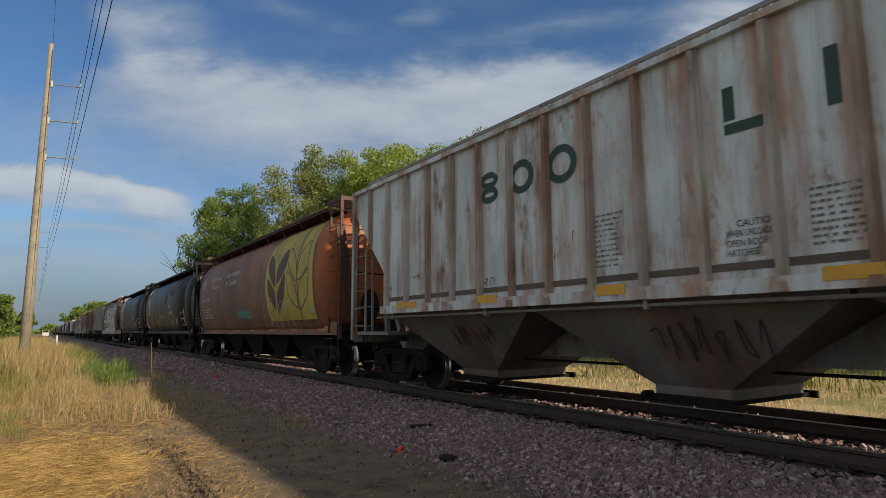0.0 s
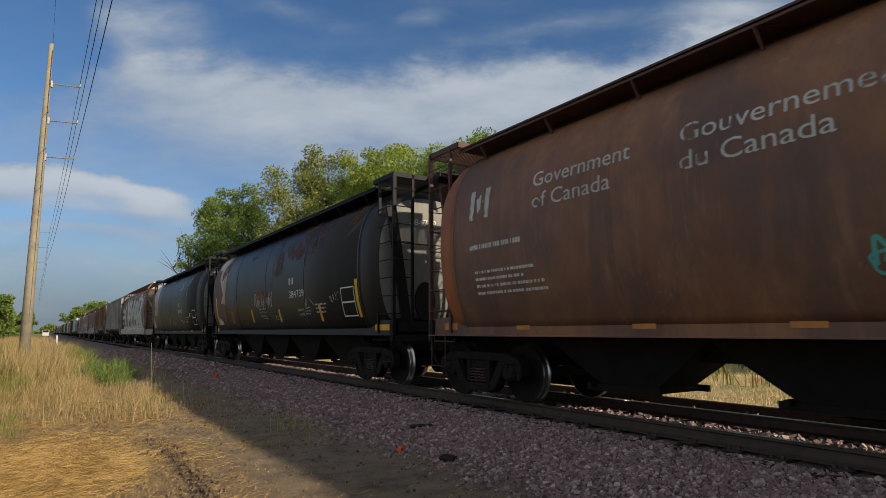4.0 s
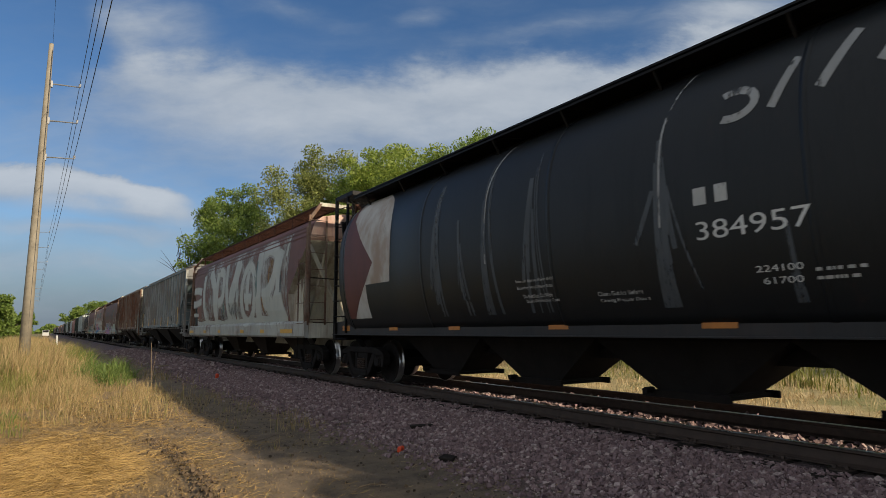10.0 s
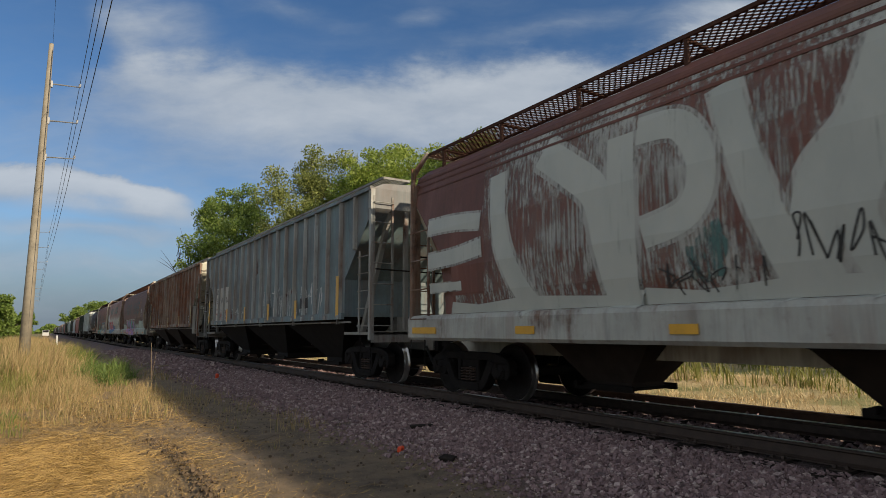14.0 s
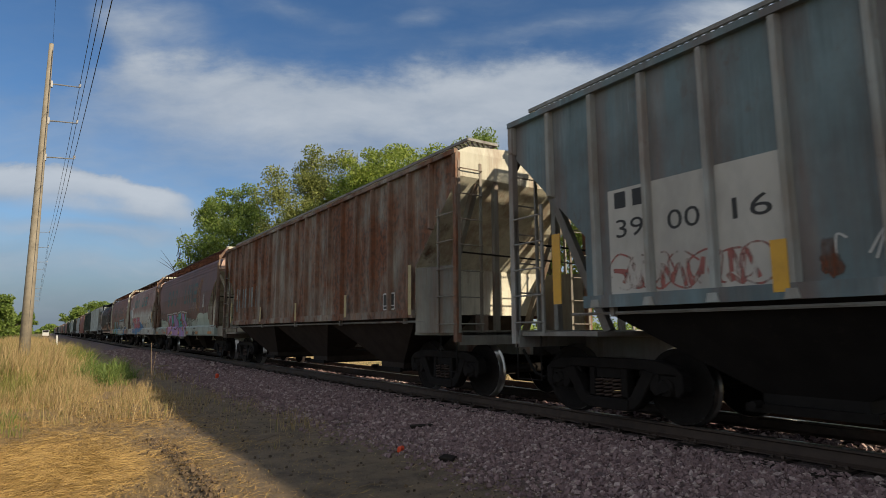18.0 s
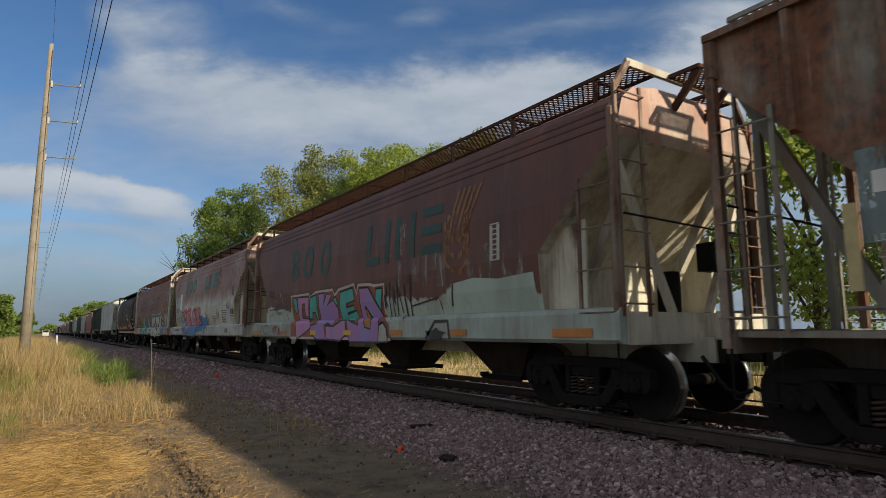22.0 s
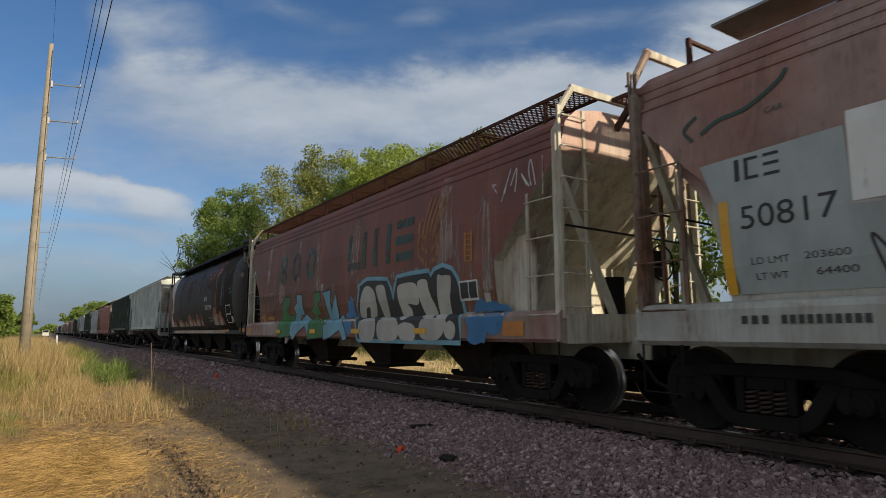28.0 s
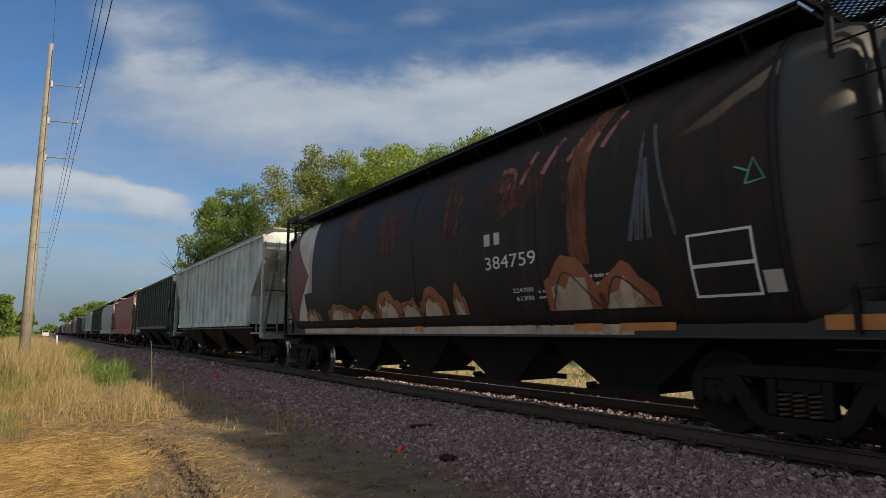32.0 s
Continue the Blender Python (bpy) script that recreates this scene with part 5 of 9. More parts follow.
def make_rib(car, mats, half=7.85, detail=True, ribs=21, low=1.40, end_sheet=False, trucks=6.6, bays=3, rib_w=0.12):
    """Angular covered hopper with outside posts. mats: body, rib, under, frame."""
    yv = half - 1.42
    levels = [(low, 1.55, yv), (2.33, 1.55, yv), (3.78, 1.55, half), (4.22, 1.55, half), (4.34, 1.30, half - 0.02), (4.42, 0.4, half - 0.05)]
    body = part("body", level_body(levels), mats["body"], car)
    end_faces(body, mats["end"])
    # posts, each over the height that the side has at its place
    edge_z = lambda y: low if abs(y) <= yv else 2.33 + (abs(y) - yv) / (half - yv) * 1.45
    ys = [-half + 0.06 + i * (2 * half - 0.12) / (ribs - 1) for i in range(ribs)]
    if detail:
        for i, y in enumerate(ys):
            for s in (-1, 1):
                bm = bmesh.new()
                z0 = edge_z(y) + (0.02 if abs(y) > yv else 0.0)
                x0, x1 = s * 1.552, s * 1.625
                w = rib_w
                loft(bm, [[(x0, y - w / 2, z0), (x0, y + w / 2, z0), (x1, y + w / 4, z0 + 0.03), (x1, y - w / 4, z0 + 0.03)],
                          [(x0, y - w / 2, 4.18), (x0, y + w / 2, 4.18), (x1, y + w / 4, 4.16), (x1, y - w / 4, 4.16)]])
                post = part("side_post", fix(bm), mats["rib"], body)
                if s < 0 and abs(y) <= yv:
                    bm = bmesh.new()
                    prism(bm, [(y - 0.075, low - 0.055), (y + 0.075, low - 0.055), (y + 0.05, low + 0.04), (y - 0.05, low + 0.04)], -1.63, -1.648)
                    part("post_foot", fix(bm), mats["rib"], post)
    else:
        bm = bmesh.new()
        for y in ys:
            z0 = edge_z(y)
            box(bm, -1.62, -1.552, y - 0.05, y + 0.05, z0, 4.17)
        part("ribbing", fix(bm), mats["rib"], body)
    for s in (-1, 1):
        bm = bmesh.new()
        box(bm, s * 1.553, s * 1.63, -half, half, 4.17, 4.25)
        part("top_chord", fix(bm), mats["body"], body)
        bm = bmesh.new()
        box(bm, s * 1.553, s * 1.63, -yv, yv, low - 0.06, low + 0.09)
        part("side_sill", fix(bm), mats.get("sill", mats["rib"]), body)
    for s in (-1, 1):
        if detail:
            rb = part("running_board", grate(s * 0.93 - 0.33, s * 0.93 + 0.33, -half + 0.1, half - 0.1, 4.50, 0.11, 0.024), M_GREYFRAME, car)
        else:
            bm = bmesh.new()
            box(bm, s * 0.93 - 0.33, s * 0.93 + 0.33, -half, half, 4.44, 4.47)
            part("running_board", fix(bm), M_STEEL_DARK, car)
    # bays
    span = 2 * yv - 0.3
    for i in range(bays):
        y0 = -span / 2 + span * i / bays
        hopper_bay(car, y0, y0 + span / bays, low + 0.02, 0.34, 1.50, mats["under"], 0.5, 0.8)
    if detail:
        bm = bmesh.new()
        tube(bm, [(-1.53, -yv - 0.3, low - 0.13), (-1.53, 0, low - 0.12), (-1.53, yv + 0.3, low - 0.13)], 0.022, 6)
        for k in range(5):
            y = -yv + 0.4 + k * (2 * yv - 0.8) / 4
            box(bm, -1.57, -1.50, y - 0.03, y + 0.03, low - 0.17, low - 0.05)
        part("brake_pipe", fix(bm), mats.get("pipe", M_GREYFRAME), car)
        bm = bmesh.new()
        tube(bm, [(-0.45, -3.4, 0.66), (-0.45, 3.4, 0.66)], 0.022, 6)
        part("brake_rod", fix(bm), M_STEEL_DARK, car)
    bm = bmesh.new()
    box(bm, -0.20, 0.20, -half - 0.25, half + 0.25, 0.72, 1.04)
    box(bm, -0.16, 0.16, -yv, yv, 1.04, low + 0.02)
    for s in (-1, 1):
        box(bm, -1.50, 1.50, s * (yv - 0.1), s * half, 1.06, 1.12)
        box(bm, -1.55, 1.55, s * (half - 0.10), s * half, 0.90, 1.14)
    part("frame", fix(bm), mats["frame"], car)
    for s in (-1, 1):
        y1, y0 = s * half, s * yv
        for sx in (-1, 1):
            bm = bmesh.new()
            beam(bm, (sx * 1.56, y1 - s * 0.04, 0.95), (sx * 1.56, y1 - s * 0.04, 4.2), 0.10, 0.09)
            part("corner_post", fix(bm), mats["rib"], car)
            if end_sheet and s < 0:
                bm = bmesh.new()
                prism(bm, [(y0, 1.10), (y1 - s * 0.12, 1.10), (y1 - s * 0.12, 2.25), (y0, 2.30)], sx * 1.52, sx * 1.545)
                part("end_side_sheet", fix(bm), mats["frame"], car)
            if detail:
                add_ladder(car, "side_ladder", (sx * 1.56, y1 - s * 0.06), (sx * 1.56, y1 - s * 0.62), 1.1, 3.30 if end_sheet else 2.9, 5, (sx * 0.05, 0), mats["frame"])
                add_ladder(car, "end_ladder", (sx * 1.54, y1), (sx * 1.08, y1), 1.1, 4.05, 7, (0, s * 0.06), mats["frame"])
                bm = bmesh.new()
                tube(bm, [(sx * 1.56, y1 - s * 0.06, 1.06), (sx * 1.56, y1 - s * 0.06, 0.46), (sx * 1.56, y1 - s * 0.55, 0.46), (sx * 1.56, y1 - s * 0.55, 1.06)], 0.014, 5)
                part("stirrup", fix(bm), M_STEEL_DARK, car)
            bm = bmesh.new()
            beam(bm, (sx * 0.72, y1 - s * 0.05, 1.1), (sx * 0.72, y1 - s * 0.05, 3.78), 0.10, 0.08)
            part("end_post", fix(bm), mats["frame"], car)
            bm = bmesh.new()
            beam(bm, (sx * 1.1, y0 + s * 0.05, 1.12), (sx * 1.1, y1 - s * 0.1, 3.72), 0.10, 0.12)
            part("slope_stiffener", fix(bm), mats["frame"], car)
        bm = bmesh.new()
        tube(bm, [(-1.5, y1 + s * 0.03, 2.45), (1.5, y1 + s * 0.03, 2.40)], 0.016, 5)
        part("handrail", fix(bm), M_STEEL_DARK, car)
        if detail:
            bm = grate(-0.35, 0.45, min(y1, y1 + s * 0.45), max(y1, y1 + s * 0.45), 4.50)
            beam(bm, (-0.30, y1, 4.0), (-0.30, y1 + s * 0.42, 4.48), 0.05, 0.10)
            beam(bm, (0.40, y1, 4.0), (0.40, y1 + s * 0.42, 4.48), 0.05, 0.10)
            part("crossover_step", fix(bm), M_STEEL_DARK, car)
    for s in (-1, 1):
        add_truck(car, s * trucks, detail)
    add_couplers(car, half + 0.18)
    return body, levels


def make_flow(car, mats, half=7.47, detail=True, bays=3, trucks=6.35, open_grate=True):
    """Smooth-sided covered hopper with a deep side sill. mats: body, sill, end, under, frame."""
    yv = half - 1.40
    levels = [(1.40, 1.50, yv), (1.75, 1.57, yv), (2.20, 1.61, yv), (2.9, 1.60, yv + 0.70), (3.58, 1.53, half - 0.05), (3.72, 1.505, half), (3.80, 1.48, half),
              (4.06, 1.40, half), (4.24, 1.18, half - 0.01), (4.34, 0.7, half - 0.03), (4.37, 0.2, half - 0.05)]
    body = part("body", level_body(levels), mats["body"], car)
    end_faces(body, mats["end"], mats["top"])
    sx_of = side_x_levels(levels)
    for s in (-1, 1):      # pressed lines under the roof
        for z in (3.72, 3.86, 3.98):
            bm = bmesh.new()
            box(bm, s * (sx_of(z) - 0.01), s * (sx_of(z) + 0.016), -half + 0.03, half - 0.03, z - 0.018, z + 0.018)
            part("side_crease", fix(bm), mats["body"], body)
        bm = bmesh.new()
        loft(bm, [[(s * 1.52, y, 1.42), (s * 1.60, y, 1.40), (s * 1.63, y, 1.34), (s * 1.63, y, 1.02), (s * 1.58, y, 0.97), (s * 1.50, y, 0.97)] for y in (-half, half)])
        part("side_sill", fix(bm), mats["sill"], car)
    # rail-and-mesh walkway along the roof edge
    for s in (-1, 1):
        if detail and not open_grate:
            bm = bmesh.new()
            box(bm, s * 0.62, s * 1.22, -half + 0.05, half - 0.9, 4.53, 4.56)
            rb = part("running_board", fix(bm), M_GREYFRAME, car)
            for i in range(9):
                y = -half + 0.6 + i * (2 * half - 1.2) / 8
                bm = bmesh.new()
                beam(bm, (s * 1.20, y, 4.10), (s * 1.20, y, 4.53), 0.05, 0.05)
                beam(bm, (s * 1.20, y, 4.50), (s * 0.62, y, 4.50), 0.04)
                part("bracket", fix(bm), mats["grate"], rb)
        elif detail:
            rb = part("running_board", grate(min(s * 0.62, s * 1.22), max(s * 0.62, s * 1.22), -half + 0.05, half - 0.05, 4.56, 0.10, 0.022), mats["grate"], car)
            for i in range(9):
                y = -half + 0.6 + i * (2 * half - 1.2) / 8
                bm = bmesh.new()
                beam(bm, (s * 1.20, y, 4.10), (s * 1.20, y, 4.56), 0.05, 0.05)
                beam(bm, (s * 1.20, y, 4.53), (s * 0.62, y, 4.53), 0.04)
                part("bracket", fix(bm), mats["grate"], rb)
        else:
            bm = bmesh.new()
            box(bm, s * 0.62, s * 1.22, -half, half, 4.53, 4.56)
            part("running_board", fix(bm), mats["grate"], car)
    bm = bmesh.new()
    prism(bm, [(-half + 0.5, 4.30), (half - 0.5, 4.30), (half - 0.5, 4.46), (-half + 0.5, 4.46)], -0.4, 0.4)
    part("hatch_trough", fix(bm), mats["body"], car)
    span = 2 * yv - 0.6
    for i in range(bays):
        y0 = -span / 2 + span * i / bays
        hopper_bay(car, y0 + 0.8, y0 + span / bays - 0.8, 1.14, 0.34, 1.40, mats["under"], 0.42, 0.36, 0.92, 0.62, 0.22, 0.05)
    bm = bmesh.new()
    box(bm, -0.20, 0.20, -half - 0.30, half + 0.30, 0.72, 1.04)
    for s in (-1, 1):
        box(bm, -1.50, 1.50, s * (yv - 0.1), s * half, 1.30, 1.36)
        box(bm, -1.50, 1.50, s * (half - 0.08), s * half, 0.96, 1.30)
    part("frame", fix(bm), mats["end"], car)
    for s in (-1, 1):
        y1, y0 = s * half, s * yv
        for sx in (-1, 1):
            bm = bmesh.new()
            tube(bm, [(sx * 1.58, y1 - s * 0.06, 1.0), (sx * 1.56, y1 - s * 0.06, 3.9), (sx * 1.48, y1 - s * 0.05, 4.20), (sx * 1.22, y1 - s * 0.04, 4.58)], 0.05, 8)
            part("corner_post", fix(bm), mats.get("post", mats["end"]), car)
            bm = bmesh.new()
            box(bm, sx * 1.56, sx * 1.44, y1 - s * 0.11, y1 - s * 0.135, 1.3, 3.9)
            part("corner_plate", fix(bm), mats.get("post", mats["end"]), car)
            bm = bmesh.new()
            if s < 0:
                prism(bm, [(y0, 1.36), (y0 + s * 0.72, 1.36), (y0 + s * 0.72, 2.60), (y0 + s * 0.30, 2.52), (y0, 2.24)], sx * 1.38, sx * 1.42)
            else:
                prism(bm, [(y0 - 0.02, 1.40), (y0 + 0.31, 1.40), (y0 + 0.36, 1.8), (y0 + 0.44, 2.15), (y0 + 0.62, 2.6), (y0 + 0.92, 3.0), (y0 + 0.4, 2.7), (y0 - 0.02, 2.24)], sx * 1.47, sx * 1.50)
            part("gusset", fix(bm), mats["end"] if s < 0 else mats["body"], car)
            if detail:
                add_ladder(car, "side_ladder", (sx * 1.58, y1 - s * 0.08), (sx * 1.58, y1 - s * 0.64), 1.2, 3.1, 4, (sx * 0.05, 0), mats.get("post", mats["end"]))
                add_ladder(car, "end_ladder", (sx * 1.54, y1), (sx * 1.06, y1), 1.3, 4.25, 7, (0, s * 0.06), mats.get("post", mats["end"]))
                bm = bmesh.new()
                tube(bm, [(sx * 1.60, y1 - s * 0.06, 0.98), (sx * 1.60, y1 - s * 0.06, 0.46), (sx * 1.60, y1 - s * 0.55, 0.46), (sx * 1.60, y1 - s * 0.55, 0.98)], 0.014, 5)
                part("stirrup", fix(bm), M_STEEL_DARK, car)
            bm = bmesh.new()
            beam(bm, (sx * 0.95, y0 + s * 0.02, 1.36), (sx * 0.95, y1 - s * 0.06, 3.52), 0.12, 0.14)
            part("slope_stiffener", fix(bm), mats["end"], car)
            bm = bmesh.new()
            beam(bm, (sx * 1.48, y1 - s * 0.15, 3.45), (sx * 0.40, y1 - s * 0.15, 1.36), 0.09, 0.09)
            part("diagonal_strut", fix(bm), mats["end"], car)
        bm = bmesh.new()
        beam(bm, (-1.26, y1 - s * 0.03, 4.57), (1.26, y1 - s * 0.03, 4.57), 0.06, 0.10)
        part("end_rail", fix(bm), mats["end"], car)
        bm = bmesh.new()
        tube(bm, [(-1.5, y1 + s * 0.03, 2.55), (1.5, y1 + s * 0.03, 2.48)], 0.016, 5)
        part("handrail", fix(bm), M_STEEL_DARK, car)
        if detail:
            bm = grate(-0.40, 0.45, min(y1, y1 + s * 0.45), max(y1, y1 + s * 0.45), 4.56)
            beam(bm, (-0.35, y1, 4.1), (-0.35, y1 + s * 0.42, 4.54), 0.05, 0.10)
            beam(bm, (0.40, y1, 4.1), (0.40, y1 + s * 0.42, 4.54), 0.05, 0.10)
            part("crossover_step", fix(bm), mats["grate"], car)
            # hand brake wheel and housing
            if s < 0:
                bm = bmesh.new()
                ring = [(0.55 + 0.27 * math.cos(k * math.tau / 20), y1 + s * 0.02, 2.15 + 0.27 * math.sin(k * math.tau / 20)) for k in range(21)]
                tube(bm, ring, 0.016, 5, False)
                for k in range(4):
                    tube(bm, [(0.55, y1 + s * 0.0, 2.15), ring[k * 5]], 0.012, 4)
                part("brake_wheel", fix(bm), M_STEEL_DARK, car)
                bm = bmesh.new()
                box(bm, 0.40, 0.70, y1 - s * 0.28, y1 - s * 0.05, 1.95, 2.35)
                tube(bm, [(0.1, y1 - s * 0.55, 1.36), (0.1, y1 - s * 0.55, 1.95)], 0.16, 12)
                part("brake_gear", fix(bm), M_STEEL_DARK, car)
    for s in (-1, 1):
        add_truck(car, s * trucks, detail)
    add_couplers(car, half + 0.18)
    return body, levels

# ---- the train ----
TRAIN = []


def start_car(name, u, label, category="railcar"):
    car = empty(name, pose(XC, u, RAIL))
    tagged(car, label, category, "cars of the freight train")
    TRAIN.append((car, u))
    return car


M_UNDER = plain("sooty_underframe_paint", (0.017, 0.015, 0.014), 0.4, 0.75, 0, 3, 0.15, 0.4)
M_UNDER_BROWN = plain("rusty_bay_paint", (0.040, 0.030, 0.025), 0.4, 0.75, 0, 3, 0.15, 0.4)


def cyl_mats(body, end=None, sill=None, frame=None, roof=None):
    return dict(body=body, end=end or body, sill=sill or body, frame=frame or M_BLACKPAINT, roof=roof or M_BLACKPAINT, under=M_UNDER)


M_WHITE_RUST = paint("rusting_white_paint", (0.62, 0.70, 0.71), (0.47, 0.52, 0.525), rust=0.54, wash=0.60, seed=1, tone=(0.25, 0.095, 0.030), posts=(-7.70, 0.776, 0.66), melt=0.13, grime=0.16, mottle=0.9)
M_RIB_RUST = paint("rust_run_post_paint", (0.47, 0.44, 0.39), (0.27, 0.18, 0.12), rust=0.50, wash=0.8, seed=31, tone=(0.17, 0.072, 0.034), grime=0.25)
# bay white: soot, and shade under the car put into the colour
M_BAY_WHITE = paint("sooty_shaded_white_bay_paint", (0.155, 0.145, 0.125), (0.075, 0.066, 0.056), rust=0.35, wash=0.5, seed=32, grime=0.6)
M_BROWN_CYL = paint("faded_brown_paint", (0.27, 0.118, 0.048), (0.095, 0.052, 0.042), rust=0.25, wash=0.5, seed=2)
M_BLACK_CYL = paint("dull_black_paint", (0.0068, 0.0082, 0.0094), (0.0092, 0.0106, 0.0118), rust=0.06, fade=0.05, seed=3, rough=0.44, grime=0.0, wash=0.04, sheen=0.30, mottle=0.05)
M_BLACK_CYL2 = paint("dusty_black_paint", (0.0088, 0.0106, 0.0122), (0.0115, 0.0132, 0.0148), rust=0.0, fade=0.05, seed=4, rough=0.44, grime=0.0, wash=0.0, sheen=0.30, mottle=0.05)
M_BLACK_CYL3 = paint("rust_stained_black_paint", (0.0120, 0.0120, 0.0120), (0.0175, 0.0150, 0.0138), rust=0.05, wash=0.10, mottle=0.10, fade=0.06, seed=5, rough=0.62, grime=0.05, sheen=0.22)
M_HEAD_GREY = paint("worn_grey_head_paint", (0.17, 0.17, 0.155), (0.11, 0.11, 0.105), rust=0.06, fade=0.2, seed=6, grime=0.2, wash=0.1, mottle=0.1)
M_HEAD_BLACK = paint("black_head_paint", (0.022, 0.022, 0.022), rust=0.06, fade=0.2, seed=6, grime=0.1, wash=0.1, mottle=0.05)
M_MAROON = paint("faded_maroon_paint", (0.160, 0.054, 0.036), (0.112, 0.042, 0.030), rust=0.2, seed=7, grime=0.2)
M_MAROON_PALE = paint("chalky_maroon_paint", (0.235, 0.105, 0.080), (0.31, 0.215, 0.185), rust=0.26, fade=0.6, seed=8, low=((0.50, 0.51, 0.465), 2.5, 0.3), mottle=0.65)
M_MAROON_MINT = paint("maroon_over_mint_paint", (0.122, 0.042, 0.028), (0.082, 0.032, 0.023), rust=0.2, seed=9, low=((0.389, 0.454, 0.389), 1.75), grime=0.2)
M_RED_BROWN = paint("dark_red_brown_paint", (0.180, 0.051, 0.028), (0.105, 0.034, 0.022), rust=0.2, seed=10, grime=0.2, mottle=0.7)
M_BLUEGREY = paint("weathered_blue_grey_paint", (0.155, 0.225, 0.245), (0.085, 0.122, 0.135), rust=0.18, wash=0.2, seed=11, fade=0.5, posts=(-7.81, 0.775, 0.35))
M_RIB_PALE = paint("chalky_post_paint", (0.34, 0.36, 0.345), (0.24, 0.22, 0.185), rust=0.42, wash=0.4, seed=33, grime=0.25)
M_RUSTGREY = paint("rusting_grey_green_paint", (0.30, 0.305, 0.26), (0.24, 0.22, 0.18), rust=1.0, wash=0.35, seed=13, tone=(0.185, 0.066, 0.028), posts=(-7.78, 0.77, 0.3), grime=0.3, melt=0.24, mottle=0.6)
M_PALE = paint("pale_grey_paint", (0.54, 0.61, 0.59), (0.46, 0.52, 0.50), rust=0.2, seed=14)
M_GREEN = paint("dark_green_paint", (0.030, 0.062, 0.048), (0.024, 0.046, 0.038), rust=0.1, seed=15)
M_RED = paint("bright_red_oxide_paint", (0.26, 0.05, 0.035), (0.20, 0.045, 0.032), rust=0.15, seed=16)
M_LIGHTBLUE = paint("light_blue_grey_paint", (0.32, 0.38, 0.40), rust=0.2, seed=17)
M_END_PALE = paint("stained_pale_end_paint", (0.60, 0.575, 0.465), (0.45, 0.43, 0.34), rust=0.42, wash=0.5, seed=18, grime=0.28)
M_END_DULL = paint("dull_grey_green_end_paint", (0.22, 0.215, 0.18), (0.16, 0.155, 0.125), rust=0.5, wash=0.5, seed=38, grime=0.5)
M_END_PINK = paint("peeling_pink_end_paint", (0.42, 0.22, 0.17), (0.46, 0.40, 0.33), rust=0.35, seed=19)
M_SILL_PALE = paint("chipped_pale_sill_paint", (0.42, 0.43, 0.39), (0.36, 0.37, 0.34), rust=0.45, seed=20)
M_SILL_RED = paint("chipped_red_sill_paint", (0.19, 0.070, 0.045), (0.38, 0.31, 0.27), rust=0.3, seed=35, mottle=0.6, fade=0.6)
M_SILL_MINT = paint("chipped_mint_sill_paint", (0.36, 0.42, 0.37), rust=0.4, seed=21)
M_GRATE_RUST = plain("rusty_walkway_mesh", (0.075, 0.036, 0.026), 0.4, 0.8, 0, 5, 0.2, 0.3)

# lead car: ribbed, rusting white
c0 = start_car("hopper_car", 4.40, "rusting white ribbed covered hopper car with dark green painted marks")
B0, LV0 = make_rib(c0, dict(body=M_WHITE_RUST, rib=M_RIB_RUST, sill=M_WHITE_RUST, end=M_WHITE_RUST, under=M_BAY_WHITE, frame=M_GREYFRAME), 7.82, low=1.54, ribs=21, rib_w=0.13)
# brown round car
c1 = start_car("tank_hopper_car", 21.85, "brown round-bodied hopper car with a yellow wheat painting")
make_cyl(c1, cyl_mats(M_BROWN_CYL, paint("orange_head_paint", (0.36, 0.098, 0.018), rust=0.15, fade=0.12, seed=22), None, M_REDOXIDE, M_REDOXIDE))
c2 = start_car("tank_hopper_car", 39.43, "dull black round-bodied hopper car with rust smears")
M_SILL_DUSTY = paint("dusty_black_sill_paint", (0.022, 0.023, 0.025), (0.030, 0.030, 0.031), rust=0.05, fade=0.15, seed=36, grime=0.0, wash=0.05, sheen=0.3, mottle=0.05)
# black rim on the grey heads of c2 and c3: painted edge shading
make_cyl(c2, cyl_mats(M_BLACK_CYL, M_HEAD_GREY, M_SILL_DUSTY) | dict(rim=M_BLACK_CYL))
c3 = start_car("tank_hopper_car", 56.88, "black round-bodied hopper car with pale streaks")
make_cyl(c3, cyl_mats(M_BLACK_CYL2, M_HEAD_GREY, M_SILL_DUSTY) | dict(rim=M_BLACK_CYL2))
# smooth-sided car under pale wash
M_POST_RUST = paint("rusted_ladder_paint", (0.24, 0.19, 0.15), (0.15, 0.10, 0.07), rust=0.75, wash=0.7, seed=37, tone=(0.15, 0.06, 0.03), grime=0.3)
flow = lambda body, sill, end, post=None: dict(post=post or M_POST_RUST, body=body, sill=sill, end=end, under=M_UNDER_BROWN, frame=M_UNDER, grate=M_GRATE_RUST, top=M_END_PINK)
c4 = start_car("hopper_car", 73.36, "maroon smooth-sided hopper car half covered with grey painted shapes")
B4, LV4 = make_flow(c4, flow(M_MAROON, M_SILL_PALE, M_END_PALE))
c5 = start_car("hopper_car", 90.33, "weathered blue-grey ribbed covered hopper car")
B5, LV5 = make_rib(c5, dict(body=M_BLUEGREY, rib=M_RIB_PALE, sill=M_BLUEGREY, end=M_BLUEGREY, under=M_UNDER, frame=M_GREYFRAME), 7.87, low=1.47)
c6 = start_car("hopper_car", 107.45, "heavily rusted grey ribbed covered hopper car")
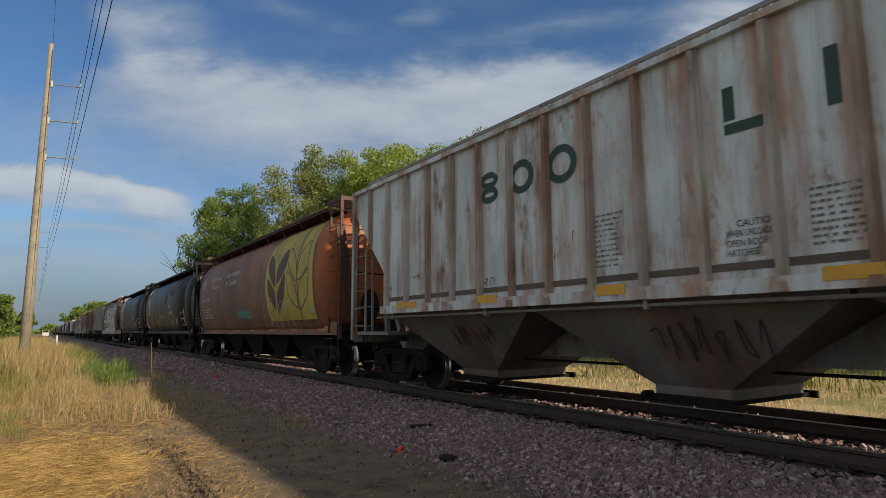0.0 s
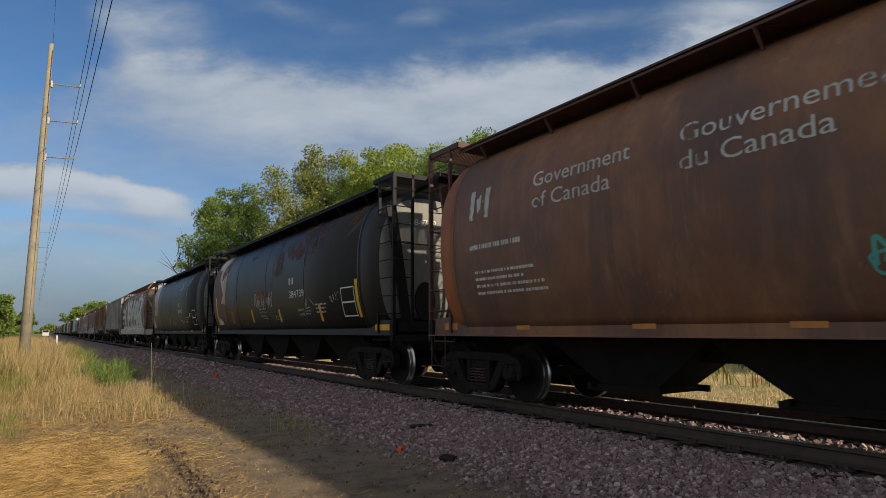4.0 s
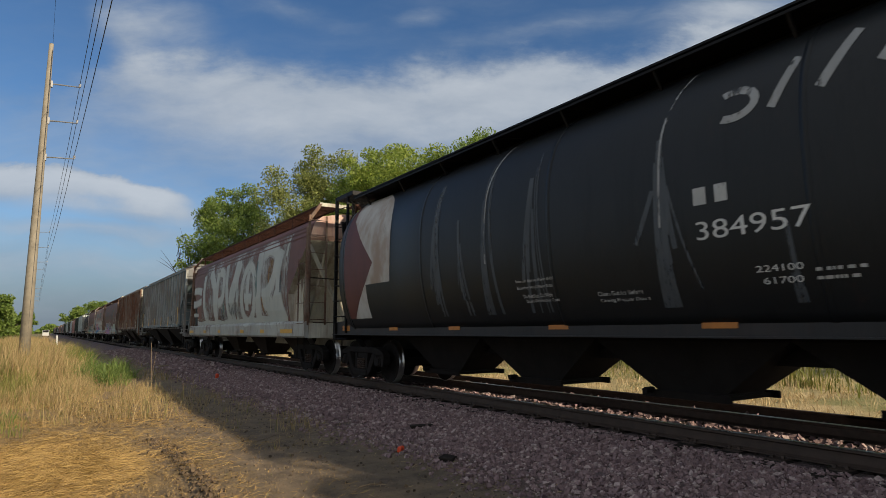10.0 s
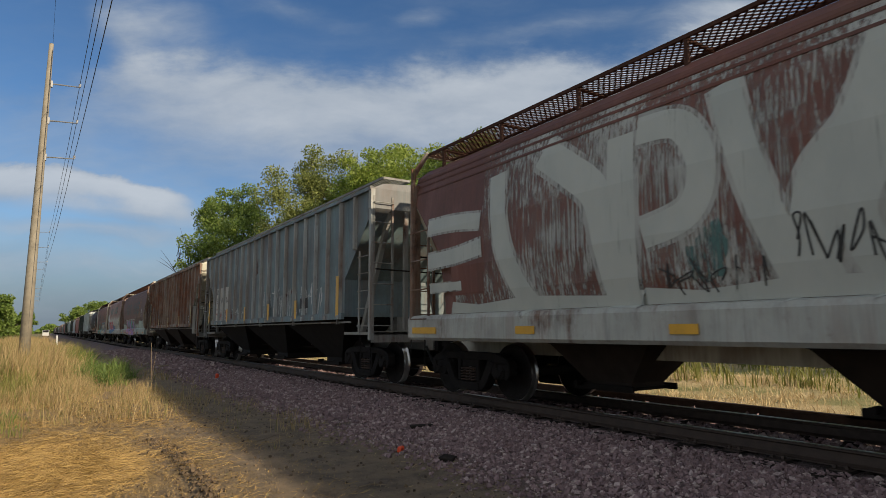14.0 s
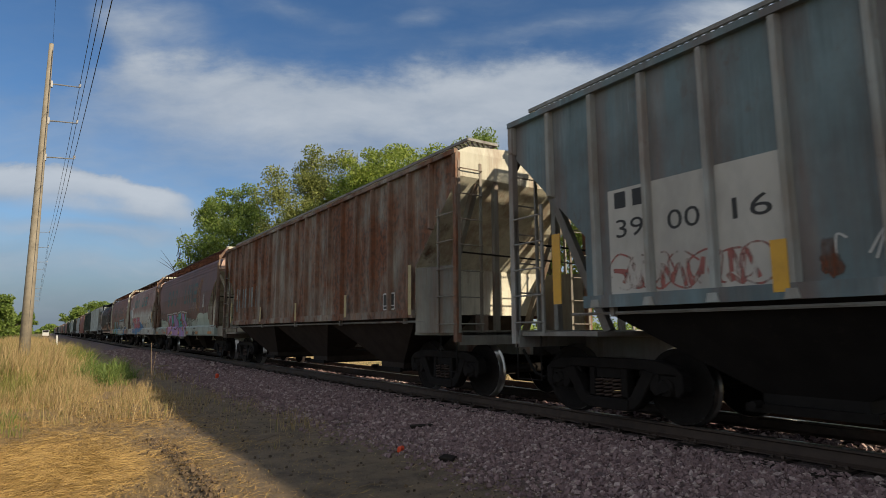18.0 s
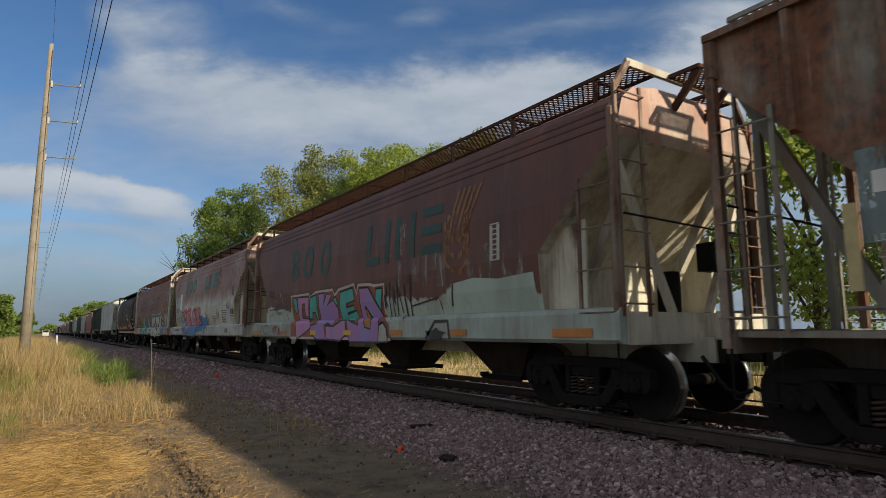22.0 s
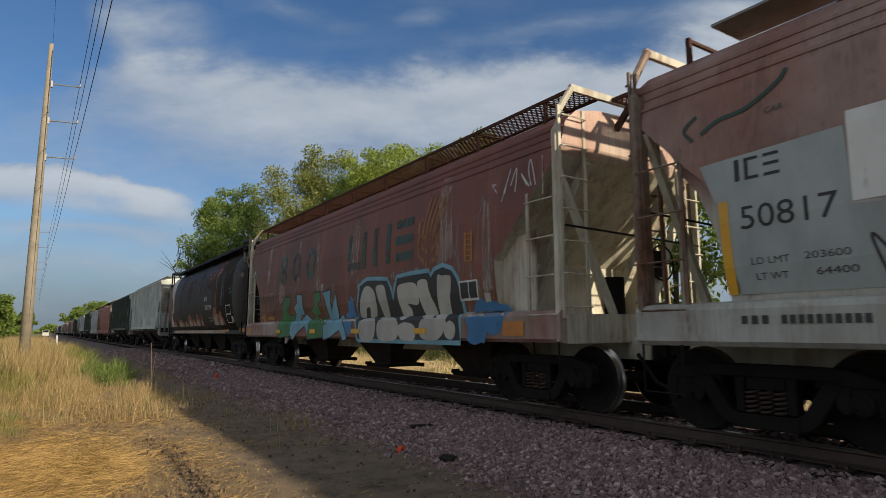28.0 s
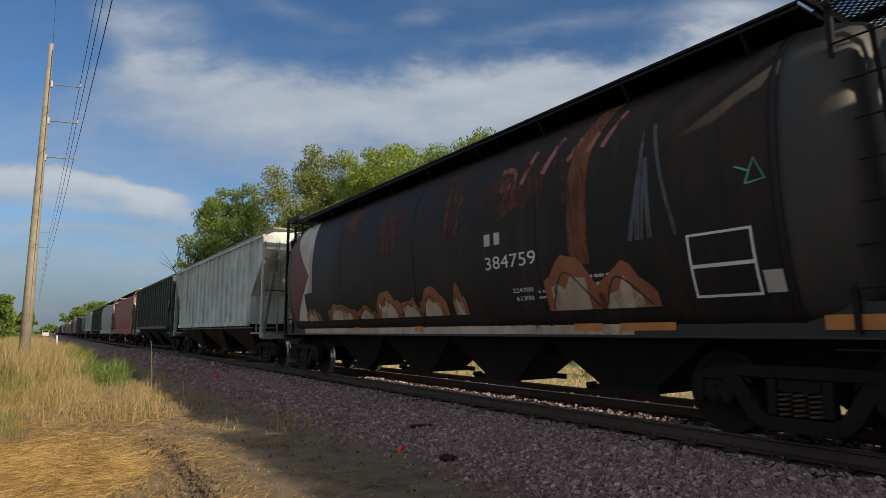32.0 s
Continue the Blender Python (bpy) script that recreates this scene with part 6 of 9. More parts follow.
B6, LV6 = make_rib(c6, dict(body=M_RUSTGREY, rib=M_RUSTGREY, end=M_END_PALE, under=M_UNDER_BROWN, frame=M_END_DULL), 7.84, low=1.44, end_sheet=True)
c7 = start_car("hopper_car", 124.07, "maroon smooth-sided hopper car with mint band and purple painted shapes")
B7, LV7 = make_flow(c7, flow(M_MAROON_MINT, M_SILL_MINT, M_END_PALE), 7.52)
c8 = start_car("hopper_car", 139.80, "chalky pink smooth-sided hopper car with red and blue painted shapes")
B8, LV8 = make_flow(c8, flow(M_MAROON_PALE, M_SILL_PALE, M_END_PALE), 7.01, trucks=5.9, open_grate=False)
c9 = start_car("hopper_car", 155.40, "red-brown smooth-sided hopper car with white bubble shapes")
B9, LV9 = make_flow(c9, flow(M_RED_BROWN, M_SILL_RED, M_END_PALE, M_END_PALE), 7.37, trucks=6.25)
c10 = start_car("tank_hopper_car", 172.45, "rust-stained black round-bodied hopper car")
make_cyl(c10, cyl_mats(M_BLACK_CYL3, M_HEAD_BLACK, M_SILL_DUSTY))
c11 = start_car("hopper_car", 189.3, "pale grey ribbed covered hopper car")
B11, LV11 = make_rib(c11, dict(body=M_PALE, rib=M_PALE, end=M_PALE, under=M_UNDER_BROWN, frame=M_GREYFRAME), 7.7)
c12 = start_car("hopper_car", 205.9, "dark green ribbed covered hopper car")
make_rib(c12, dict(body=M_GREEN, rib=M_GREEN, end=M_GREEN, under=M_UNDER, frame=M_GREYFRAME), 7.85, detail=False)
# far cars
far_kinds = [("flow", M_RED, "bright red smooth-sided hopper car"), ("flow", M_LIGHTBLUE, "light blue-grey smooth-sided hopper car"),
             ("rib", M_GREEN, "dark green ribbed covered hopper car"), ("rib", M_PALE, "pale grey ribbed covered hopper car"),
             ("cyl", M_BLACK_CYL2, "black round-bodied hopper car"), ("rib", M_GREEN, "dark green ribbed covered hopper car"),
             ("flow", M_RED, "bright red smooth-sided hopper car"), ("rib", M_BLUEGREY, "weathered blue-grey ribbed covered hopper car"),
             ("cyl", M_BLACK_CYL2, "black round-bodied hopper car"), ("flow", M_MAROON, "maroon smooth-sided hopper car")]
made = {}
for i in range(26):
    kind, m, text = far_kinds[i % len(far_kinds)] if i < 10 else far_kinds[(i * 7) % len(far_kinds)]
    u = 223.2 + 17.2 * i
    if (kind, m) in made:
        far = copy_thing(made[kind, m], pose(XC, u, RAIL))
        TRAIN.append((far, u))
        continue
    far = start_car("tank_hopper_car" if kind == "cyl" else "hopper_car", u, text)
    if kind == "cyl":
        make_cyl(far, cyl_mats(m, M_HEAD_BLACK), False)
    elif kind == "rib":
        make_rib(far, dict(body=m, rib=m, end=m, under=M_UNDER, frame=M_GREYFRAME), 7.85, False)
    else:
        make_flow(far, flow(m, m, M_END_PALE), 7.5, False)
    made[kind, m] = far
# cars that have already gone by; their shadow still lies on the path
for u in (-12.5, -29.7):
    TRAIN.append((copy_thing(made["rib", M_GREEN], pose(XC, u, RAIL)), u))


# ---- painted marks ----
def flaky(name, base, keep=0.85, streak=0.25, scale=7.0, rough=0.6, seed=0, soft=0.12, second=None):
    """Worn paint that lets what is under it show through in flakes and runs."""
    g = Graph(name)
    sh = (seed * 2.3, seed * 5.1, seed)
    col = g.mix(g.step(g.noise(1.5, 5, 0.6, (1, 1, 0.5), sh), 0.35, 0.7), base, second or tuple(c * 0.72 for c in base))
    n = g.math("ADD", g.math("MULTIPLY", g.noise(scale, 6, 0.7, (1, 1, streak), sh), 0.6), g.math("MULTIPLY", g.noise(1.1, 4, 0.6, (1, 1, 1), sh), 0.4))
    lo = 0.66 - 0.36 * (1 - keep) - 0.02
    mask = g.step(n, lo, lo + soft, 1.0, 0.0)
    mat = g.done(col, rough)
    tr = g.nt.nodes.new("ShaderNodeBsdfTransparent")
    mx = g.nt.nodes.new("ShaderNodeMixShader")
    g.nt.links.new(mask, mx.inputs[0])
    g.nt.links.new(tr.outputs[0], mx.inputs[1])
    g.nt.links.new(g.bsdf.outputs[0], mx.inputs[2])
    g.nt.links.new(mx.outputs[0], g.nt.nodes["Material Output"].inputs["Surface"])
    return mat


K_GREEN = flaky("dark_green_mark_paint", (0.018, 0.055, 0.040), 0.9, seed=1)
K_GREEN_FADED = flaky("faded_green_mark_paint", (0.028, 0.056, 0.040), 0.50, seed=2, soft=0.2)
K_WHITE = flaky("worn_white_mark_paint", (0.62, 0.62, 0.60), 0.85, seed=3)
K_WHITE_THIN = flaky("thin_white_mark_paint", (0.50, 0.50, 0.48), 0.68, seed=4)
K_GREY_MARK = flaky("rubbed_grey_mark_paint", (0.34, 0.34, 0.33), 0.6, seed=5)
K_BLACK = flaky("worn_black_mark_paint", (0.022, 0.022, 0.022), 0.92, seed=6)
K_BLACK_THIN = flaky("thin_black_mark_paint", (0.03, 0.03, 0.03), 0.75, seed=7)
K_FAINT = flaky("rubbed_dark_lettering", (0.16, 0.14, 0.12), 0.62, seed=44)
K_WHEATMARK = flaky("rubbed_wheat_orange_paint", (0.26, 0.115, 0.028), 0.62, 0.12, seed=45)
K_YELLOW = flaky("faded_wheat_yellow_paint", (0.44, 0.355, 0.055), 0.97, 0.12, seed=8)
K_WHEAT_BROWN = flaky("wheat_outline_brown_paint", (0.085, 0.036, 0.022), 0.97, seed=9)
K_WASH = flaky("streaky_pale_grey_wash", (0.40, 0.40, 0.37), 0.36, 0.025, 34.0, seed=10, soft=0.16)
K_WASH_EDGE = flaky("thin_pale_grey_wash", (0.40, 0.40, 0.37), 0.52, 0.03, 30.0, seed=46, soft=0.18)
K_WASH_FULL = flaky("dense_pale_grey_wash", (0.44, 0.455, 0.415), 0.80, 0.03, 26.0, seed=11, soft=0.22, second=(0.38, 0.40, 0.37))
K_PURPLE = flaky("lilac_spray_paint", (0.33, 0.14, 0.32), 0.95, seed=12, second=(0.22, 0.20, 0.42))
K_PINKLILAC = flaky("pink_spray_paint", (0.42, 0.19, 0.34), 0.95, seed=13, second=(0.30, 0.17, 0.38))
K_TEAL = flaky("teal_spray_paint", (0.06, 0.33, 0.29), 0.97, seed=14)
K_RED = flaky("red_spray_paint", (0.42, 0.03, 0.035), 0.97, seed=15)
K_SALMON = flaky("salmon_spray_paint", (0.58, 0.21, 0.20), 0.97, seed=16)
K_BLUE = flaky("bright_blue_spray_paint", (0.04, 0.17, 0.36), 0.93, seed=17)
K_SKY = flaky("light_blue_spray_paint", (0.15, 0.33, 0.42), 0.95, seed=18)
K_LEAF = flaky("leaf_green_spray_paint", (0.035, 0.16, 0.045), 0.97, seed=19)
K_BUBBLE = flaky("off_white_spray_paint", (0.42, 0.405, 0.365), 0.93, seed=20)
K_ORANGE = flaky("wheat_orange_paint", (0.40, 0.17, 0.025), 0.90, 0.2, seed=21)
K_MINT = flaky("mint_patch_paint", (0.36, 0.43, 0.37), 0.85, seed=22)
K_PATCH = flaky("grey_patch_paint", (0.33, 0.365, 0.365), 0.97, seed=23)
K_PALE_PATCH = flaky("pale_patch_paint", (0.46, 0.44, 0.40), 0.90, seed=24)
K_BLUE_PATCH = flaky("blue_grey_patch_paint", (0.17, 0.21, 0.215), 0.55, seed=25, soft=0.2)
K_RUSTMARK = flaky("rust_bloom", (0.13, 0.045, 0.020), 0.40, 0.25, 5.0, 0.9, 26, 0.25)
K_PEEL = flaky("peeling_red_primer", (0.27, 0.095, 0.042), 0.76, 0.4, 7.0, 0.8, 49, 0.2)
K_PEEL_PALE = flaky("stained_cream_primer", (0.45, 0.35, 0.27), 0.62, 0.5, 6.0, 0.8, 50, 0.25)
K_SPECKLE = flaky("speckled_orange_rust", (0.21, 0.090, 0.034), 0.30, 0.4, 16.0, 0.9, 51, 0.08)
K_RUNRUST = flaky("dull_orange_run", (0.15, 0.050, 0.018), 0.42, 0.05, 14.0, 0.8, 55, 0.3)
K_ORANGESTREAK = flaky("streaky_orange_paint", (0.28, 0.14, 0.036), 0.36, 0.035, 24.0, 0.7, 48, 0.12)
K_SMEAR = flaky("dark_red_smear", (0.10, 0.031, 0.019), 0.24, 0.3, 7.0, 0.8, 47, 0.2)
K_RUSTLIGHT = flaky("orange_rust_bloom", (0.24, 0.088, 0.030), 0.48, 0.2, 5.0, 0.9, 27, 0.25)
K_BROWNBAND = flaky("brown_band_paint", (0.10, 0.075, 0.058), 0.9, seed=28)
K_REDFADE = flaky("faded_red_scrawl", (0.30, 0.095, 0.08), 0.5, seed=29)
K_STREAK = flaky("pale_run_mark", (0.060, 0.069, 0.078), 0.46, 0.03, 24.0, 0.6, 30, 0.35)
K_MAROON = flaky("maroon_triangle_paint", (0.115, 0.032, 0.026), 0.97, seed=31)
K_ENDWHITE = flaky("white_end_paint", (0.50, 0.50, 0.47), 0.84, 0.3, 4, seed=32, soft=0.2, second=(0.30, 0.225, 0.17))
K_ENDSTAIN = flaky("brown_rust_stain", (0.16, 0.085, 0.05), 0.50, 0.15, 6.0, 0.8, 61, 0.25)

RIB_SIDE = lambda z: 1.552


def flow_side(levels):
    f = side_x_levels(levels)

    def over(z):
        if z < 1.345:
            return 1.632
        if z < 1.401:
            return 1.632 - (z - 1.345) * 0.55
        if z < 1.421:
            return 1.603 - (z - 1.401) * 4.0
        return f(z) + 0.002
    return over


def mark(parent, name, polys, mat, side, off=0.005, cuts=None, label=""):
    """Flat outlines (y, z) laid on the near side of a car."""
    bm = bmesh.new()
    for poly in polys:
        if len(poly) < 3:
            continue
        vs = [bm.verts.new((0, y, z)) for y, z in poly]
        try:
            bm.faces.new(vs).normal_update()
        except ValueError:
            pass
    return lay(parent, name, bm, mat, side, off, cuts, label)


def lay(parent, name, bm, mat, side, off, cuts, label=""):
    bmesh.ops.triangulate(bm, faces=bm.faces)
    zs = [v.co.z for v in bm.verts]
    for z in cuts or ():
        if min(zs) < z < max(zs):
            bmesh.ops.bisect_plane(bm, geom=bm.verts[:] + bm.edges[:] + bm.faces[:], plane_co=(0, 0, z), plane_no=(0, 0, 1), dist=1e-5)
    for v in bm.verts:
        v.co.x = -(side(v.co.z) + off)
    for f in bm.faces:
        f.normal_update()
        if f.normal.x > 0:
            f.normal_flip()
    return part(name, bm, mat, parent, label)


def words(parent, name, text, y, z, height, length, mat, side, off=0.005, cuts=None, shear=0.0, label="", rise=0.0):
    """Lettering that reads along -y, its left end at y and its foot at z."""
    cu = bpy.data.curves.new("lettering", "FONT")
    cu.body, cu.size, cu.resolution_u, cu.shear = text, 1.0, 3, shear
    tmp = bpy.data.objects.new("lettering", cu)
    me = bpy.data.meshes.new_from_object(tmp)
    bm = bmesh.new()
    bm.from_mesh(me)
    bpy.data.objects.remove(tmp), bpy.data.meshes.remove(me), bpy.data.curves.remove(cu)
    xs, ys = [v.co.x for v in bm.verts], [v.co.y for v in bm.verts]
    kx, kz = length / max(1e-6, max(xs) - min(xs)), height / max(1e-6, max(ys) - min(ys))
    x0, y0 = min(xs), min(ys)
    for v in bm.verts:
        u, w = (v.co.x - x0) * kx, (v.co.y - y0) * kz
        v.co = Vector((0, y - u, z + w + rise * u))
    return lay(parent, name, bm, mat, side, off, cuts, label)


def rect(y0, y1, z0, z1):
    return [(y0, z0), (y1, z0), (y1, z1), (y0, z1)]


def ring(cy, cz, ry, rz, w, n=28):
    """An oval ring as quads."""
    out = []
    for k in range(n):
        a, b = k * math.tau / n, (k + 1) * math.tau / n
        p = lambda t, s: (cy + (ry - s) * math.cos(t), cz + (rz - s) * math.sin(t))
        out.append([p(a, 0), p(b, 0), p(b, w), p(a, w)])
    return out


def stroke(pts, w, taper=False):
    """A ribbon of width w through the points."""
    out = []
    n = len(pts)
    nor = []
    for i in range(n):
        a, b = pts[max(0, i - 1)], pts[min(n - 1, i + 1)]
        dy, dz = b[0] - a[0], b[1] - a[1]
        k = math.hypot(dy, dz) or 1
        nor.append((-dz / k, dy / k))
    for i in range(n - 1):
        w0, w1 = w, w
        if taper:
            w0, w1 = w * (1 - 0.8 * i / (n - 1)), w * (1 - 0.8 * (i + 1) / (n - 1))
        a, b, na, nb = pts[i], pts[i + 1], nor[i], nor[i + 1]
        out.append([(a[0] + na[0] * w0 / 2, a[1] + na[1] * w0 / 2), (b[0] + nb[0] * w1 / 2, b[1] + nb[1] * w1 / 2),
                    (b[0] - nb[0] * w1 / 2, b[1] - nb[1] * w1 / 2), (a[0] - na[0] * w0 / 2, a[1] - na[1] * w0 / 2)])
    return out


def curve_pts(p, n=10, closed=False):
    """A smooth run through a few points."""
    out = []
    m = len(p)
    idx = range(m if closed else m - 1)
    for i in idx:
        g = lambda k: p[k % m] if closed else p[min(m - 1, max(0, k))]
        p0, p1, p2, p3 = g(i - 1), g(i), g(i + 1), g(i + 2)
        for k in range(n):
            t = k / n
            out.append(tuple(0.5 * (2 * p1[j] + (p2[j] - p0[j]) * t + (2 * p0[j] - 5 * p1[j] + 4 * p2[j] - p3[j]) * t * t + (3 * p1[j] - p0[j] - 3 * p2[j] + p3[j]) * t ** 3) for j in (0, 1)))
    if not closed:
        out.append(p[-1])
    return out


def scribble(seed, y0, y1, z0, z1, n, w):
    """Looping hand strokes inside a frame."""
    rg = random.Random(seed)
    out = []
    for i in range(n):
        c = y0 + (y1 - y0) * (i + 0.5) / n
        d = abs(y1 - y0) / n
        p = [(c + rg.uniform(-0.6, 0.6) * d, rg.uniform(z0, z1)) for _ in range(rg.choice((3, 4, 5)))]
        p[0] = (p[0][0], rg.uniform(z0, z0 + 0.4 * (z1 - z0)))
        p[1] = (p[1][0], rg.uniform(z0 + 0.6 * (z1 - z0), z1))
        out += stroke(curve_pts(p, 7), w)
    return out


def loops(seed, y0, y1, z0, z1, n, w):
    """Rounded overlapping outlines drawn in one sweep."""
    rg = random.Random(seed)
    out = []
    for i in range(n):
        cy = y0 + (y1 - y0) * (i + 0.5) / n
        ry, rz = abs(y1 - y0) / n * rg.uniform(0.55, 0.85), (z1 - z0) / 2 * rg.uniform(0.7, 1.0)
        a0 = rg.uniform(0, 6.28)
        pts = [(cy + ry * math.cos(a0 + a * 0.27) * (1 + 0.15 * math.sin(3 * a * 0.27 + i)), z0 + rz + rz * math.sin(a0 + a * 0.27) * (1 + 0.12 * math.sin(2 * a * 0.27))) for a in range(21)]
        out += stroke(pts, w)
    return out


def jag(cy, cz, w, h, seed, n=11, spike=0.35):
    """An angular blot."""
    rg = random.Random(seed)
    return [(cy + w / 2 * math.cos(k * math.tau / n) * (1 + (spike if k % 2 else -spike) * rg.uniform(0.3, 1)), cz + h / 2 * math.sin(k * math.tau / n) * (1 + (spike if k % 2 else -spike) * rg.uniform(0.3, 1))) for k in range(n)]


def blot(cy, cz, w, h, seed, n=30):
    """An uneven rounded stain."""
    rg = random.Random(seed)
    ph = [rg.uniform(0, 6.28) for _ in range(4)]
    out = []
    for k in range(n):
        a = k * math.tau / n
        q = 1 + 0.22 * math.sin(2 * a + ph[0]) + 0.16 * math.sin(3 * a + ph[1]) + 0.10 * math.sin(7 * a + ph[2]) + 0.06 * math.sin(11 * a + ph[3])
        out.append((cy + w / 2 * math.cos(a) * q, cz + h / 2 * math.sin(a) * q))
    return out


def closed_stroke(p, w):
    return stroke(p + [p[0], p[1]], w)


def grown(p, k):
    cy, cz = sum(a for a, _ in p) / len(p), sum(b for _, b in p) / len(p)
    out = []
    for y, z in p:
        d = math.hypot(y - cy, z - cz) or 1
        out.append((y + (y - cy) / d * k, z + (z - cz) / d * k))
    return out


def reflectors(car, spots, z0, z1, x, mat=None):
    for y0, y1 in spots:
        bm = bmesh.new()
        box(bm, -x - 0.006, -x, min(y0, y1), max(y0, y1), z0, z1)
        part("reflector", fix(bm), mat or M_YELLOW, car, "amber reflector strip")


def bars(y0, y1, z0, z1, rows, seed=0, fill=0.6):
    """Lines of small unreadable lettering as short bars."""
    rg = random.Random(seed)
    out = []
    h = (z1 - z0) / (rows * 2.6)
    for r in range(rows):
        z = z1 - (r + 1) * (z1 - z0) / rows + h * 0.4
        y = y0
        end = y1 + (y0 - y1) * rg.uniform(0, 0.35)
        while y > end + 0.03:
            ln = rg.uniform(0.02, 0.07)
            out.append(rect(y, max(end, y - ln), z, z + h))
            y -= ln + rg.choice((0.012, 0.015, 0.04))
    return out


def name_blocks(parent, boxes, mat, side, cuts, w=0.13):
    """Large company marks, reduced to plain shapes. boxes: kind, y left, y right, z foot, z top."""
    for kind, ya, yb, za, zb in boxes:
        if kind == "ring":
            polys = ring((ya + yb) / 2, (za + zb) / 2, abs(ya - yb) / 2, (zb - za) / 2, w)
        elif kind == "wave":
            zm, rz = (za + zb) / 2, (zb - za) * 0.27
            polys = ring((ya + yb) / 2, zb - rz, abs(ya - yb) * 0.46, rz, w * 0.9) + ring((ya + yb) / 2, za + rz, abs(ya - yb) * 0.46, rz, w * 0.9)
        elif kind == "bar":
            polys = [rect(ya, ya - w * 1.1, za, zb)]
        elif kind == "angle":
            polys = [rect(ya, ya - w * 1.1, za + w * 1.3, zb), rect(ya, yb, za, za + w)]
        elif kind == "pair":
            polys = [rect(ya, ya - w, za, zb), rect(yb + w, yb, za, zb)]
        else:
            h = (zb - za - 3 * w) / 2
            polys = [rect(ya, yb, za + k * (w + h), za + k * (w + h) + w) for k in range(3)]
        mark(parent, "company_mark", polys, mat, side, 0.006, cuts)


CYL_CUTS = [1.2 + 0.1 * k for k in range(33)]
FLOW_CUTS = [1.344, 1.40, 1.42, 1.423, 1.75, 2.20, 2.9, 3.58, 3.72, 3.80, 4.06]

# lead car
b = B0
name_blocks(b, [("wave", 3.10, 2.62, 3.13, 3.63), ("ring", 2.36, 1.82, 3.14, 3.65), ("ring", 1.55, 0.98, 3.12, 3.66), ("angle", -1.08, -1.50, 3.12, 3.62), ("bar", -2.06, -2.24, 3.12, 3.67),
                ("pair", -2.70, -3.25, 3.12, 3.67), ("rows", -3.55, -3.95, 3.12, 3.67)], K_GREEN, RIB_SIDE, None, 0.11)
for i, t in enumerate(("CAUTION", "WHEN UNLOADING", "OPEN ROOF", "HATCHES")):
    words(b, "notice_line", t, (-1.14, -1.02, -1.02, -1.02)[i], 2.155 - i * 0.098, 0.068, (0.40, 0.55, 0.42, 0.32)[i], K_BLACK_THIN, RIB_SIDE)
mark(b, "small_lettering", bars(-1.84, -2.44, 1.88, 2.44, 9, 3), K_FAINT, RIB_SIDE)
mark(b, "small_lettering", bars(0.72, 0.22, 1.9, 2.6, 11, 4), K_FAINT, RIB_SIDE)
mark(b, "small_lettering", bars(7.4, 6.95, 3.80, 3.99, 4, 5), K_WHITE_THIN, RIB_SIDE)
words(b, "load_lettering", "LD LMT", 6.38, 1.92, 0.08, 0.36, K_BLACK_THIN, RIB_SIDE)
words(b, "load_lettering", "LT WT", 6.36, 1.79, 0.08, 0.32, K_BLACK_THIN, RIB_SIDE)
mark(b, "brown_band", [rect(6.2, -6.2, 1.72, 1.80)], K_BROWNBAND, RIB_SIDE, 0.004)
mark(b, "dark_scrawl", scribble(21, 5.2, 4.6, 2.0, 2.25, 2, 0.015) + scribble(22, 3.1, 2.75, 1.82, 1.95, 3, 0.012), K_BLACK, RIB_SIDE, 0.006)
mark(b, "red_scrawl", scribble(23, 1.45, 1.0, 2.05, 2.5, 3, 0.02), K_REDFADE, RIB_SIDE, 0.006)
reflectors(c0, [(5.35, 4.95), (3.10, 2.62), (0.66, 0.22), (-1.92, -2.4), (-4.6, -5.1), (5.72, 5.32)], 1.555, 1.68, 1.632)

# brown round car with wheat
b = c1
arc = curve_pts([(-3.60, 4.10), (-3.12, 3.76), (-2.90, 3.27), (-2.80, 2.68), (-2.91, 1.92), (-3.06, 1.46)], 6)
mark(b, "wheat_panel", [arc + [(-6.88, 1.46), (-6.88, 4.12)]], K_YELLOW, cyl_side_x, 0.004, CYL_CUTS, "faded yellow wheat panel")
for grain in ([(-3.17, 3.52), (-3.08, 3.15), (-3.40, 2.73), (-3.80, 2.51), (-3.75, 3.08), (-3.50, 3.40)], [(-4.78, 3.58), (-4.80, 3.10), (-4.34, 2.74), (-3.95, 2.58), (-3.95, 2.95), (-4.25, 3.30)],
              [(-3.05, 2.78), (-3.11, 2.27), (-3.45, 1.97), (-3.74, 1.80), (-3.78, 2.28), (-3.46, 2.56)], [(-4.68, 2.86), (-4.62, 2.24), (-4.37, 1.97), (-3.91, 1.68), (-3.97, 2.23), (-4.25, 2.55)]):
    mark(b, "wheat_grain", [curve_pts(grain, 6, True)], K_WHEAT_BROWN, cyl_side_x, 0.008, CYL_CUTS)
for awn in ([(-3.91, 3.96), (-3.82, 3.22)], [(-4.09, 3.96), (-3.97, 3.23)], [(-5.87, 4.0), (-5.82, 3.22)], [(-4.98, 3.54), (-5.08, 3.95)], [(-6.55, 3.58), (-6.63, 4.0)]):
    mark(b, "wheat_awn", stroke(awn, 0.035), K_WHEAT_BROWN, cyl_side_x, 0.008, CYL_CUTS)
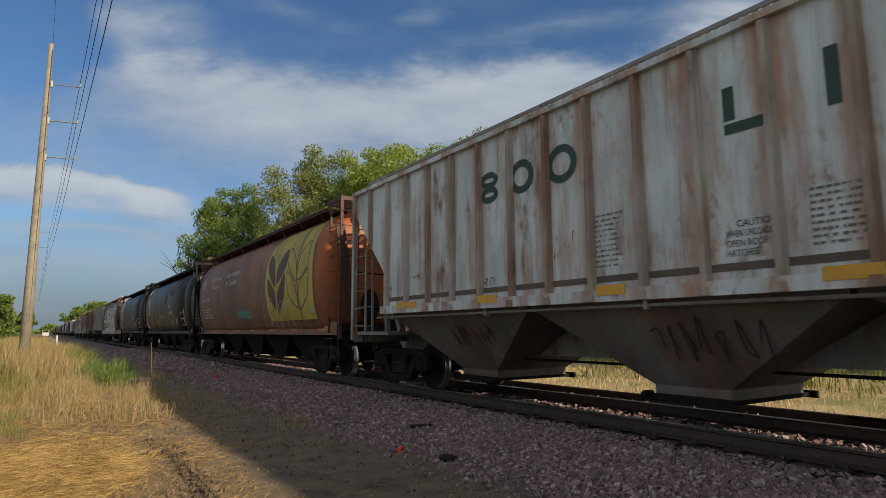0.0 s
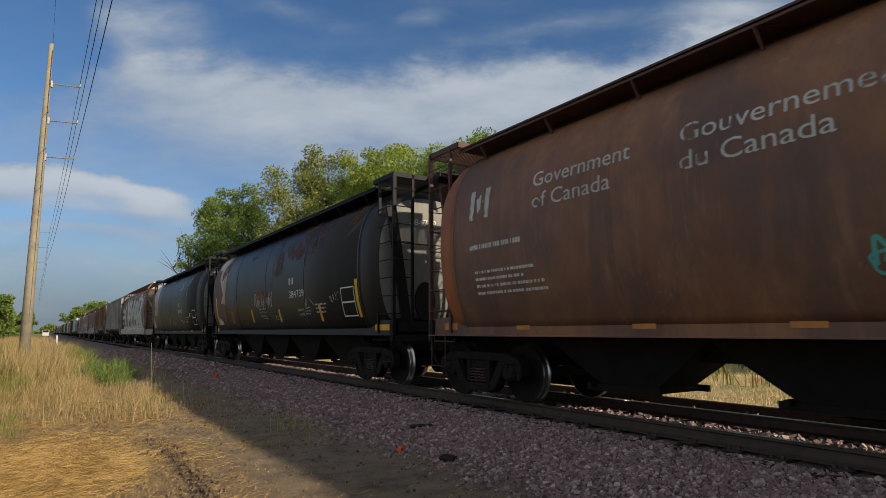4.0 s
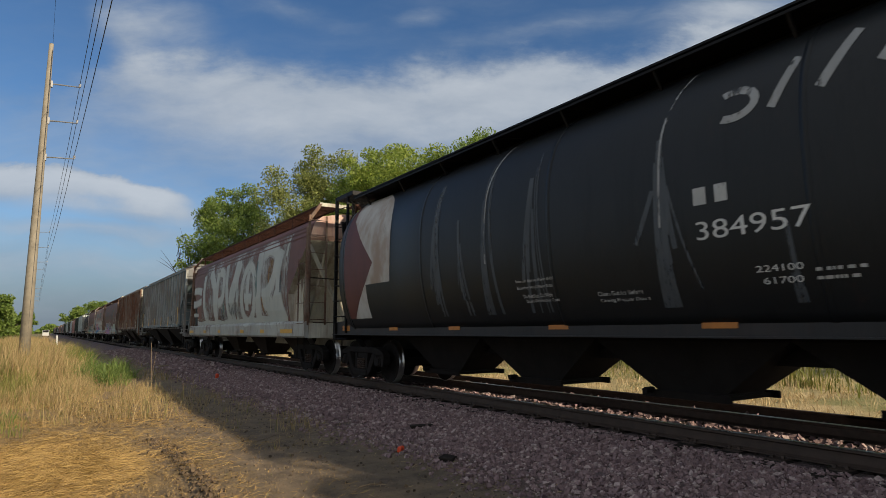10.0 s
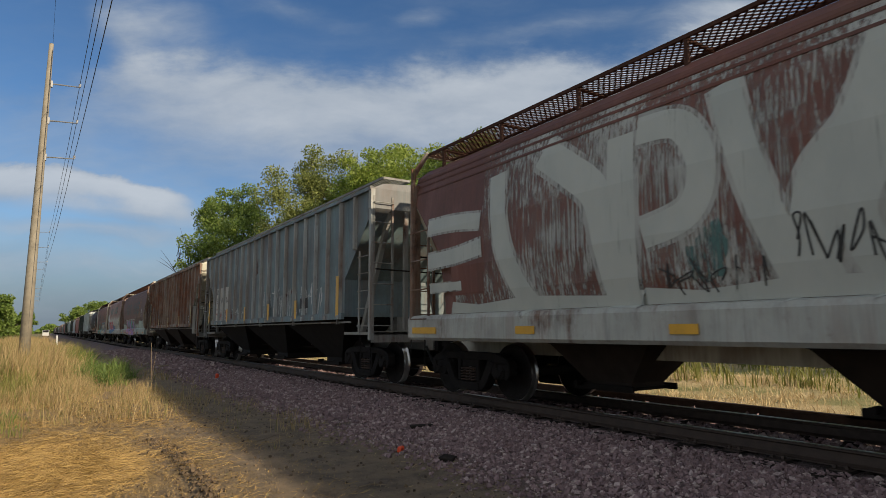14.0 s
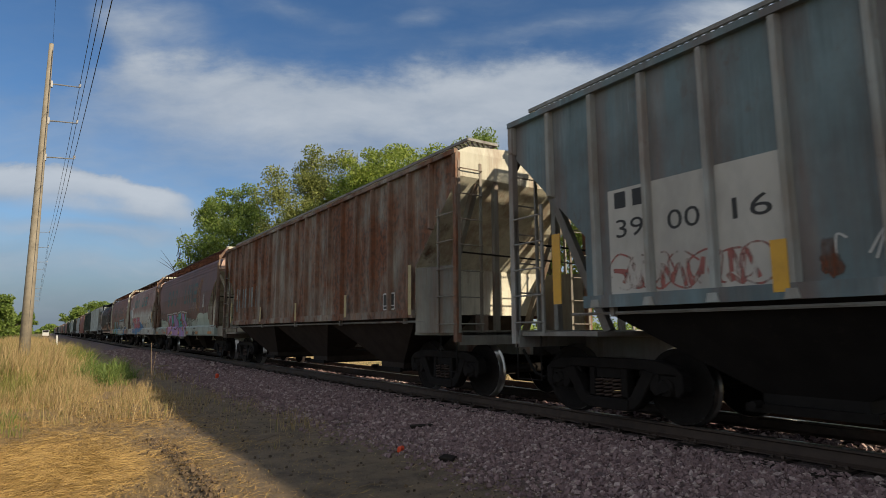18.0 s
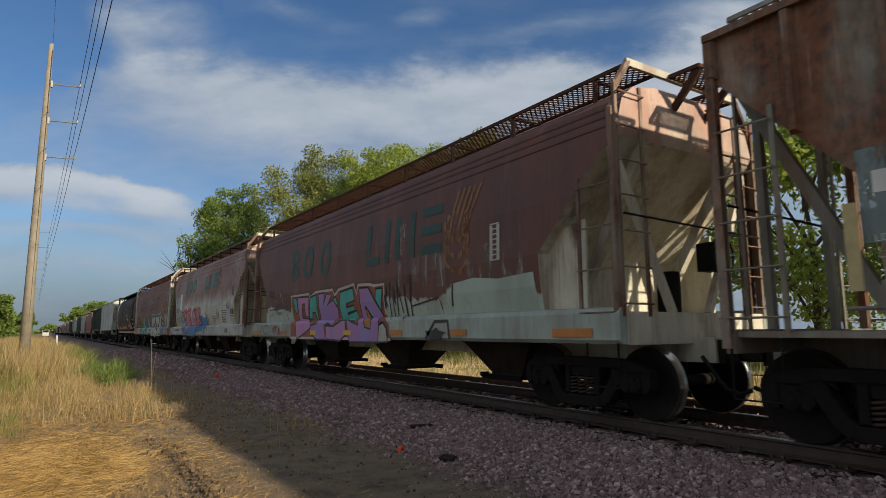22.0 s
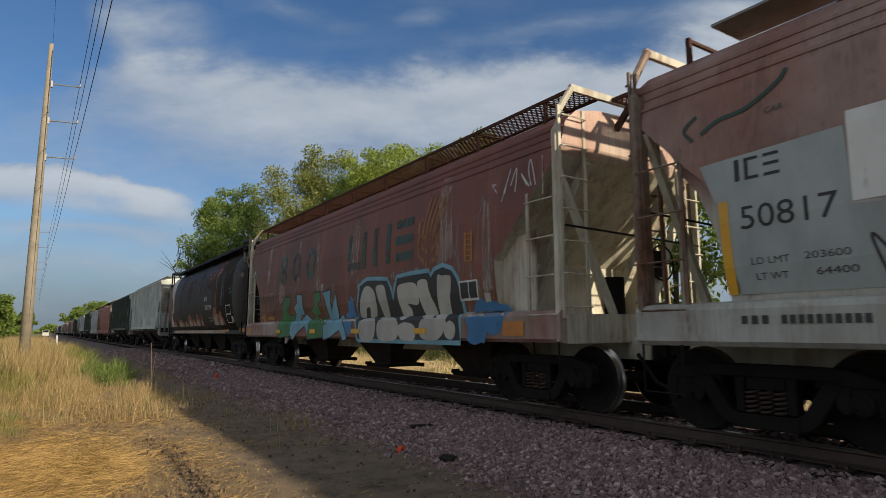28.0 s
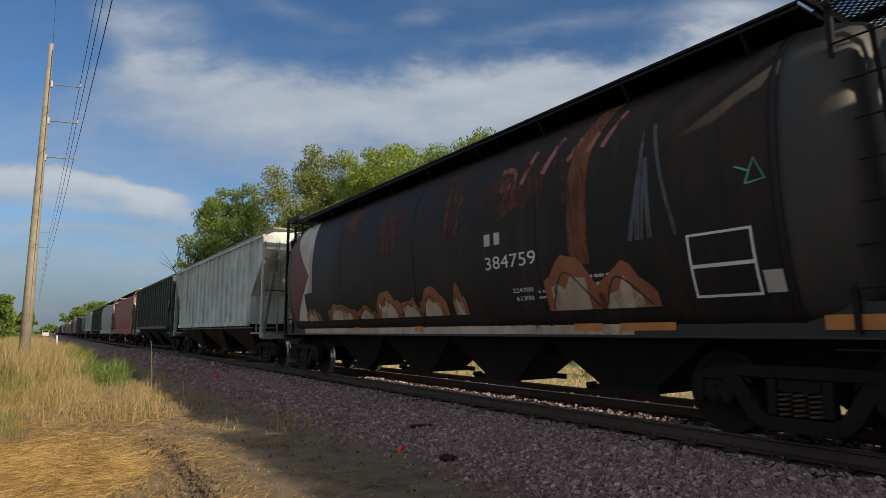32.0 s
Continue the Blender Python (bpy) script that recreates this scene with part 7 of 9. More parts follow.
mark(b, "wheat_stem", stroke(curve_pts([(-5.82, 1.46), (-5.76, 1.92), (-5.72, 2.43), (-5.70, 2.95), (-5.70, 3.22), (-5.76, 3.84), (-5.84, 4.05)], 6), 0.055), K_WHEAT_BROWN, cyl_side_x, 0.008, CYL_CUTS)
for leaf in ([(-4.98, 3.54), (-5.39, 3.33), (-5.62, 3.03), (-5.67, 2.55), (-5.19, 2.85), (-4.95, 3.07)], [(-4.90, 2.86), (-5.35, 2.62), (-5.62, 2.25), (-5.70, 1.80), (-5.19, 2.0), (-4.92, 2.34)],
             [(-6.55, 3.58), (-6.07, 3.39), (-5.82, 3.09), (-5.74, 2.59), (-6.30, 2.73), (-6.52, 2.93)], [(-6.52, 2.84), (-6.08, 2.62), (-5.82, 2.29), (-5.80, 1.76), (-6.37, 2.04), (-6.54, 2.31)]):
    mark(b, "wheat_leaf", closed_stroke(curve_pts(leaf, 6, True), 0.042), K_WHEAT_BROWN, cyl_side_x, 0.008, CYL_CUTS)
for y, (l1, l2) in ((4.85, ("Government", "of Canada")), (2.40, ("Gouvernement", "du Canada"))):
    words(b, "wordmark", l1, y, 3.22, 0.22, 1.75 if y > 3 else 2.25, K_WHITE_THIN, cyl_side_x, 0.005, CYL_CUTS, rise=0.0)
    words(b, "wordmark", l2, y, 2.90, 0.22, 1.45 if y > 3 else 1.60, K_WHITE_THIN, cyl_side_x, 0.005, CYL_CUTS)
mark(b, "small_lettering", bars(6.4, 5.0, 2.42, 2.62, 1, 8) + bars(6.3, 4.6, 1.7, 2.15, 4, 9), K_WHITE_THIN, cyl_side_x, 0.005, CYL_CUTS)
mark(b, "maple_mark", [rect(6.40, 6.28, 2.95, 3.45), rect(6.0, 5.88, 2.95, 3.45), jag(6.14, 3.2, 0.18, 0.28, 12)], K_WHITE_THIN, cyl_side_x, 0.005, CYL_CUTS)
mark(b, "teal_scrawl", scribble(24, 0.66, -1.1, 1.58, 1.92, 12, 0.04) + loops(52, 0.6, -0.9, 1.6, 1.9, 5, 0.03), K_TEAL, cyl_side_x, 0.006, CYL_CUTS)
mark(b, "white_scrawl", loops(25, -2.5, -5.5, 1.22, 2.15, 6, 0.016), K_WHITE_THIN, cyl_side_x, 0.010, CYL_CUTS)
mark(b, "sticker", [rect(-6.5, -6.78, 1.64, 1.8)], K_PALE_PATCH, cyl_side_x, 0.007, CYL_CUTS)
reflectors(c1, [(3.4, 3.05), (1.5, 1.15), (-0.3, -0.7), (-2.45, -2.9), (-4.5, -4.98), (-6.6, -7.5), (5.6, 5.3), (7.6, 7.2)], 1.15, 1.27, 1.162, M_ORANGE)


def round_car_end_marks(b, reach):
    """White band and maroon triangle at the far end of a black round car; reach: how far the white goes."""
    d = 5.4 - reach
    edge = curve_pts([(6.2 - d * 0.7, 4.28), (5.55 - d, 3.95), (5.25 - d, 3.44), (5.2 - d, 2.71), (5.25 - d, 2.15)], 5)
    mark(b, "white_end_band", [edge + [(5.80, 2.15), (5.80, 1.42), (6.88, 1.42), (6.88, 4.28)]], K_ENDWHITE, cyl_side_x, 0.004, CYL_CUTS, "peeling white paint")
    mark(b, "maroon_triangle", [[(6.6, 1.42), (6.88, 1.42), (6.88, 4.28), (6.6, 3.7), (5.43, 2.61), (5.8, 2.19)]], K_MAROON, cyl_side_x, 0.008, CYL_CUTS, "maroon triangle")


def placard_frame(b, y0=-5.88, y1=-6.62, z0=1.48, z1=2.17):
    e = 0.028
    zm = (z0 + z1) / 2
    mark(b, "inspection_frame", [rect(y0, y1, z1 - e, z1), rect(y0, y1, zm - e, zm + e * 0.4), rect(y0, y1, z0, z0 + e), rect(y0, y0 - e, z0 + e, z1 - e), rect(y1 + e, y1, z0 + e, z1 - e)], K_WHITE, cyl_side_x, 0.006, CYL_CUTS)


for b, num, l1, l2, kk in ((c2, "384739", "223600", "62400", K_WHITE), (c3, "384957", "224100", "61700", K_WHITE), (c10, "384759", "224700", "61300", K_WHITE)):
    round_car_end_marks(b, {c2: 5.25, c3: 4.85, c10: 5.4}[b])
    placard_frame(b)
    words(b, "car_number", num, -2.27, 2.09, 0.20, 1.18, kk, cyl_side_x, 0.006, CYL_CUTS)
    mark(b, "company_mark", [rect(-2.27, -2.42, 2.47, 2.66), rect(-2.52, -2.66, 2.47, 2.66)], K_WHITE_THIN, cyl_side_x, 0.005, CYL_CUTS)
    words(b, "load_lettering", l1, -2.85, 1.70, 0.065, 0.45, kk, cyl_side_x, 0.006, CYL_CUTS)
    words(b, "load_lettering", l2, -2.90, 1.58, 0.065, 0.38, kk, cyl_side_x, 0.006, CYL_CUTS)
    mark(b, "small_lettering", bars(-4.2, -5.1, 1.60, 1.90, 3, 11) + bars(-3.4, -3.9, 1.58, 1.74, 2, 12), K_WHITE_THIN, cyl_side_x, 0.005, CYL_CUTS)
    # slanted company script as plain strokes
    mark(b, "company_mark", ring(-2.75, 3.48, 0.28, 0.20, 0.09, 18)[3:15] + stroke([(-3.15, 3.32), (-3.38, 3.80)], 0.09) + stroke([(-3.6, 3.38), (-3.9, 3.88)], 0.10) + stroke([(-4.1, 3.45), (-4.3, 3.75)], 0.09) + stroke([(-4.45, 3.5), (-4.6, 3.75)], 0.08) + stroke([(-4.7, 3.5), (-4.98, 3.95)], 0.08),
         {c2: K_SMEAR, c3: K_GREY_MARK, c10: K_REDFADE}[b], cyl_side_x, 0.006, CYL_CUTS)
    if b is not c2:
        mark(b, "sticker", [rect(-6.66, -6.85, 1.5, 1.72)] if b is not c3 else [rect(-5.18, -5.42, 1.86, 2.06)], K_PALE_PATCH, cyl_side_x, 0.006, CYL_CUTS)
    for yy, hw in ((7.52, 0.5),):
        ob = words(b, "end_number", num, 0.0, 3.5, 0.14, 0.7, K_WHITE, lambda z: 0.0, 0.0)
        ob.matrix_basis = pose(-0.55, -7.66, 0.02, 0, 0, 90)
for k, (cy, cz, w, h) in enumerate(((5.35, 3.7, 0.8, 1.0), (5.9, 2.0, 1.3, 0.9), (5.35, 1.75, 0.6, 0.7), (6.3, 3.1, 0.5, 1.2))):
    mark(c2, "rust_stain", [blot(cy, cz, w, h, 161 + k)], K_ENDSTAIN, cyl_side_x, 0.0055, CYL_CUTS)
mark(c2, "rust_band", [curve_pts([(-2.6, 4.1), (-3.2, 3.9), (-3.6, 3.4), (-3.3, 2.9)], 6) + curve_pts([(-3.6, 2.9), (-4.2, 3.3), (-4.6, 3.9), (-4.7, 4.15)], 6)], K_SMEAR, cyl_side_x, 0.0045, CYL_CUTS)
mark(c2, "yellow_strip", [rect(6.55, 6.40, 1.45, 2.5)], M_YELLOW, cyl_side_x, 0.012, CYL_CUTS)
mark(c2, "orange_scrawl", scribble(26, 1.25, -0.7, 1.88, 2.4, 14, 0.02), K_BUBBLE, cyl_side_x, 0.006, CYL_CUTS)
mark(c2, "orange_scrawl", scribble(27, 1.0, -0.6, 2.1, 2.42, 6, 0.05), K_RUSTLIGHT, cyl_side_x, 0.008, CYL_CUTS)
mark(c2, "orange_scrawl", loops(28, 5.0, 3.0, 1.48, 2.2, 7, 0.022) + scribble(53, 5.0, 3.2, 1.5, 1.95, 9, 0.018), K_RUSTLIGHT, cyl_side_x, 0.008, CYL_CUTS)
mark(c2, "white_scrawl", scribble(29, -5.2, -5.75, 1.84, 2.1, 4, 0.012) + scribble(30, -3.5, -4.1, 1.75, 2.05, 2, 0.02), K_WHITE_THIN, cyl_side_x, 0.006, CYL_CUTS)
mark(c2, "rust_smear", [blot(-2.9, 3.55, 1.6, 0.9, 41), blot(-4.3, 3.75, 1.5, 0.7, 42), blot(-1.2, 3.3, 0.8, 1.2, 43), blot(1.5, 3.8, 0.8, 0.5, 44), blot(-6.3, 3.9, 0.5, 0.8, 45)], K_SMEAR, cyl_side_x, 0.004, CYL_CUTS)
for y, z0, z1 in ((-1.22, 1.42, 1.80), (-4.45, 1.40, 1.82), (1.62, 1.45, 1.88), (-6.76, 1.45, 2.32), (4.2, 1.45, 1.85), (6.75, 1.45, 2.3)):
    mark(c2, "yellow_strip", [rect(y + 0.07, y - 0.07, z0, z1)], M_YELLOW, cyl_side_x, 0.007, CYL_CUTS)
def run_bundle(car, y, w, top, foot, n, seed, mat):
    """A bundle of thin runs that start together and spread as they come down."""
    rg = random.Random(seed)
    for k in range(n):
        f = rg.gauss(0, 0.32)
        t = min(4.15, top + rg.uniform(-0.7, 0.25))
        z0 = foot if rg.random() < 0.5 else foot + rg.uniform(0.1, 0.9)
        p = [(y + f * w * 0.25 - 0.14 * max(0, t - 3.4), t), (y + f * w * 0.6, (t + z0) / 2), (y + f * w, z0)]
        mark(car, "pale_run", stroke(curve_pts(p, 6), rg.uniform(0.015, 0.075) * (0.5 + w)), mat, cyl_side_x, 0.0030 + 0.00025 * k, CYL_CUTS)


for i, (y, w, top, n) in enumerate(((-1.85, 0.60, 3.1, 12), (-4.45, 0.30, 3.6, 6), (1.45, 0.45, 3.7, 9), (0.3, 0.5, 3.5, 7), (2.9, 0.7, 3.6, 10), (2.2, 0.4, 2.8, 5), (-3.2, 0.4, 2.2, 4))):
    run_bundle(c3, y, w, top, 1.39, n, 200 + i, K_STREAK)
run_bundle(c2, -0.62, 0.40, 3.9, 1.39, 11, 210, K_STREAK)
run_bundle(c2, 2.3, 0.5, 3.4, 1.6, 5, 211, K_STREAK)
run_bundle(c10, -5.4, 0.5, 3.6, 2.2, 6, 212, K_STREAK)
for y, z0 in ((-1.85, 2.3), (-4.45, 1.42), (1.45, 2.2)):
    mark(c3, "pale_line", stroke(curve_pts([(y - 0.25, 4.15), (y - 0.05, 3.5), (y, 2.9), (y + 0.03, z0)], 6), 0.028), K_GREY_MARK, cyl_side_x, 0.006, CYL_CUTS)
for b in (c2, c3):
    for t, y, z, ln in (("Interior Epoxy Paint 8-81", 0.80, 1.83, 0.80), ("Exterior Vinyl Paint 8-81", 0.78, 1.73, 0.74), ("Do Not Run Car With", 0.68, 1.61, 0.60), ("Doors Or Hatches Open", 0.64, 1.53, 0.68), ("Clean Guides Before", -0.75, 1.57, 0.70), ("Closing Hopper Doors", -0.77, 1.48, 0.76)):
        words(b, "notice_line", t, y, z, 0.055, ln, K_WHITE_THIN, cyl_side_x, 0.007, CYL_CUTS)
reflectors(c3, [(5.2, 4.85), (2.95, 2.6), (0.36, -0.03), (-2.08, -2.5), (-4.5, -4.95), (7.6, 7.2)], 1.15, 1.27, 1.162, M_ORANGE)
reflectors(c3, [(-7.03, -7.47)], 1.15, 1.28, 1.162)
reflectors(c3, [(-7.49, -7.96)], 1.15, 1.28, 1.162, M_ORANGE)
reflectors(c2, [(-7.2, -7.9), (7.6, 7.1)], 1.15, 1.28, 1.162)
# rust and peeling paint on the last round car
rg = random.Random(64)
for i, (ya, yb, h) in enumerate(((5.9, 4.9, 0.30), (4.4, 2.6, 0.42), (2.7, 1.7, 0.30), (1.7, 0.6, 0.55), (0.7, -0.2, 0.36), (-0.1, -1.0, 0.52), (-1.2, -1.6, 0.5), (-3.55, -4.6, 0.72), (-4.5, -5.4, 0.55))):
    n = 8
    topline = [(ya + (yb - ya) * k / n, 1.42 + h * (0.35 + 0.65 * math.sin(math.pi * (0.15 + 0.8 * k / n)) ** 2) + rg.uniform(-0.07, 0.07)) for k in range(n + 1)]
    mark(c10, "peeled_patch", [[(ya, 1.41)] + topline + [(yb, 1.41)]], K_PEEL, cyl_side_x, 0.006, CYL_CUTS)
    low = [(y, 1.42 + (z - 1.42) * rg.uniform(0.35, 0.75)) for y, z in topline[1:-2]]
    mark(c10, "pale_patch", [[(low[0][0], 1.41)] + low + [(low[-1][0], 1.41)]], K_PEEL_PALE, cyl_side_x, 0.009, CYL_CUTS)
    mark(c10, "dark_scrawl", stroke(curve_pts([(ya - 0.1, 1.45), ((ya + yb) / 2 + 0.1, 1.42 + h * 0.7), (yb + 0.1, 1.44)], 5), 0.022), K_BLACK, cyl_side_x, 0.012, CYL_CUTS)
mark(c10, "rust_band", [curve_pts([(-4.45, 4.15), (-4.15, 3.3), (-4.1, 2.0)], 6) + curve_pts([(-4.45, 2.0), (-4.5, 3.3), (-4.8, 4.15)], 6)], K_RUNRUST, cyl_side_x, 0.005, CYL_CUTS)
mark(c10, "rust_smear", [blot(-3.2, 3.3, 1.8, 1.1, 51), blot(-1.2, 3.4, 0.9, 1.1, 52), blot(1.0, 3.2, 1.2, 1.0, 53), blot(3.0, 3.6, 1.4, 0.8, 54)], K_SMEAR, cyl_side_x, 0.004, CYL_CUTS)
mark(c10, "green_scrawl", stroke([(-6.60, 2.6), (-6.70, 2.85), (-6.80, 2.62), (-6.60, 2.6)], 0.02) + stroke([(-6.50, 2.8), (-6.65, 2.72)], 0.02), K_TEAL, cyl_side_x, 0.006, CYL_CUTS)
mark(c10, "sill_patch", [rect(6.4, -4.9, 1.08, 1.34)], K_PEEL_PALE, lambda z: 1.162, 0.004)
mark(c10, "pale_scrawl", scribble(33, -1.0, -3.2, 1.1, 1.33, 8, 0.02), K_BUBBLE, lambda z: 1.162, 0.008)
reflectors(c10, [(-3.9, -4.4), (-4.7, -5.5), (-7.1, -8.02), (0.4, 0.1), (3.2, 2.9)], 1.13, 1.27, 1.168, M_ORANGE)

# maroon car under pale wash
S4 = flow_side(LV4)
wash = [([(6.82, 2.98), (6.0, 2.96), (5.25, 2.88)], 0.26), ([(6.79, 2.36), (6.0, 2.38), (5.22, 2.46)], 0.26), ([(6.77, 1.88), (5.8, 1.88)], 0.14),
        ([(4.85, 3.55), (4.75, 2.6), (4.45, 1.9), (4.1, 1.45)], 0.36), ([(3.85, 3.65), (3.3, 3.25), (2.86, 2.86), (2.68, 2.2), (2.52, 1.45)], 0.46), ([(2.46, 3.5), (2.45, 2.4), (2.49, 1.40)], 0.40),
        ([(2.21, 3.48), (1.65, 3.40), (1.38, 2.90), (1.55, 2.40), (2.16, 2.22)], 0.34), ([(1.12, 3.70), (0.98, 3.1), (0.80, 2.45), (0.45, 1.45)], 0.34), ([(-0.42, 3.72), (-0.14, 2.95), (0.24, 2.50), (0.34, 1.95), (0.30, 1.45)], 0.38),
        ([(-0.82, 3.62), (-0.38, 2.84), (-0.02, 2.15), (-0.25, 1.45)], 0.32), ([(-0.60, 3.0), (-0.64, 2.2), (-0.68, 1.42)], 0.22),
        ([(-2.0, 3.42), (-1.52, 3.15), (-1.24, 2.45), (-1.42, 1.75), (-1.95, 1.44), (-2.55, 1.70), (-2.82, 2.35), (-2.62, 3.05), (-2.0, 3.42)], 0.30), ([(-2.0, 3.2), (-1.94, 2.4), (-1.90, 1.85)], 0.30), ([(-1.58, 2.30), (-2.48, 2.22)], 0.30),
        ([(-3.20, 3.75), (-3.15, 2.8), (-3.25, 1.45)], 0.50), ([(-3.5, 3.62), (-4.2, 3.72), (-4.85, 3.45), (-4.75, 2.8), (-4.2, 2.35), (-3.6, 2.25)], 0.42), ([(-3.9, 2.2), (-4.5, 1.85), (-5.0, 1.45)], 0.62), ([(-4.8, 2.2), (-5.2, 1.9), (-5.5, 1.45)], 0.5),
        ([(-5.3, 3.55), (-5.15, 2.9), (-5.35, 2.0), (-5.7, 1.45)], 0.40), ([(-5.85, 3.9), (-5.75, 3.3)], 0.12)]
for i, (p, w) in enumerate(wash):
    q = curve_pts(p, 8)
    mark(B4, "pale_wash", stroke(q, w * 1.30), K_WASH_EDGE, S4, 0.0036 + 0.00012 * i, FLOW_CUTS)
    mark(B4, "pale_wash", stroke(q, w), K_WASH_FULL, S4, 0.0070 + 0.00012 * i, FLOW_CUTS)
for y0, y1 in ((6.2, 2.2), (2.3, -1.4), (-1.3, -5.9)):
    mark(B4, "pale_wash", [[(y0, 1.425), (y0 - 0.1, 1.62), (y0 - 0.8, 1.55), ((y0 + y1) / 2, 1.63), (y1 + 0.6, 1.56), (y1, 1.60), (y1, 1.425)]], K_WASH_FULL, S4, 0.0062, FLOW_CUTS)
mark(B4, "pale_wash", [rect(6.0, -6.0, 1.42, 1.72)], K_WASH, S4, 0.0042, FLOW_CUTS, "streaky pale grey wash")
mark(B4, "pale_wash", [rect(5.2, -6.0, 1.72, 3.95)], K_WASH, S4, 0.0032, FLOW_CUTS, "streaky pale grey wash")
mark(B4, "orange_scrawl", [blot(-4.35, 3.0, 0.5, 0.7, 61)] + stroke(curve_pts([(-3.6, 2.2), (-3.8, 1.8), (-4.2, 1.7)], 6), 0.12), K_ORANGESTREAK, S4, 0.012, FLOW_CUTS)
mark(B4, "teal_trace", [blot(-2.9, 2.9, 0.35, 1.1, 62), blot(1.4, 1.9, 0.5, 0.6, 63), blot(-0.6, 2.5, 0.3, 0.4, 64)], flaky("teal_trace_paint", (0.08, 0.17, 0.16), 0.36, 0.035, 22.0, seed=40, soft=0.12), S4, 0.013, FLOW_CUTS)
mark(B4, "dark_scrawl", scribble(34, 0.6, -0.8, 1.6, 2.2, 8, 0.02) + scribble(35, 2.0, 0.8, 1.5, 1.9, 6, 0.016), K_BLACK_THIN, S4, 0.014, FLOW_CUTS)
mark(B4, "decal_strip", [rect(-5.32, -5.46, 2.28 + k * 0.065, 2.325 + k * 0.065) for k in range(8)], K_BLACK, S4, 0.014, FLOW_CUTS)
reflectors(c4, [(1.85, 1.5), (-1.37, -1.78), (-3.68, -4.05), (-5.6, -6.6), (4.4, 4.0), (7.3, 6.5)], 1.09, 1.20, 1.64)

# blue-grey ribbed car
b = B5
mark(b, "pale_patch", [rect(6.05, 3.97, 1.56, 2.84)], K_PALE_PATCH, RIB_SIDE, 0.003)
for t, y in (("39", 5.94), ("00", 5.22), ("16", 4.46)):
    words(b, "car_number", t, y, 2.24, 0.22, 0.40, K_BLACK, RIB_SIDE, 0.006)
mark(b, "company_mark", [rect(5.95, 5.78, 2.60, 2.80), rect(5.68, 5.54, 2.60, 2.80)], K_BLACK, RIB_SIDE, 0.006)
mark(b, "red_scrawl", loops(36, 6.0, 4.1, 1.6, 2.05, 7, 0.022) + scribble(56, 6.0, 4.2, 1.6, 1.95, 9, 0.05), K_REDFADE, RIB_SIDE, 0.006)
mark(b, "white_scrawl", scribble(37, -0.3, -1.8, 1.5, 2.4, 6, 0.03) + scribble(38, -1.85, -3.4, 1.5, 2.45, 7, 0.03) + scribble(39, 3.8, 1.9, 1.6, 2.0, 6, 0.02), K_WHITE_THIN, RIB_SIDE, 0.006)
mark(b, "white_scrawl", scribble(40, -3.5, -5.2, 1.5, 2.4, 9, 0.028), K_WHITE, RIB_SIDE, 0.006)
mark(b, "rust_spots", [blot(-1.55, 2.05, 0.14, 0.16, 71), blot(-2.3, 2.2, 0.3, 0.2, 72), blot(-2.9, 2.25, 0.1, 0.14, 73), blot(3.6, 1.75, 0.2, 0.3, 74), blot(0.5, 3.2, 0.15, 0.5, 75)], K_RUSTMARK, RIB_SIDE, 0.007)
mark(b, "black_plate", [rect(-3.56, -4.15, 1.74, 2.02)], K_BLACK, RIB_SIDE, 0.008)
for y in (6.9, 4.0, 1.6, -1.0, -3.4, -6.2):
    z1 = 2.42 if abs(y) > 6 else 1.97
    bm = bmesh.new()
    box(bm, -1.634, -1.627, y - 0.075, y + 0.075, 1.48, z1)
    part("reflector", fix(bm), M_YELLOW, c5, "amber reflector strip")

# heavily rusted car
b = B6
for t, y in (("39", 5.74), ("03", 5.0), ("15", 4.24)):
    mark(b, "blue_patch", [rect(y + 0.1, y - 0.48, 1.95, 2.62)], K_BLUE_PATCH, RIB_SIDE, 0.003)
    words(b, "car_number", t, y, 2.25, 0.20, 0.36, K_WHITE, RIB_SIDE, 0.006)
mark(b, "blue_patch", [rect(6.55, 6.0, 1.85, 2.66)], K_BLUE_PATCH, RIB_SIDE, 0.003)
mark(b, "company_mark", [rect(6.44, 6.28, 2.27, 2.46), rect(6.2, 6.07, 2.27, 2.46)], K_WHITE, RIB_SIDE, 0.006)
words(b, "load_lettering", "LD LMT", 6.46, 1.86, 0.06, 0.34, K_WHITE_THIN, RIB_SIDE)
words(b, "load_lettering", "LT WT", 6.44, 1.72, 0.06, 0.28, K_WHITE_THIN, RIB_SIDE)
mark(b, "small_lettering", bars(5.77, 5.4, 1.66, 1.9, 2, 15) + bars(5.0, 4.6, 1.68, 1.76, 1, 16), K_WHITE_THIN, RIB_SIDE)
mark(b, "placard", [rect(-5.17, -5.62, 1.58, 1.87)], K_BLACK, RIB_SIDE, 0.006)
mark(b, "placard_frame", [rect(-5.15, -5.64, 1.555, 1.58), rect(-5.15, -5.64, 1.87, 1.895), rect(-5.15, -5.175, 1.58, 1.87), rect(-5.615, -5.64, 1.58, 1.87), rect(-5.38, -5.40, 1.62, 1.87), rect(-5.17, -5.62, 1.63, 1.65)], K_WHITE, RIB_SIDE, 0.009)
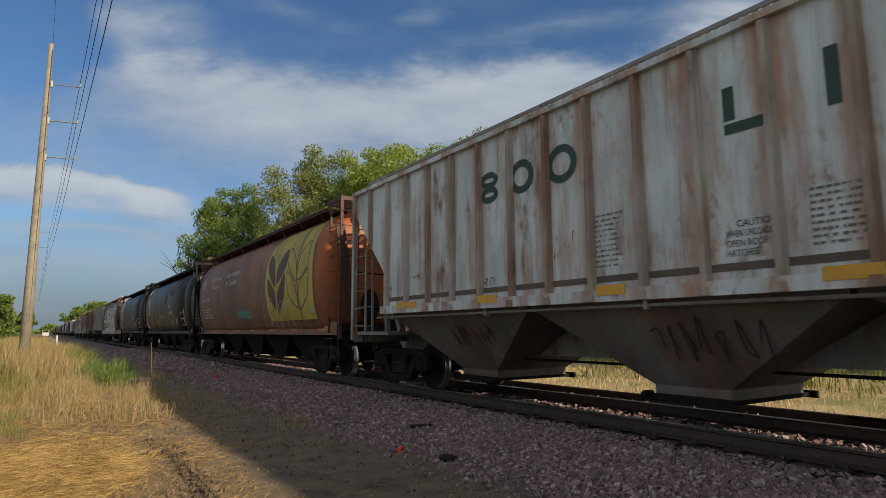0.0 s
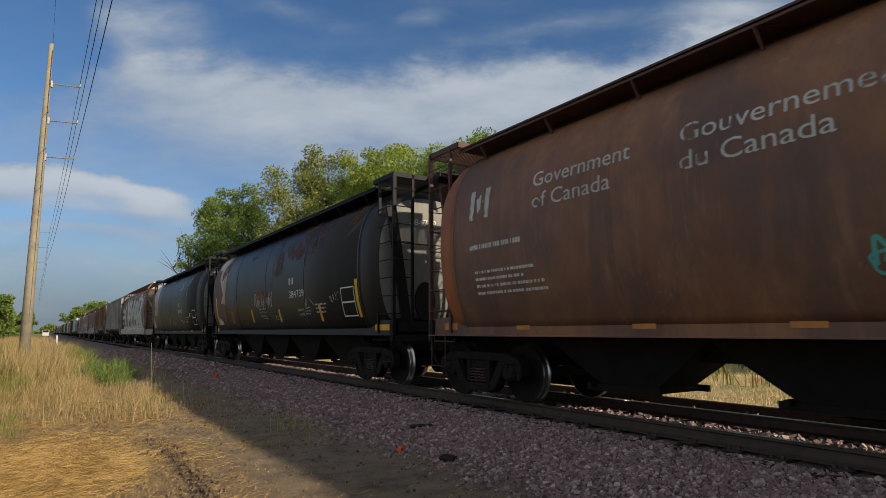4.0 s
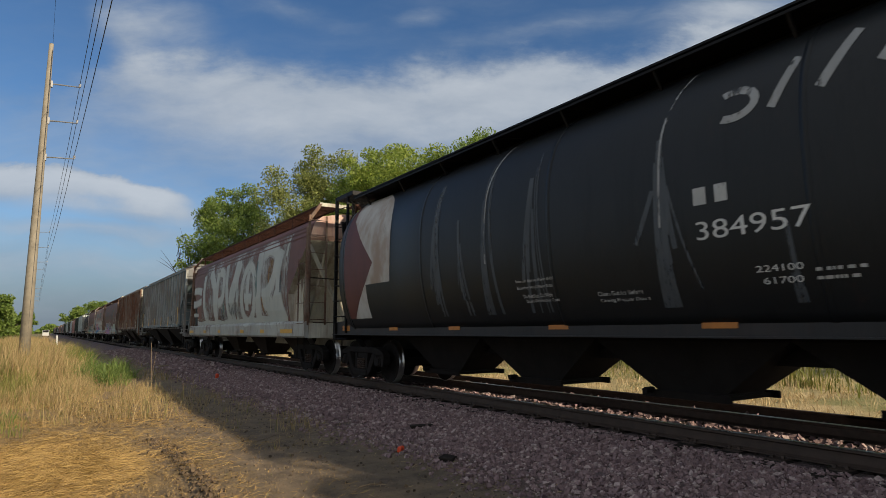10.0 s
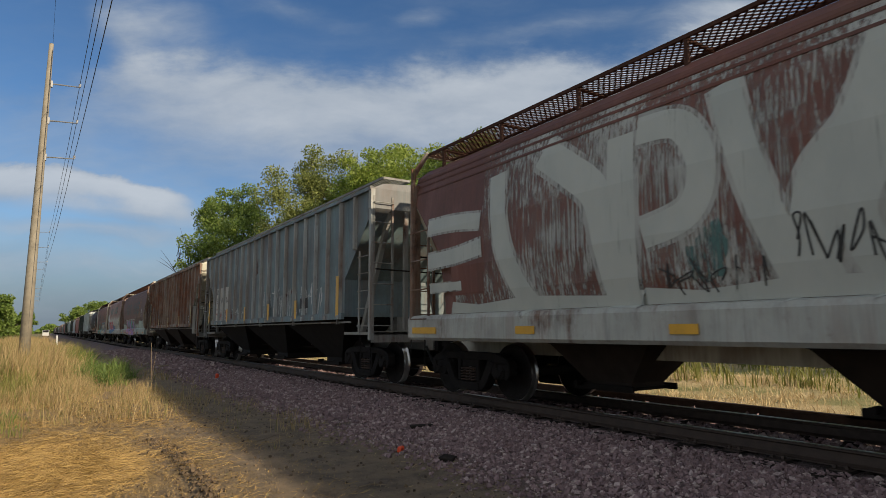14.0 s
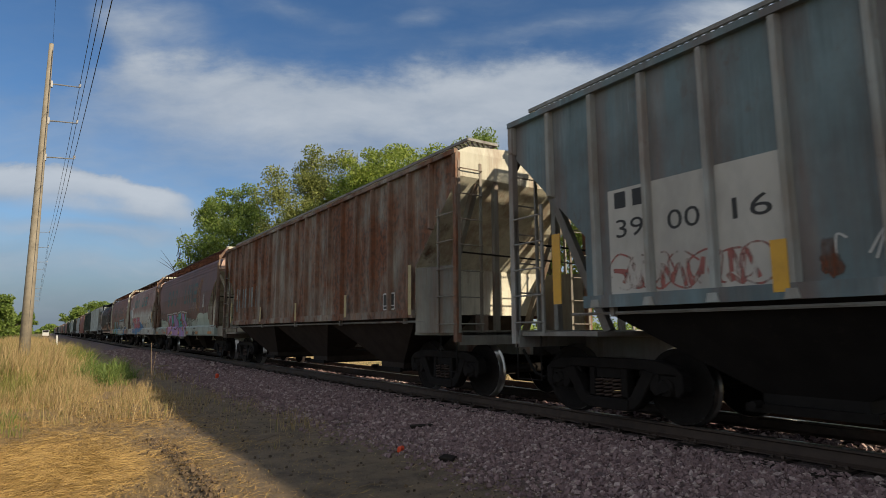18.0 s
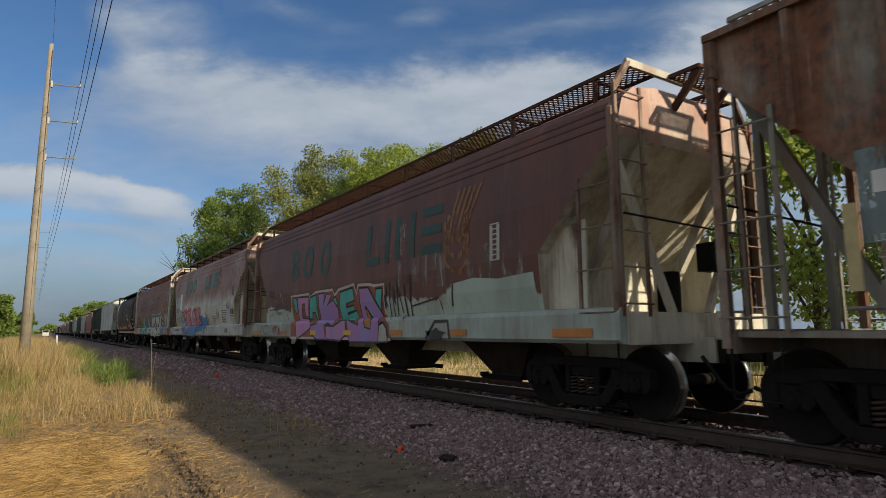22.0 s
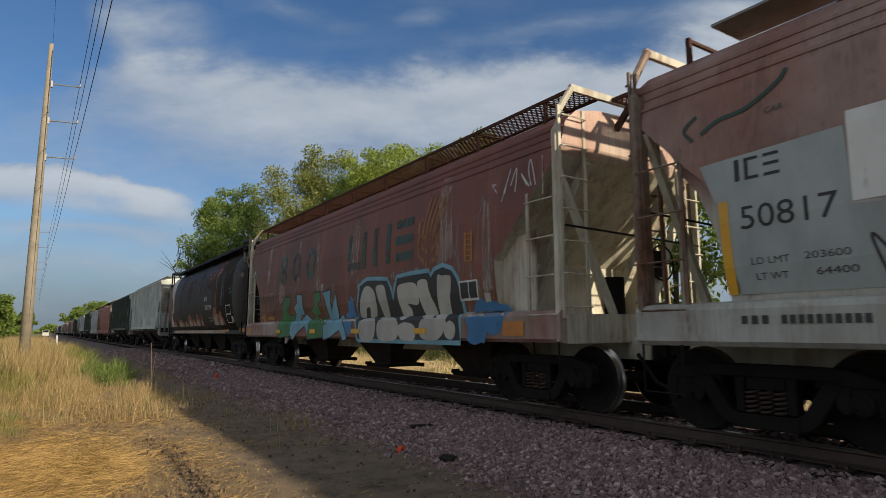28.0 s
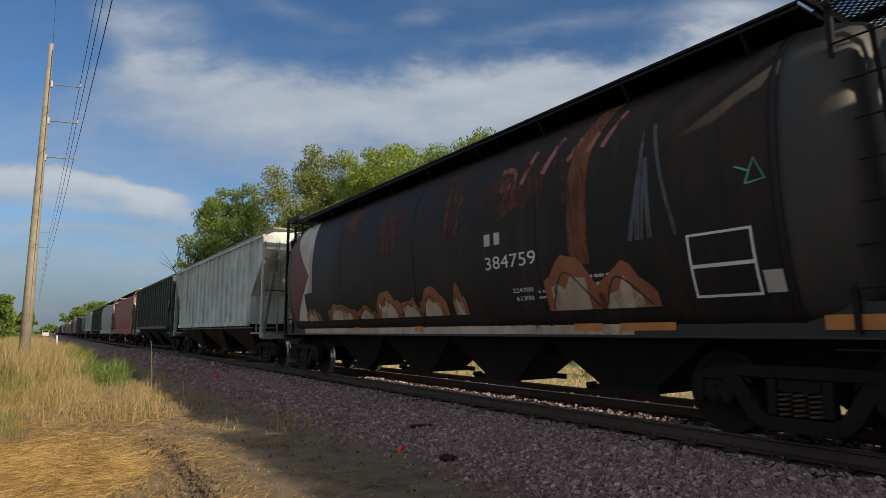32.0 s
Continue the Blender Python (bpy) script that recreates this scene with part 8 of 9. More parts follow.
for y, z0, z1 in ((-6.34, 1.43, 2.37), (-3.45, 1.45, 1.95), (-0.2, 1.42, 1.9), (3.0, 1.45, 1.9), (6.6, 1.45, 2.2)):
    bm = bmesh.new()
    box(bm, -1.634, -1.627, y - 0.055, y + 0.055, z0, z1)
    part("reflector", fix(bm), M_FADED, c6, "faded amber reflector strip")


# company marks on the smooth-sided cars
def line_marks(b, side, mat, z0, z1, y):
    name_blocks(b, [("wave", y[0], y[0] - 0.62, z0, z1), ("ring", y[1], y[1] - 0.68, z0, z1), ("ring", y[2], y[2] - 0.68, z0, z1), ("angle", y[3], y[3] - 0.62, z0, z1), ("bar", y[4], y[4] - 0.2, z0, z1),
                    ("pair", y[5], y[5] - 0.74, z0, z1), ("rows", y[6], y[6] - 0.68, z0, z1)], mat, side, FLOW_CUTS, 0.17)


def wheat_mark(b, side, y, z0, z1, mat):
    """Tall stylised ear of wheat in orange strokes."""
    h = z1 - z0
    st = []
    for k in range(5):
        st += stroke(curve_pts([(y - 0.05 - k * 0.11, z0 + h * 0.45), (y - 0.12 - k * 0.14, z0 + h * 0.75), (y - 0.28 - k * 0.15, z1)], 5), 0.055)
    for k in range(3):
        zz = z0 + h * (0.08 + 0.17 * k)
        st += stroke(curve_pts([(y - 0.22, zz), (y + 0.10, zz + h * 0.16), (y - 0.02, zz + h * 0.32)], 5), 0.075)
        st += stroke(curve_pts([(y - 0.30, zz), (y - 0.58, zz + h * 0.16), (y - 0.46, zz + h * 0.32)], 5), 0.075)
    mark(b, "wheat_mark", st, mat, side, 0.006, FLOW_CUTS, "orange painted wheat ear")


def letter(b, side, mat, p, i, edge_mat, w):
    """One sprayed angular shape with its dark edge."""
    mark(b, "spray_outline", closed_stroke(p, w), edge_mat, side, 0.0060 + 0.0008 * i, FLOW_CUTS)
    mark(b, "spray_shape", [p], mat, side, 0.0064 + 0.0008 * i, FLOW_CUTS, "bold spray-painted angular shape")


# maroon and mint car
S7 = flow_side(LV7)
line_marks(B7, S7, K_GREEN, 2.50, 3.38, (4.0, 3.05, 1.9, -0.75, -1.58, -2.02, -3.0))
wheat_mark(B7, S7, -3.9, 1.95, 3.52, K_WHEATMARK)
halo = [(3.85, 0.97), (3.95, 2.1), (2.6, 2.1), (2.55, 2.0), (2.1, 2.12), (1.05, 2.12), (0.95, 1.98), (0.7, 2.1), (-0.15, 2.17), (-0.25, 1.95), (-0.35, 2.14), (-0.9, 2.12), (-1.1, 2.08), (-1.55, 2.08), (-1.5, 1.5), (-1.85, 1.3), (-1.9, 0.97)]
mark(B7, "spray_halo", closed_stroke(halo, 0.06), K_BUBBLE, S7, 0.0046, FLOW_CUTS)
mark(B7, "spray_halo", [halo], flaky("orange_red_spray_paint", (0.26, 0.075, 0.035), 0.93, seed=43), S7, 0.0042, FLOW_CUTS, "orange-red spray-painted edge")
letter(B7, S7, K_TEAL, [(3.77, 2.02), (3.54, 2.03), (3.48, 1.65), (3.61, 1.63)], 0, K_BLACK, 0.09)
letter(B7, S7, K_PINKLILAC, [(3.41, 2.03), (2.62, 2.01), (2.75, 1.53), (2.94, 1.53), (2.91, 1.87), (3.13, 1.87), (3.23, 1.48), (2.75, 1.44), (2.38, 1.36), (2.4, 1.24), (2.72, 1.12), (3.33, 0.96), (3.44, 1.33)], 1, K_BLACK, 0.09)
letter(B7, S7, K_TEAL, [(2.5, 1.99), (2.09, 2.04), (2.09, 1.42), (2.1, 1.38), (2.24, 1.63), (2.44, 1.63), (2.5, 1.47), (2.67, 1.47)], 2, K_BLACK, 0.09)
letter(B7, S7, K_PURPLE, [(1.94, 2.05), (1.58, 2.06), (1.67, 1.75), (1.4, 2.03), (1.14, 1.99), (1.48, 1.74), (1.03, 1.87), (0.81, 1.64), (0.85, 1.41), (0.88, 1.24), (1.22, 1.35), (1.49, 1.29), (1.36, 0.96), (1.92, 0.96), (2.38, 1.12), (2.34, 1.26), (1.91, 1.32)], 3, K_BLACK, 0.09)
letter(B7, S7, K_PINKLILAC, [(1.34, 1.25), (0.88, 1.24), (0.26, 1.41), (0.19, 1.08), (0.51, 0.94), (1.3, 0.97)], 4, K_BLACK, 0.09)
letter(B7, S7, K_TEAL, [(0.61, 2.02), (-0.07, 2.08), (-0.12, 1.83), (0.32, 1.77), (0.35, 1.65), (-0.07, 1.69), (-0.09, 1.61), (0.31, 1.56), (0.33, 1.49), (-0.18, 1.57), (-0.28, 1.37), (0.34, 1.41), (0.62, 1.4), (0.67, 1.67)], 5, K_BLACK, 0.09)
letter(B7, S7, K_TEAL, [(1.03, 1.89), (0.9, 1.93), (0.78, 1.78), (0.83, 1.75)], 6, K_BLACK, 0.09)
letter(B7, S7, K_PURPLE, [(-0.41, 2.05), (-0.83, 2.04), (-1.39, 1.44), (-1.38, 0.93), (-0.01, 0.92), (0.13, 1.38), (-0.46, 1.25)], 7, K_BLACK, 0.09)
letter(B7, S7, K_ORANGE, [(-0.64, 1.65), (-0.88, 1.41), (-1.05, 1.37), (-1.02, 1.2), (-0.78, 1.24)], 8, K_BLACK, 0.09)
letter(B7, S7, K_TEAL, [(-1.2, 1.99), (-1.46, 1.99), (-1.34, 1.57), (-1.16, 1.8)], 9, K_BLACK, 0.09)
letter(B7, S7, K_BUBBLE, [(-1.44, 1.24), (-1.58, 1.29), (-1.72, 1.18), (-1.78, 0.94), (-1.4, 0.93)], 10, K_BLACK, 0.09)
mark(B7, "dark_scrawl", scribble(41, -1.55, -2.7, 1.35, 2.2, 8, 0.03), K_BLACK, S7, 0.008, FLOW_CUTS)
p = [(-3.9, 1.9), (-3.95, 1.6), (-3.85, 1.45), (-3.3, 1.75), (-2.7, 1.72)]
mark(B7, "dark_scrawl", stroke([(-4.0, 1.92), (-3.92, 1.55)], 0.05) + stroke([(-2.6, 1.6), (-3.55, 1.72), (-3.6, 1.5)], 0.03) + stroke([(-3.2, 1.0), (-3.5, 1.3), (-3.9, 1.3), (-3.95, 1.0)], 0.06) + [jag(-3.5, 1.08, 0.6, 0.2, 91)], K_BLACK_THIN, S7, 0.008, FLOW_CUTS)
mark(B7, "mint_patch", [[(-3.9, 1.42), (-3.95, 1.92), (-4.6, 1.98), (-5.2, 1.92), (-6.0, 1.96), (-6.05, 1.42)]], K_MINT, S7, 0.004, FLOW_CUTS)
mark(B7, "black_frame_line", stroke([(5.95, 1.78), (4.5, 1.80), (4.3, 1.45)], 0.03), K_BLACK, S7, 0.007, FLOW_CUTS)
words(B7, "load_lettering", "208000", 5.3, 1.86, 0.075, 0.5, K_BLACK, S7, 0.006, FLOW_CUTS)
words(B7, "load_lettering", "63000", 5.25, 1.62, 0.085, 0.42, K_BLACK, S7, 0.008, FLOW_CUTS)
words(B7, "load_lettering", "LT WT", 5.9, 1.58, 0.085, 0.36, K_BLACK, S7, 0.008, FLOW_CUTS)
mark(B7, "company_mark", ring(5.72, 2.24, 0.10, 0.11, 0.03, 16) + ring(5.47, 2.24, 0.10, 0.11, 0.03, 16) + [rect(5.98, 5.84, 2.13, 2.17), rect(5.98, 5.84, 2.22, 2.26), rect(5.98, 5.84, 2.31, 2.35)], K_BLACK, S7, 0.006, FLOW_CUTS)
mark(B7, "dark_scrawl", ring(6.0, 1.19, 0.30, 0.14, 0.02, 18), K_BLACK, S7, 0.008)
mark(B7, "red_scrawl", scribble(42, 5.5, 4.6, 1.05, 1.32, 4, 0.03), K_RED, S7, 0.008)
mark(B7, "rust_notice", [rect(-5.05, -5.12, 2.2, 2.75), rect(-5.22, -5.29, 2.2, 2.75)] + [rect(-5.05, -5.29, 2.2 + 0.08 * k, 2.22 + 0.08 * k) for k in range(8)], K_PALE_PATCH, S7, 0.006, FLOW_CUTS)
reflectors(c7, [(2.35, 1.98), (0.3, -0.08)], 1.05, 1.16, 1.64)
reflectors(c7, [(-1.93, -2.36), (-4.0, -4.44), (4.6, 4.2), (-6.4, -7.1), (7.3, 6.6)], 1.05, 1.16, 1.64, M_ORANGE)

K_SCRAPE = flaky("pale_scraped_paint", (0.30, 0.26, 0.23), 0.20, 0.12, 9.0, seed=57, soft=0.14)
mark(B7, "pale_scrape", [rect(5.8, 3.9, 1.75, 2.25), rect(-2.0, -5.8, 1.9, 2.5), rect(-1.2, -2.4, 2.6, 3.2)], K_SCRAPE, S7, 0.0038, FLOW_CUTS)
# chalky pink car
S8 = flow_side(LV8)
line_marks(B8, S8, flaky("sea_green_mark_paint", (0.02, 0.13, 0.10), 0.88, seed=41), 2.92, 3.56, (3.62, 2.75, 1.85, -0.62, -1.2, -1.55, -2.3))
mark(B8, "grey_patch", [[(6.12, 2.84), (4.74, 2.90), (4.72, 2.20), (4.28, 2.16), (3.95, 1.62), (3.95, 1.48), (5.80, 1.48), (5.92, 2.3)]], K_PATCH, S8, 0.004, FLOW_CUTS, "flat grey patch of fresh paint")
mark(B8, "pale_patch", [rect(4.72, 4.26, 2.22, 3.02)], K_WHITE, S8, 0.0045, FLOW_CUTS)
words(B8, "car_number", "50817", 5.71, 2.11, 0.23, 0.88, K_BLACK, S8, 0.008, FLOW_CUTS)
mark(B8, "company_mark", [rect(5.74, 5.69, 2.60, 2.82), rect(5.64, 5.50, 2.60, 2.63), rect(5.64, 5.60, 2.63, 2.79), rect(5.64, 5.50, 2.79, 2.82), rect(5.45, 5.30, 2.60, 2.63), rect(5.45, 5.30, 2.70, 2.73), rect(5.45, 5.30, 2.79, 2.82)], K_BLACK, S8, 0.008, FLOW_CUTS)
words(B8, "load_lettering", "LD LMT", 5.65, 1.76, 0.065, 0.36, K_BLACK, S8, 0.008, FLOW_CUTS)
words(B8, "load_lettering", "203600", 5.16, 1.77, 0.065, 0.38, K_BLACK, S8, 0.008, FLOW_CUTS)
words(B8, "load_lettering", "LT WT", 5.62, 1.61, 0.065, 0.30, K_BLACK, S8, 0.008, FLOW_CUTS)
words(B8, "load_lettering", "64400", 5.08, 1.62, 0.065, 0.34, K_BLACK, S8, 0.008, FLOW_CUTS)
words(B8, "car_lettering", "CAR", 5.42, 3.22, 0.06, 0.18, K_GREEN, S8, 0.008, FLOW_CUTS)
mark(B8, "company_mark", stroke(curve_pts([(6.2, 3.15), (6.3, 3.3), (6.15, 3.42)], 5), 0.04) + stroke(curve_pts([(6.1, 3.2), (5.9, 3.3), (5.6, 3.34), (5.3, 3.5), (5.2, 3.62)], 6), 0.045), K_GREEN, S8, 0.008, FLOW_CUTS)
mark(B8, "company_mark", [rect(5.76 - k * 0.1, 5.70 - k * 0.1, 1.19, 1.27) for k in range(3)] + [rect(5.38 - k * 0.075, 5.33 - k * 0.075, 1.19, 1.27) for k in range(10)], K_BLACK_THIN, S8, 0.008)
blue = [(3.96, 1.98), (3.82, 1.69), (3.60, 1.41), (3.75, 1.08), (3.39, 1.04), (3.05, 1.00), (2.77, 1.04), (2.55, 1.05), (2.54, 1.25), (2.82, 1.26), (3.02, 1.42), (3.42, 1.48), (3.63, 1.81)]
mark(B8, "blue_cloud", [blue, blot(1.2, 1.25, 2.6, 0.6, 96), blot(-0.4, 1.5, 1.6, 0.8, 97)], K_BLUE, S8, 0.005, FLOW_CUTS, "bright blue spray-painted cloud")
for k, (y, z) in enumerate([(3.51, 1.30), (3.39, 1.26), (3.30, 1.19), (3.33, 1.13), (2.83, 1.07), (2.68, 1.11), (3.02, 1.20)]):
    mark(B8, "dark_dot", [blot(y, z, 0.13, 0.11, 98 + k)], K_BLACK, S8, 0.0056, FLOW_CUTS)
first = [(4.27, 2.09), (3.67, 2.11), (3.61, 2.33), (3.57, 2.15), (3.28, 2.18), (3.43, 2.04), (3.72, 1.90), (3.57, 1.75), (3.36, 1.80), (3.40, 1.66), (3.61, 1.43), (3.80, 1.04), (3.67, 1.35), (3.52, 1.67), (3.80, 1.93)]
second = [(3.38, 2.00), (3.16, 2.19), (2.96, 2.22), (2.94, 2.10), (3.16, 2.01), (3.27, 1.88), (3.12, 1.83), (3.20, 1.64), (3.10, 1.54), (2.93, 1.57), (3.01, 1.46), (3.59, 1.43), (3.40, 1.66), (3.35, 1.82), (3.21, 1.96), (3.31, 2.03)]
third = [(2.93, 2.06), (2.45, 2.21), (2.48, 1.89), (2.64, 1.97), (2.71, 1.76), (2.61, 1.67), (2.50, 1.74), (2.52, 1.44), (2.70, 1.39), (2.86, 1.54), (3.10, 1.58), (3.15, 1.68), (2.92, 1.74), (2.99, 1.79), (3.11, 1.86)]
# the row goes on with the same angular shapes
row = [first, second, third] + [[(y - d, z) for y, z in q] for q, d in ((second, 0.95), (first, 1.35), (third, 1.30), (second, 2.25), (third, 2.45), (first, 3.2))]
for i, p in enumerate(row):
    mark(B8, "spray_shape", [p], K_SALMON if i % 2 == 0 else K_PINKLILAC, S8, 0.0070 + i * 0.0012, FLOW_CUTS, "salmon red spray-painted angular shape")
    mark(B8, "spray_outline", closed_stroke(p, 0.055), K_RED, S8, 0.0076 + i * 0.0012, FLOW_CUTS)
mark(B8, "dark_scrawl", scribble(43, 4.6, 3.9, 1.55, 2.0, 3, 0.025), K_BLACK, S8, 0.007, FLOW_CUTS)
mark(B8, "dark_scrawl", scribble(44, -2.9, -3.4, 1.6, 2.1, 3, 0.022) + scribble(45, -1.0, -1.6, 1.1, 2.0, 2, 0.03) + stroke(curve_pts([(-1.5, 3.4), (-1.45, 2.9), (-1.52, 2.4)], 5), 0.035), K_BLACK_THIN, S8, 0.007, FLOW_CUTS)
mark(B8, "small_lettering", bars(-3.75, -4.7, 1.5, 2.0, 6, 18) + bars(-2.3, -2.95, 1.55, 1.8, 3, 19), K_BLACK_THIN, S8, 0.006, FLOW_CUTS)
mark(B8, "rust_bloom", [blot(-4.2, 2.25, 1.7, 0.7, 121), blot(-4.9, 2.6, 0.8, 1.0, 122), blot(-3.2, 3.2, 0.7, 1.2, 123), blot(-5.3, 3.4, 0.6, 1.2, 124)], K_SPECKLE, S8, 0.004, FLOW_CUTS)
mark(B8, "placard", [rect(-5.05, -5.65, 1.48, 2.08)], K_PATCH, S8, 0.005, FLOW_CUTS)
mark(B8, "placard", [rect(-5.16, -5.60, 1.72, 1.98)], K_BLACK, S8, 0.008, FLOW_CUTS)
mark(B8, "placard_frame", [rect(-5.36, -5.385, 1.76, 1.97), rect(-5.16, -5.6, 1.755, 1.775)], K_WHITE, S8, 0.011, FLOW_CUTS)
mark(B8, "dark_decal", [rect(-5.36, -5.66, 2.46, 2.82)], K_BROWNBAND, S8, 0.006, FLOW_CUTS)
for y, z0, z1 in ((5.88, 1.48, 2.42), (-5.68, 1.46, 2.42), (-3.24, 1.46, 1.95), (-1.38, 1.46, 1.92)):
    mark(B8, "yellow_strip", [rect(y + 0.05, y - 0.05, z0, z1)], M_YELLOW, S8, 0.009, FLOW_CUTS)
bm = bmesh.new()
box(bm, -1.655, -1.632, -5.0, -4.62, 1.10, 1.26)
part("jack_pad", fix(bm), M_GREYFRAME, c8)

# red-brown car with bubble shapes
S9 = flow_side(LV9)
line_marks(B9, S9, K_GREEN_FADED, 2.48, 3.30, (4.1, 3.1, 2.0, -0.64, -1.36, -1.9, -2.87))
wheat_mark(B9, S9, -3.85, 2.2, 3.55, K_WHEATMARK)
mark(B9, "pale_scrape", [rect(6.0, -6.0, 1.42, 2.3), rect(-4.9, -6.0, 2.3, 3.3)], K_SCRAPE, S9, 0.0036, FLOW_CUTS)
mark(B9, "orange_scrape", [rect(3.3, -6.0, 1.62, 1.78)], K_ORANGESTREAK, S9, 0.0042, FLOW_CUTS)
K_PALERUN = flaky("thin_pale_run", (0.34, 0.24, 0.20), 0.30, 0.02, 26.0, seed=62, soft=0.2)
for k, (y, w, z0, z1) in enumerate(((5.2, 0.30, 2.5, 3.9), (3.9, 0.5, 1.9, 3.7), (4.55, 0.12, 2.2, 3.95), (1.2, 0.4, 1.8, 3.5), (-1.0, 0.5, 2.3, 3.8), (-4.6, 0.6, 2.2, 3.9), (-5.8, 0.3, 1.6, 3.2), (2.6, 0.2, 2.2, 3.8))):
    mark(B9, "pale_run", [[(y + w / 2, z0), (y + w * 0.3, z1), (y - w * 0.25, z1 - 0.1), (y - w / 2, z0 + 0.2)]], K_PALERUN, S9, 0.0040, FLOW_CUTS)
for ya, yb, za, zb in ((5.84, 5.59, 1.43, 1.67), (5.32, 4.73, 1.48, 1.59), (3.3, 2.2, 1.50, 1.58), (6.05, 5.8, 1.52, 1.60)):
    mark(B9, "orange_patch", [rect(ya, yb, za, zb)], K_ORANGE, S9, 0.0050, FLOW_CUTS)
mark(B9, "pale_band", [rect(6.1, -6.2, 1.36, 1.44)], flaky("rubbed_pale_edge", (0.42, 0.36, 0.31), 0.55, 0.6, 5.0, seed=63, soft=0.15), S9, 0.0045, FLOW_CUTS)
mark(B9, "teal_scrawl", scribble(57, 6.75, 6.2, 2.75, 3.1, 5, 0.03), K_BLUE_PATCH, S9, 0.006, FLOW_CUTS)
words(B9, "load_lettering", "LD LMT 200700", 6.38, 1.66, 0.06, 0.92, K_FAINT, S9, 0.008, FLOW_CUTS)
words(B9, "load_lettering", "LT WT 62300", 6.36, 1.52, 0.06, 0.90, K_FAINT, S9, 0.008, FLOW_CUTS)
mark(B9, "company_mark", ring(6.34, 2.10, 0.085, 0.11, 0.04, 16) + ring(6.09, 2.10, 0.10, 0.11, 0.04, 16) + ring(5.85, 2.10, 0.10, 0.11, 0.04, 16), K_GREEN_FADED, S9, 0.006, FLOW_CUTS)
words(B9, "car_number", "74450", 5.62, 2.00, 0.21, 0.98, K_BLACK, S9, 0.006, FLOW_CUTS)
halo = [(-1.25, 0.98), (-1.1, 1.64), (-1.28, 2.1), (-1.64, 2.2), (-2.03, 2.18), (-2.53, 2.14), (-2.65, 1.95), (-2.74, 1.72), (-2.83, 1.94), (-2.95, 2.15), (-3.46, 2.17), (-4.1, 2.17), (-4.17, 2.08), (-4.3, 2.18), (-4.56, 2.23), (-4.82, 2.15), (-4.95, 2.0), (-5.02, 1.8), (-5.05, 1.3), (-5.1, 0.98)]
mark(B9, "spray_halo", closed_stroke(halo, 0.16), K_SKY, S9, 0.005, FLOW_CUTS, "light blue spray-painted halo")
mark(B9, "spray_outline", [halo], K_BLACK, S9, 0.008, FLOW_CUTS)
mark(B9, "spray_shape", [curve_pts([(-1.18, 1.49), (-1.32, 1.9), (-1.59, 2.09), (-1.88, 2.01), (-2.0, 1.79), (-1.97, 1.46), (-1.68, 1.43), (-1.7, 1.62), (-1.53, 1.61), (-1.44, 1.42)], 4, True)], K_BUBBLE, S9, 0.0110, FLOW_CUTS, "off-white spray-painted bubble shape")
mark(B9, "spray_shape", [curve_pts([(-1.32, 1.33), (-2.04, 1.39), (-1.98, 0.96), (-1.42, 0.96)], 4, True)], K_BUBBLE, S9, 0.0114, FLOW_CUTS, "off-white spray-painted bubble shape")
mark(B9, "spray_shape", [curve_pts([(-2.04, 2.04), (-2.32, 2.07), (-2.45, 1.93), (-2.52, 1.41), (-2.32, 1.38), (-2.1, 1.82)], 4, True)], K_BUBBLE, S9, 0.0118, FLOW_CUTS, "off-white spray-painted bubble shape")
mark(B9, "spray_shape", [curve_pts([(-2.23, 1.35), (-2.96, 1.37), (-2.98, 0.99), (-2.25, 0.97)], 4, True)], K_BUBBLE, S9, 0.0122, FLOW_CUTS, "off-white spray-painted bubble shape")
mark(B9, "spray_shape", [curve_pts([(-2.92, 1.93), (-3.2, 2.04), (-3.65, 1.99), (-3.68, 1.63), (-3.3, 1.65), (-3.4, 1.55), (-3.39, 1.4), (-3.09, 1.38)], 4, True)], K_BUBBLE, S9, 0.0126, FLOW_CUTS, "off-white spray-painted bubble shape")
mark(B9, "spray_shape", [curve_pts([(-3.01, 1.2), (-3.27, 1.3), (-3.65, 1.23), (-3.64, 0.98), (-3.16, 0.98)], 4, True)], K_BUBBLE, S9, 0.0130, FLOW_CUTS, "off-white spray-painted bubble shape")
mark(B9, "spray_shape", [curve_pts([(-3.71, 2.03), (-4.02, 2.05), (-4.08, 1.85), (-4.3, 1.39), (-3.94, 1.37), (-3.73, 1.72)], 4, True)], K_BUBBLE, S9, 0.0134, FLOW_CUTS, "off-white spray-painted bubble shape")
mark(B9, "spray_shape", [curve_pts([(-3.9, 1.34), (-4.69, 1.31), (-4.44, 0.99), (-3.89, 1.02)], 4, True)], K_BUBBLE, S9, 0.0138, FLOW_CUTS, "off-white spray-painted bubble shape")
mark(B9, "spray_shape", [curve_pts([(-4.38, 2.06), (-4.54, 2.08), (-4.8, 2.04), (-4.72, 1.66), (-4.69, 1.32), (-4.36, 1.39)], 4, True)], K_BUBBLE, S9, 0.0142, FLOW_CUTS, "off-white spray-painted bubble shape")
mark(B9, "spray_shape", [curve_pts([(-4.64, 1.19), (-4.8, 1.31), (-4.97, 1.21), (-4.94, 1.05), (-4.82, 0.99), (-4.67, 1.05)], 4, True)], K_BUBBLE, S9, 0.0146, FLOW_CUTS, "off-white spray-painted bubble shape")
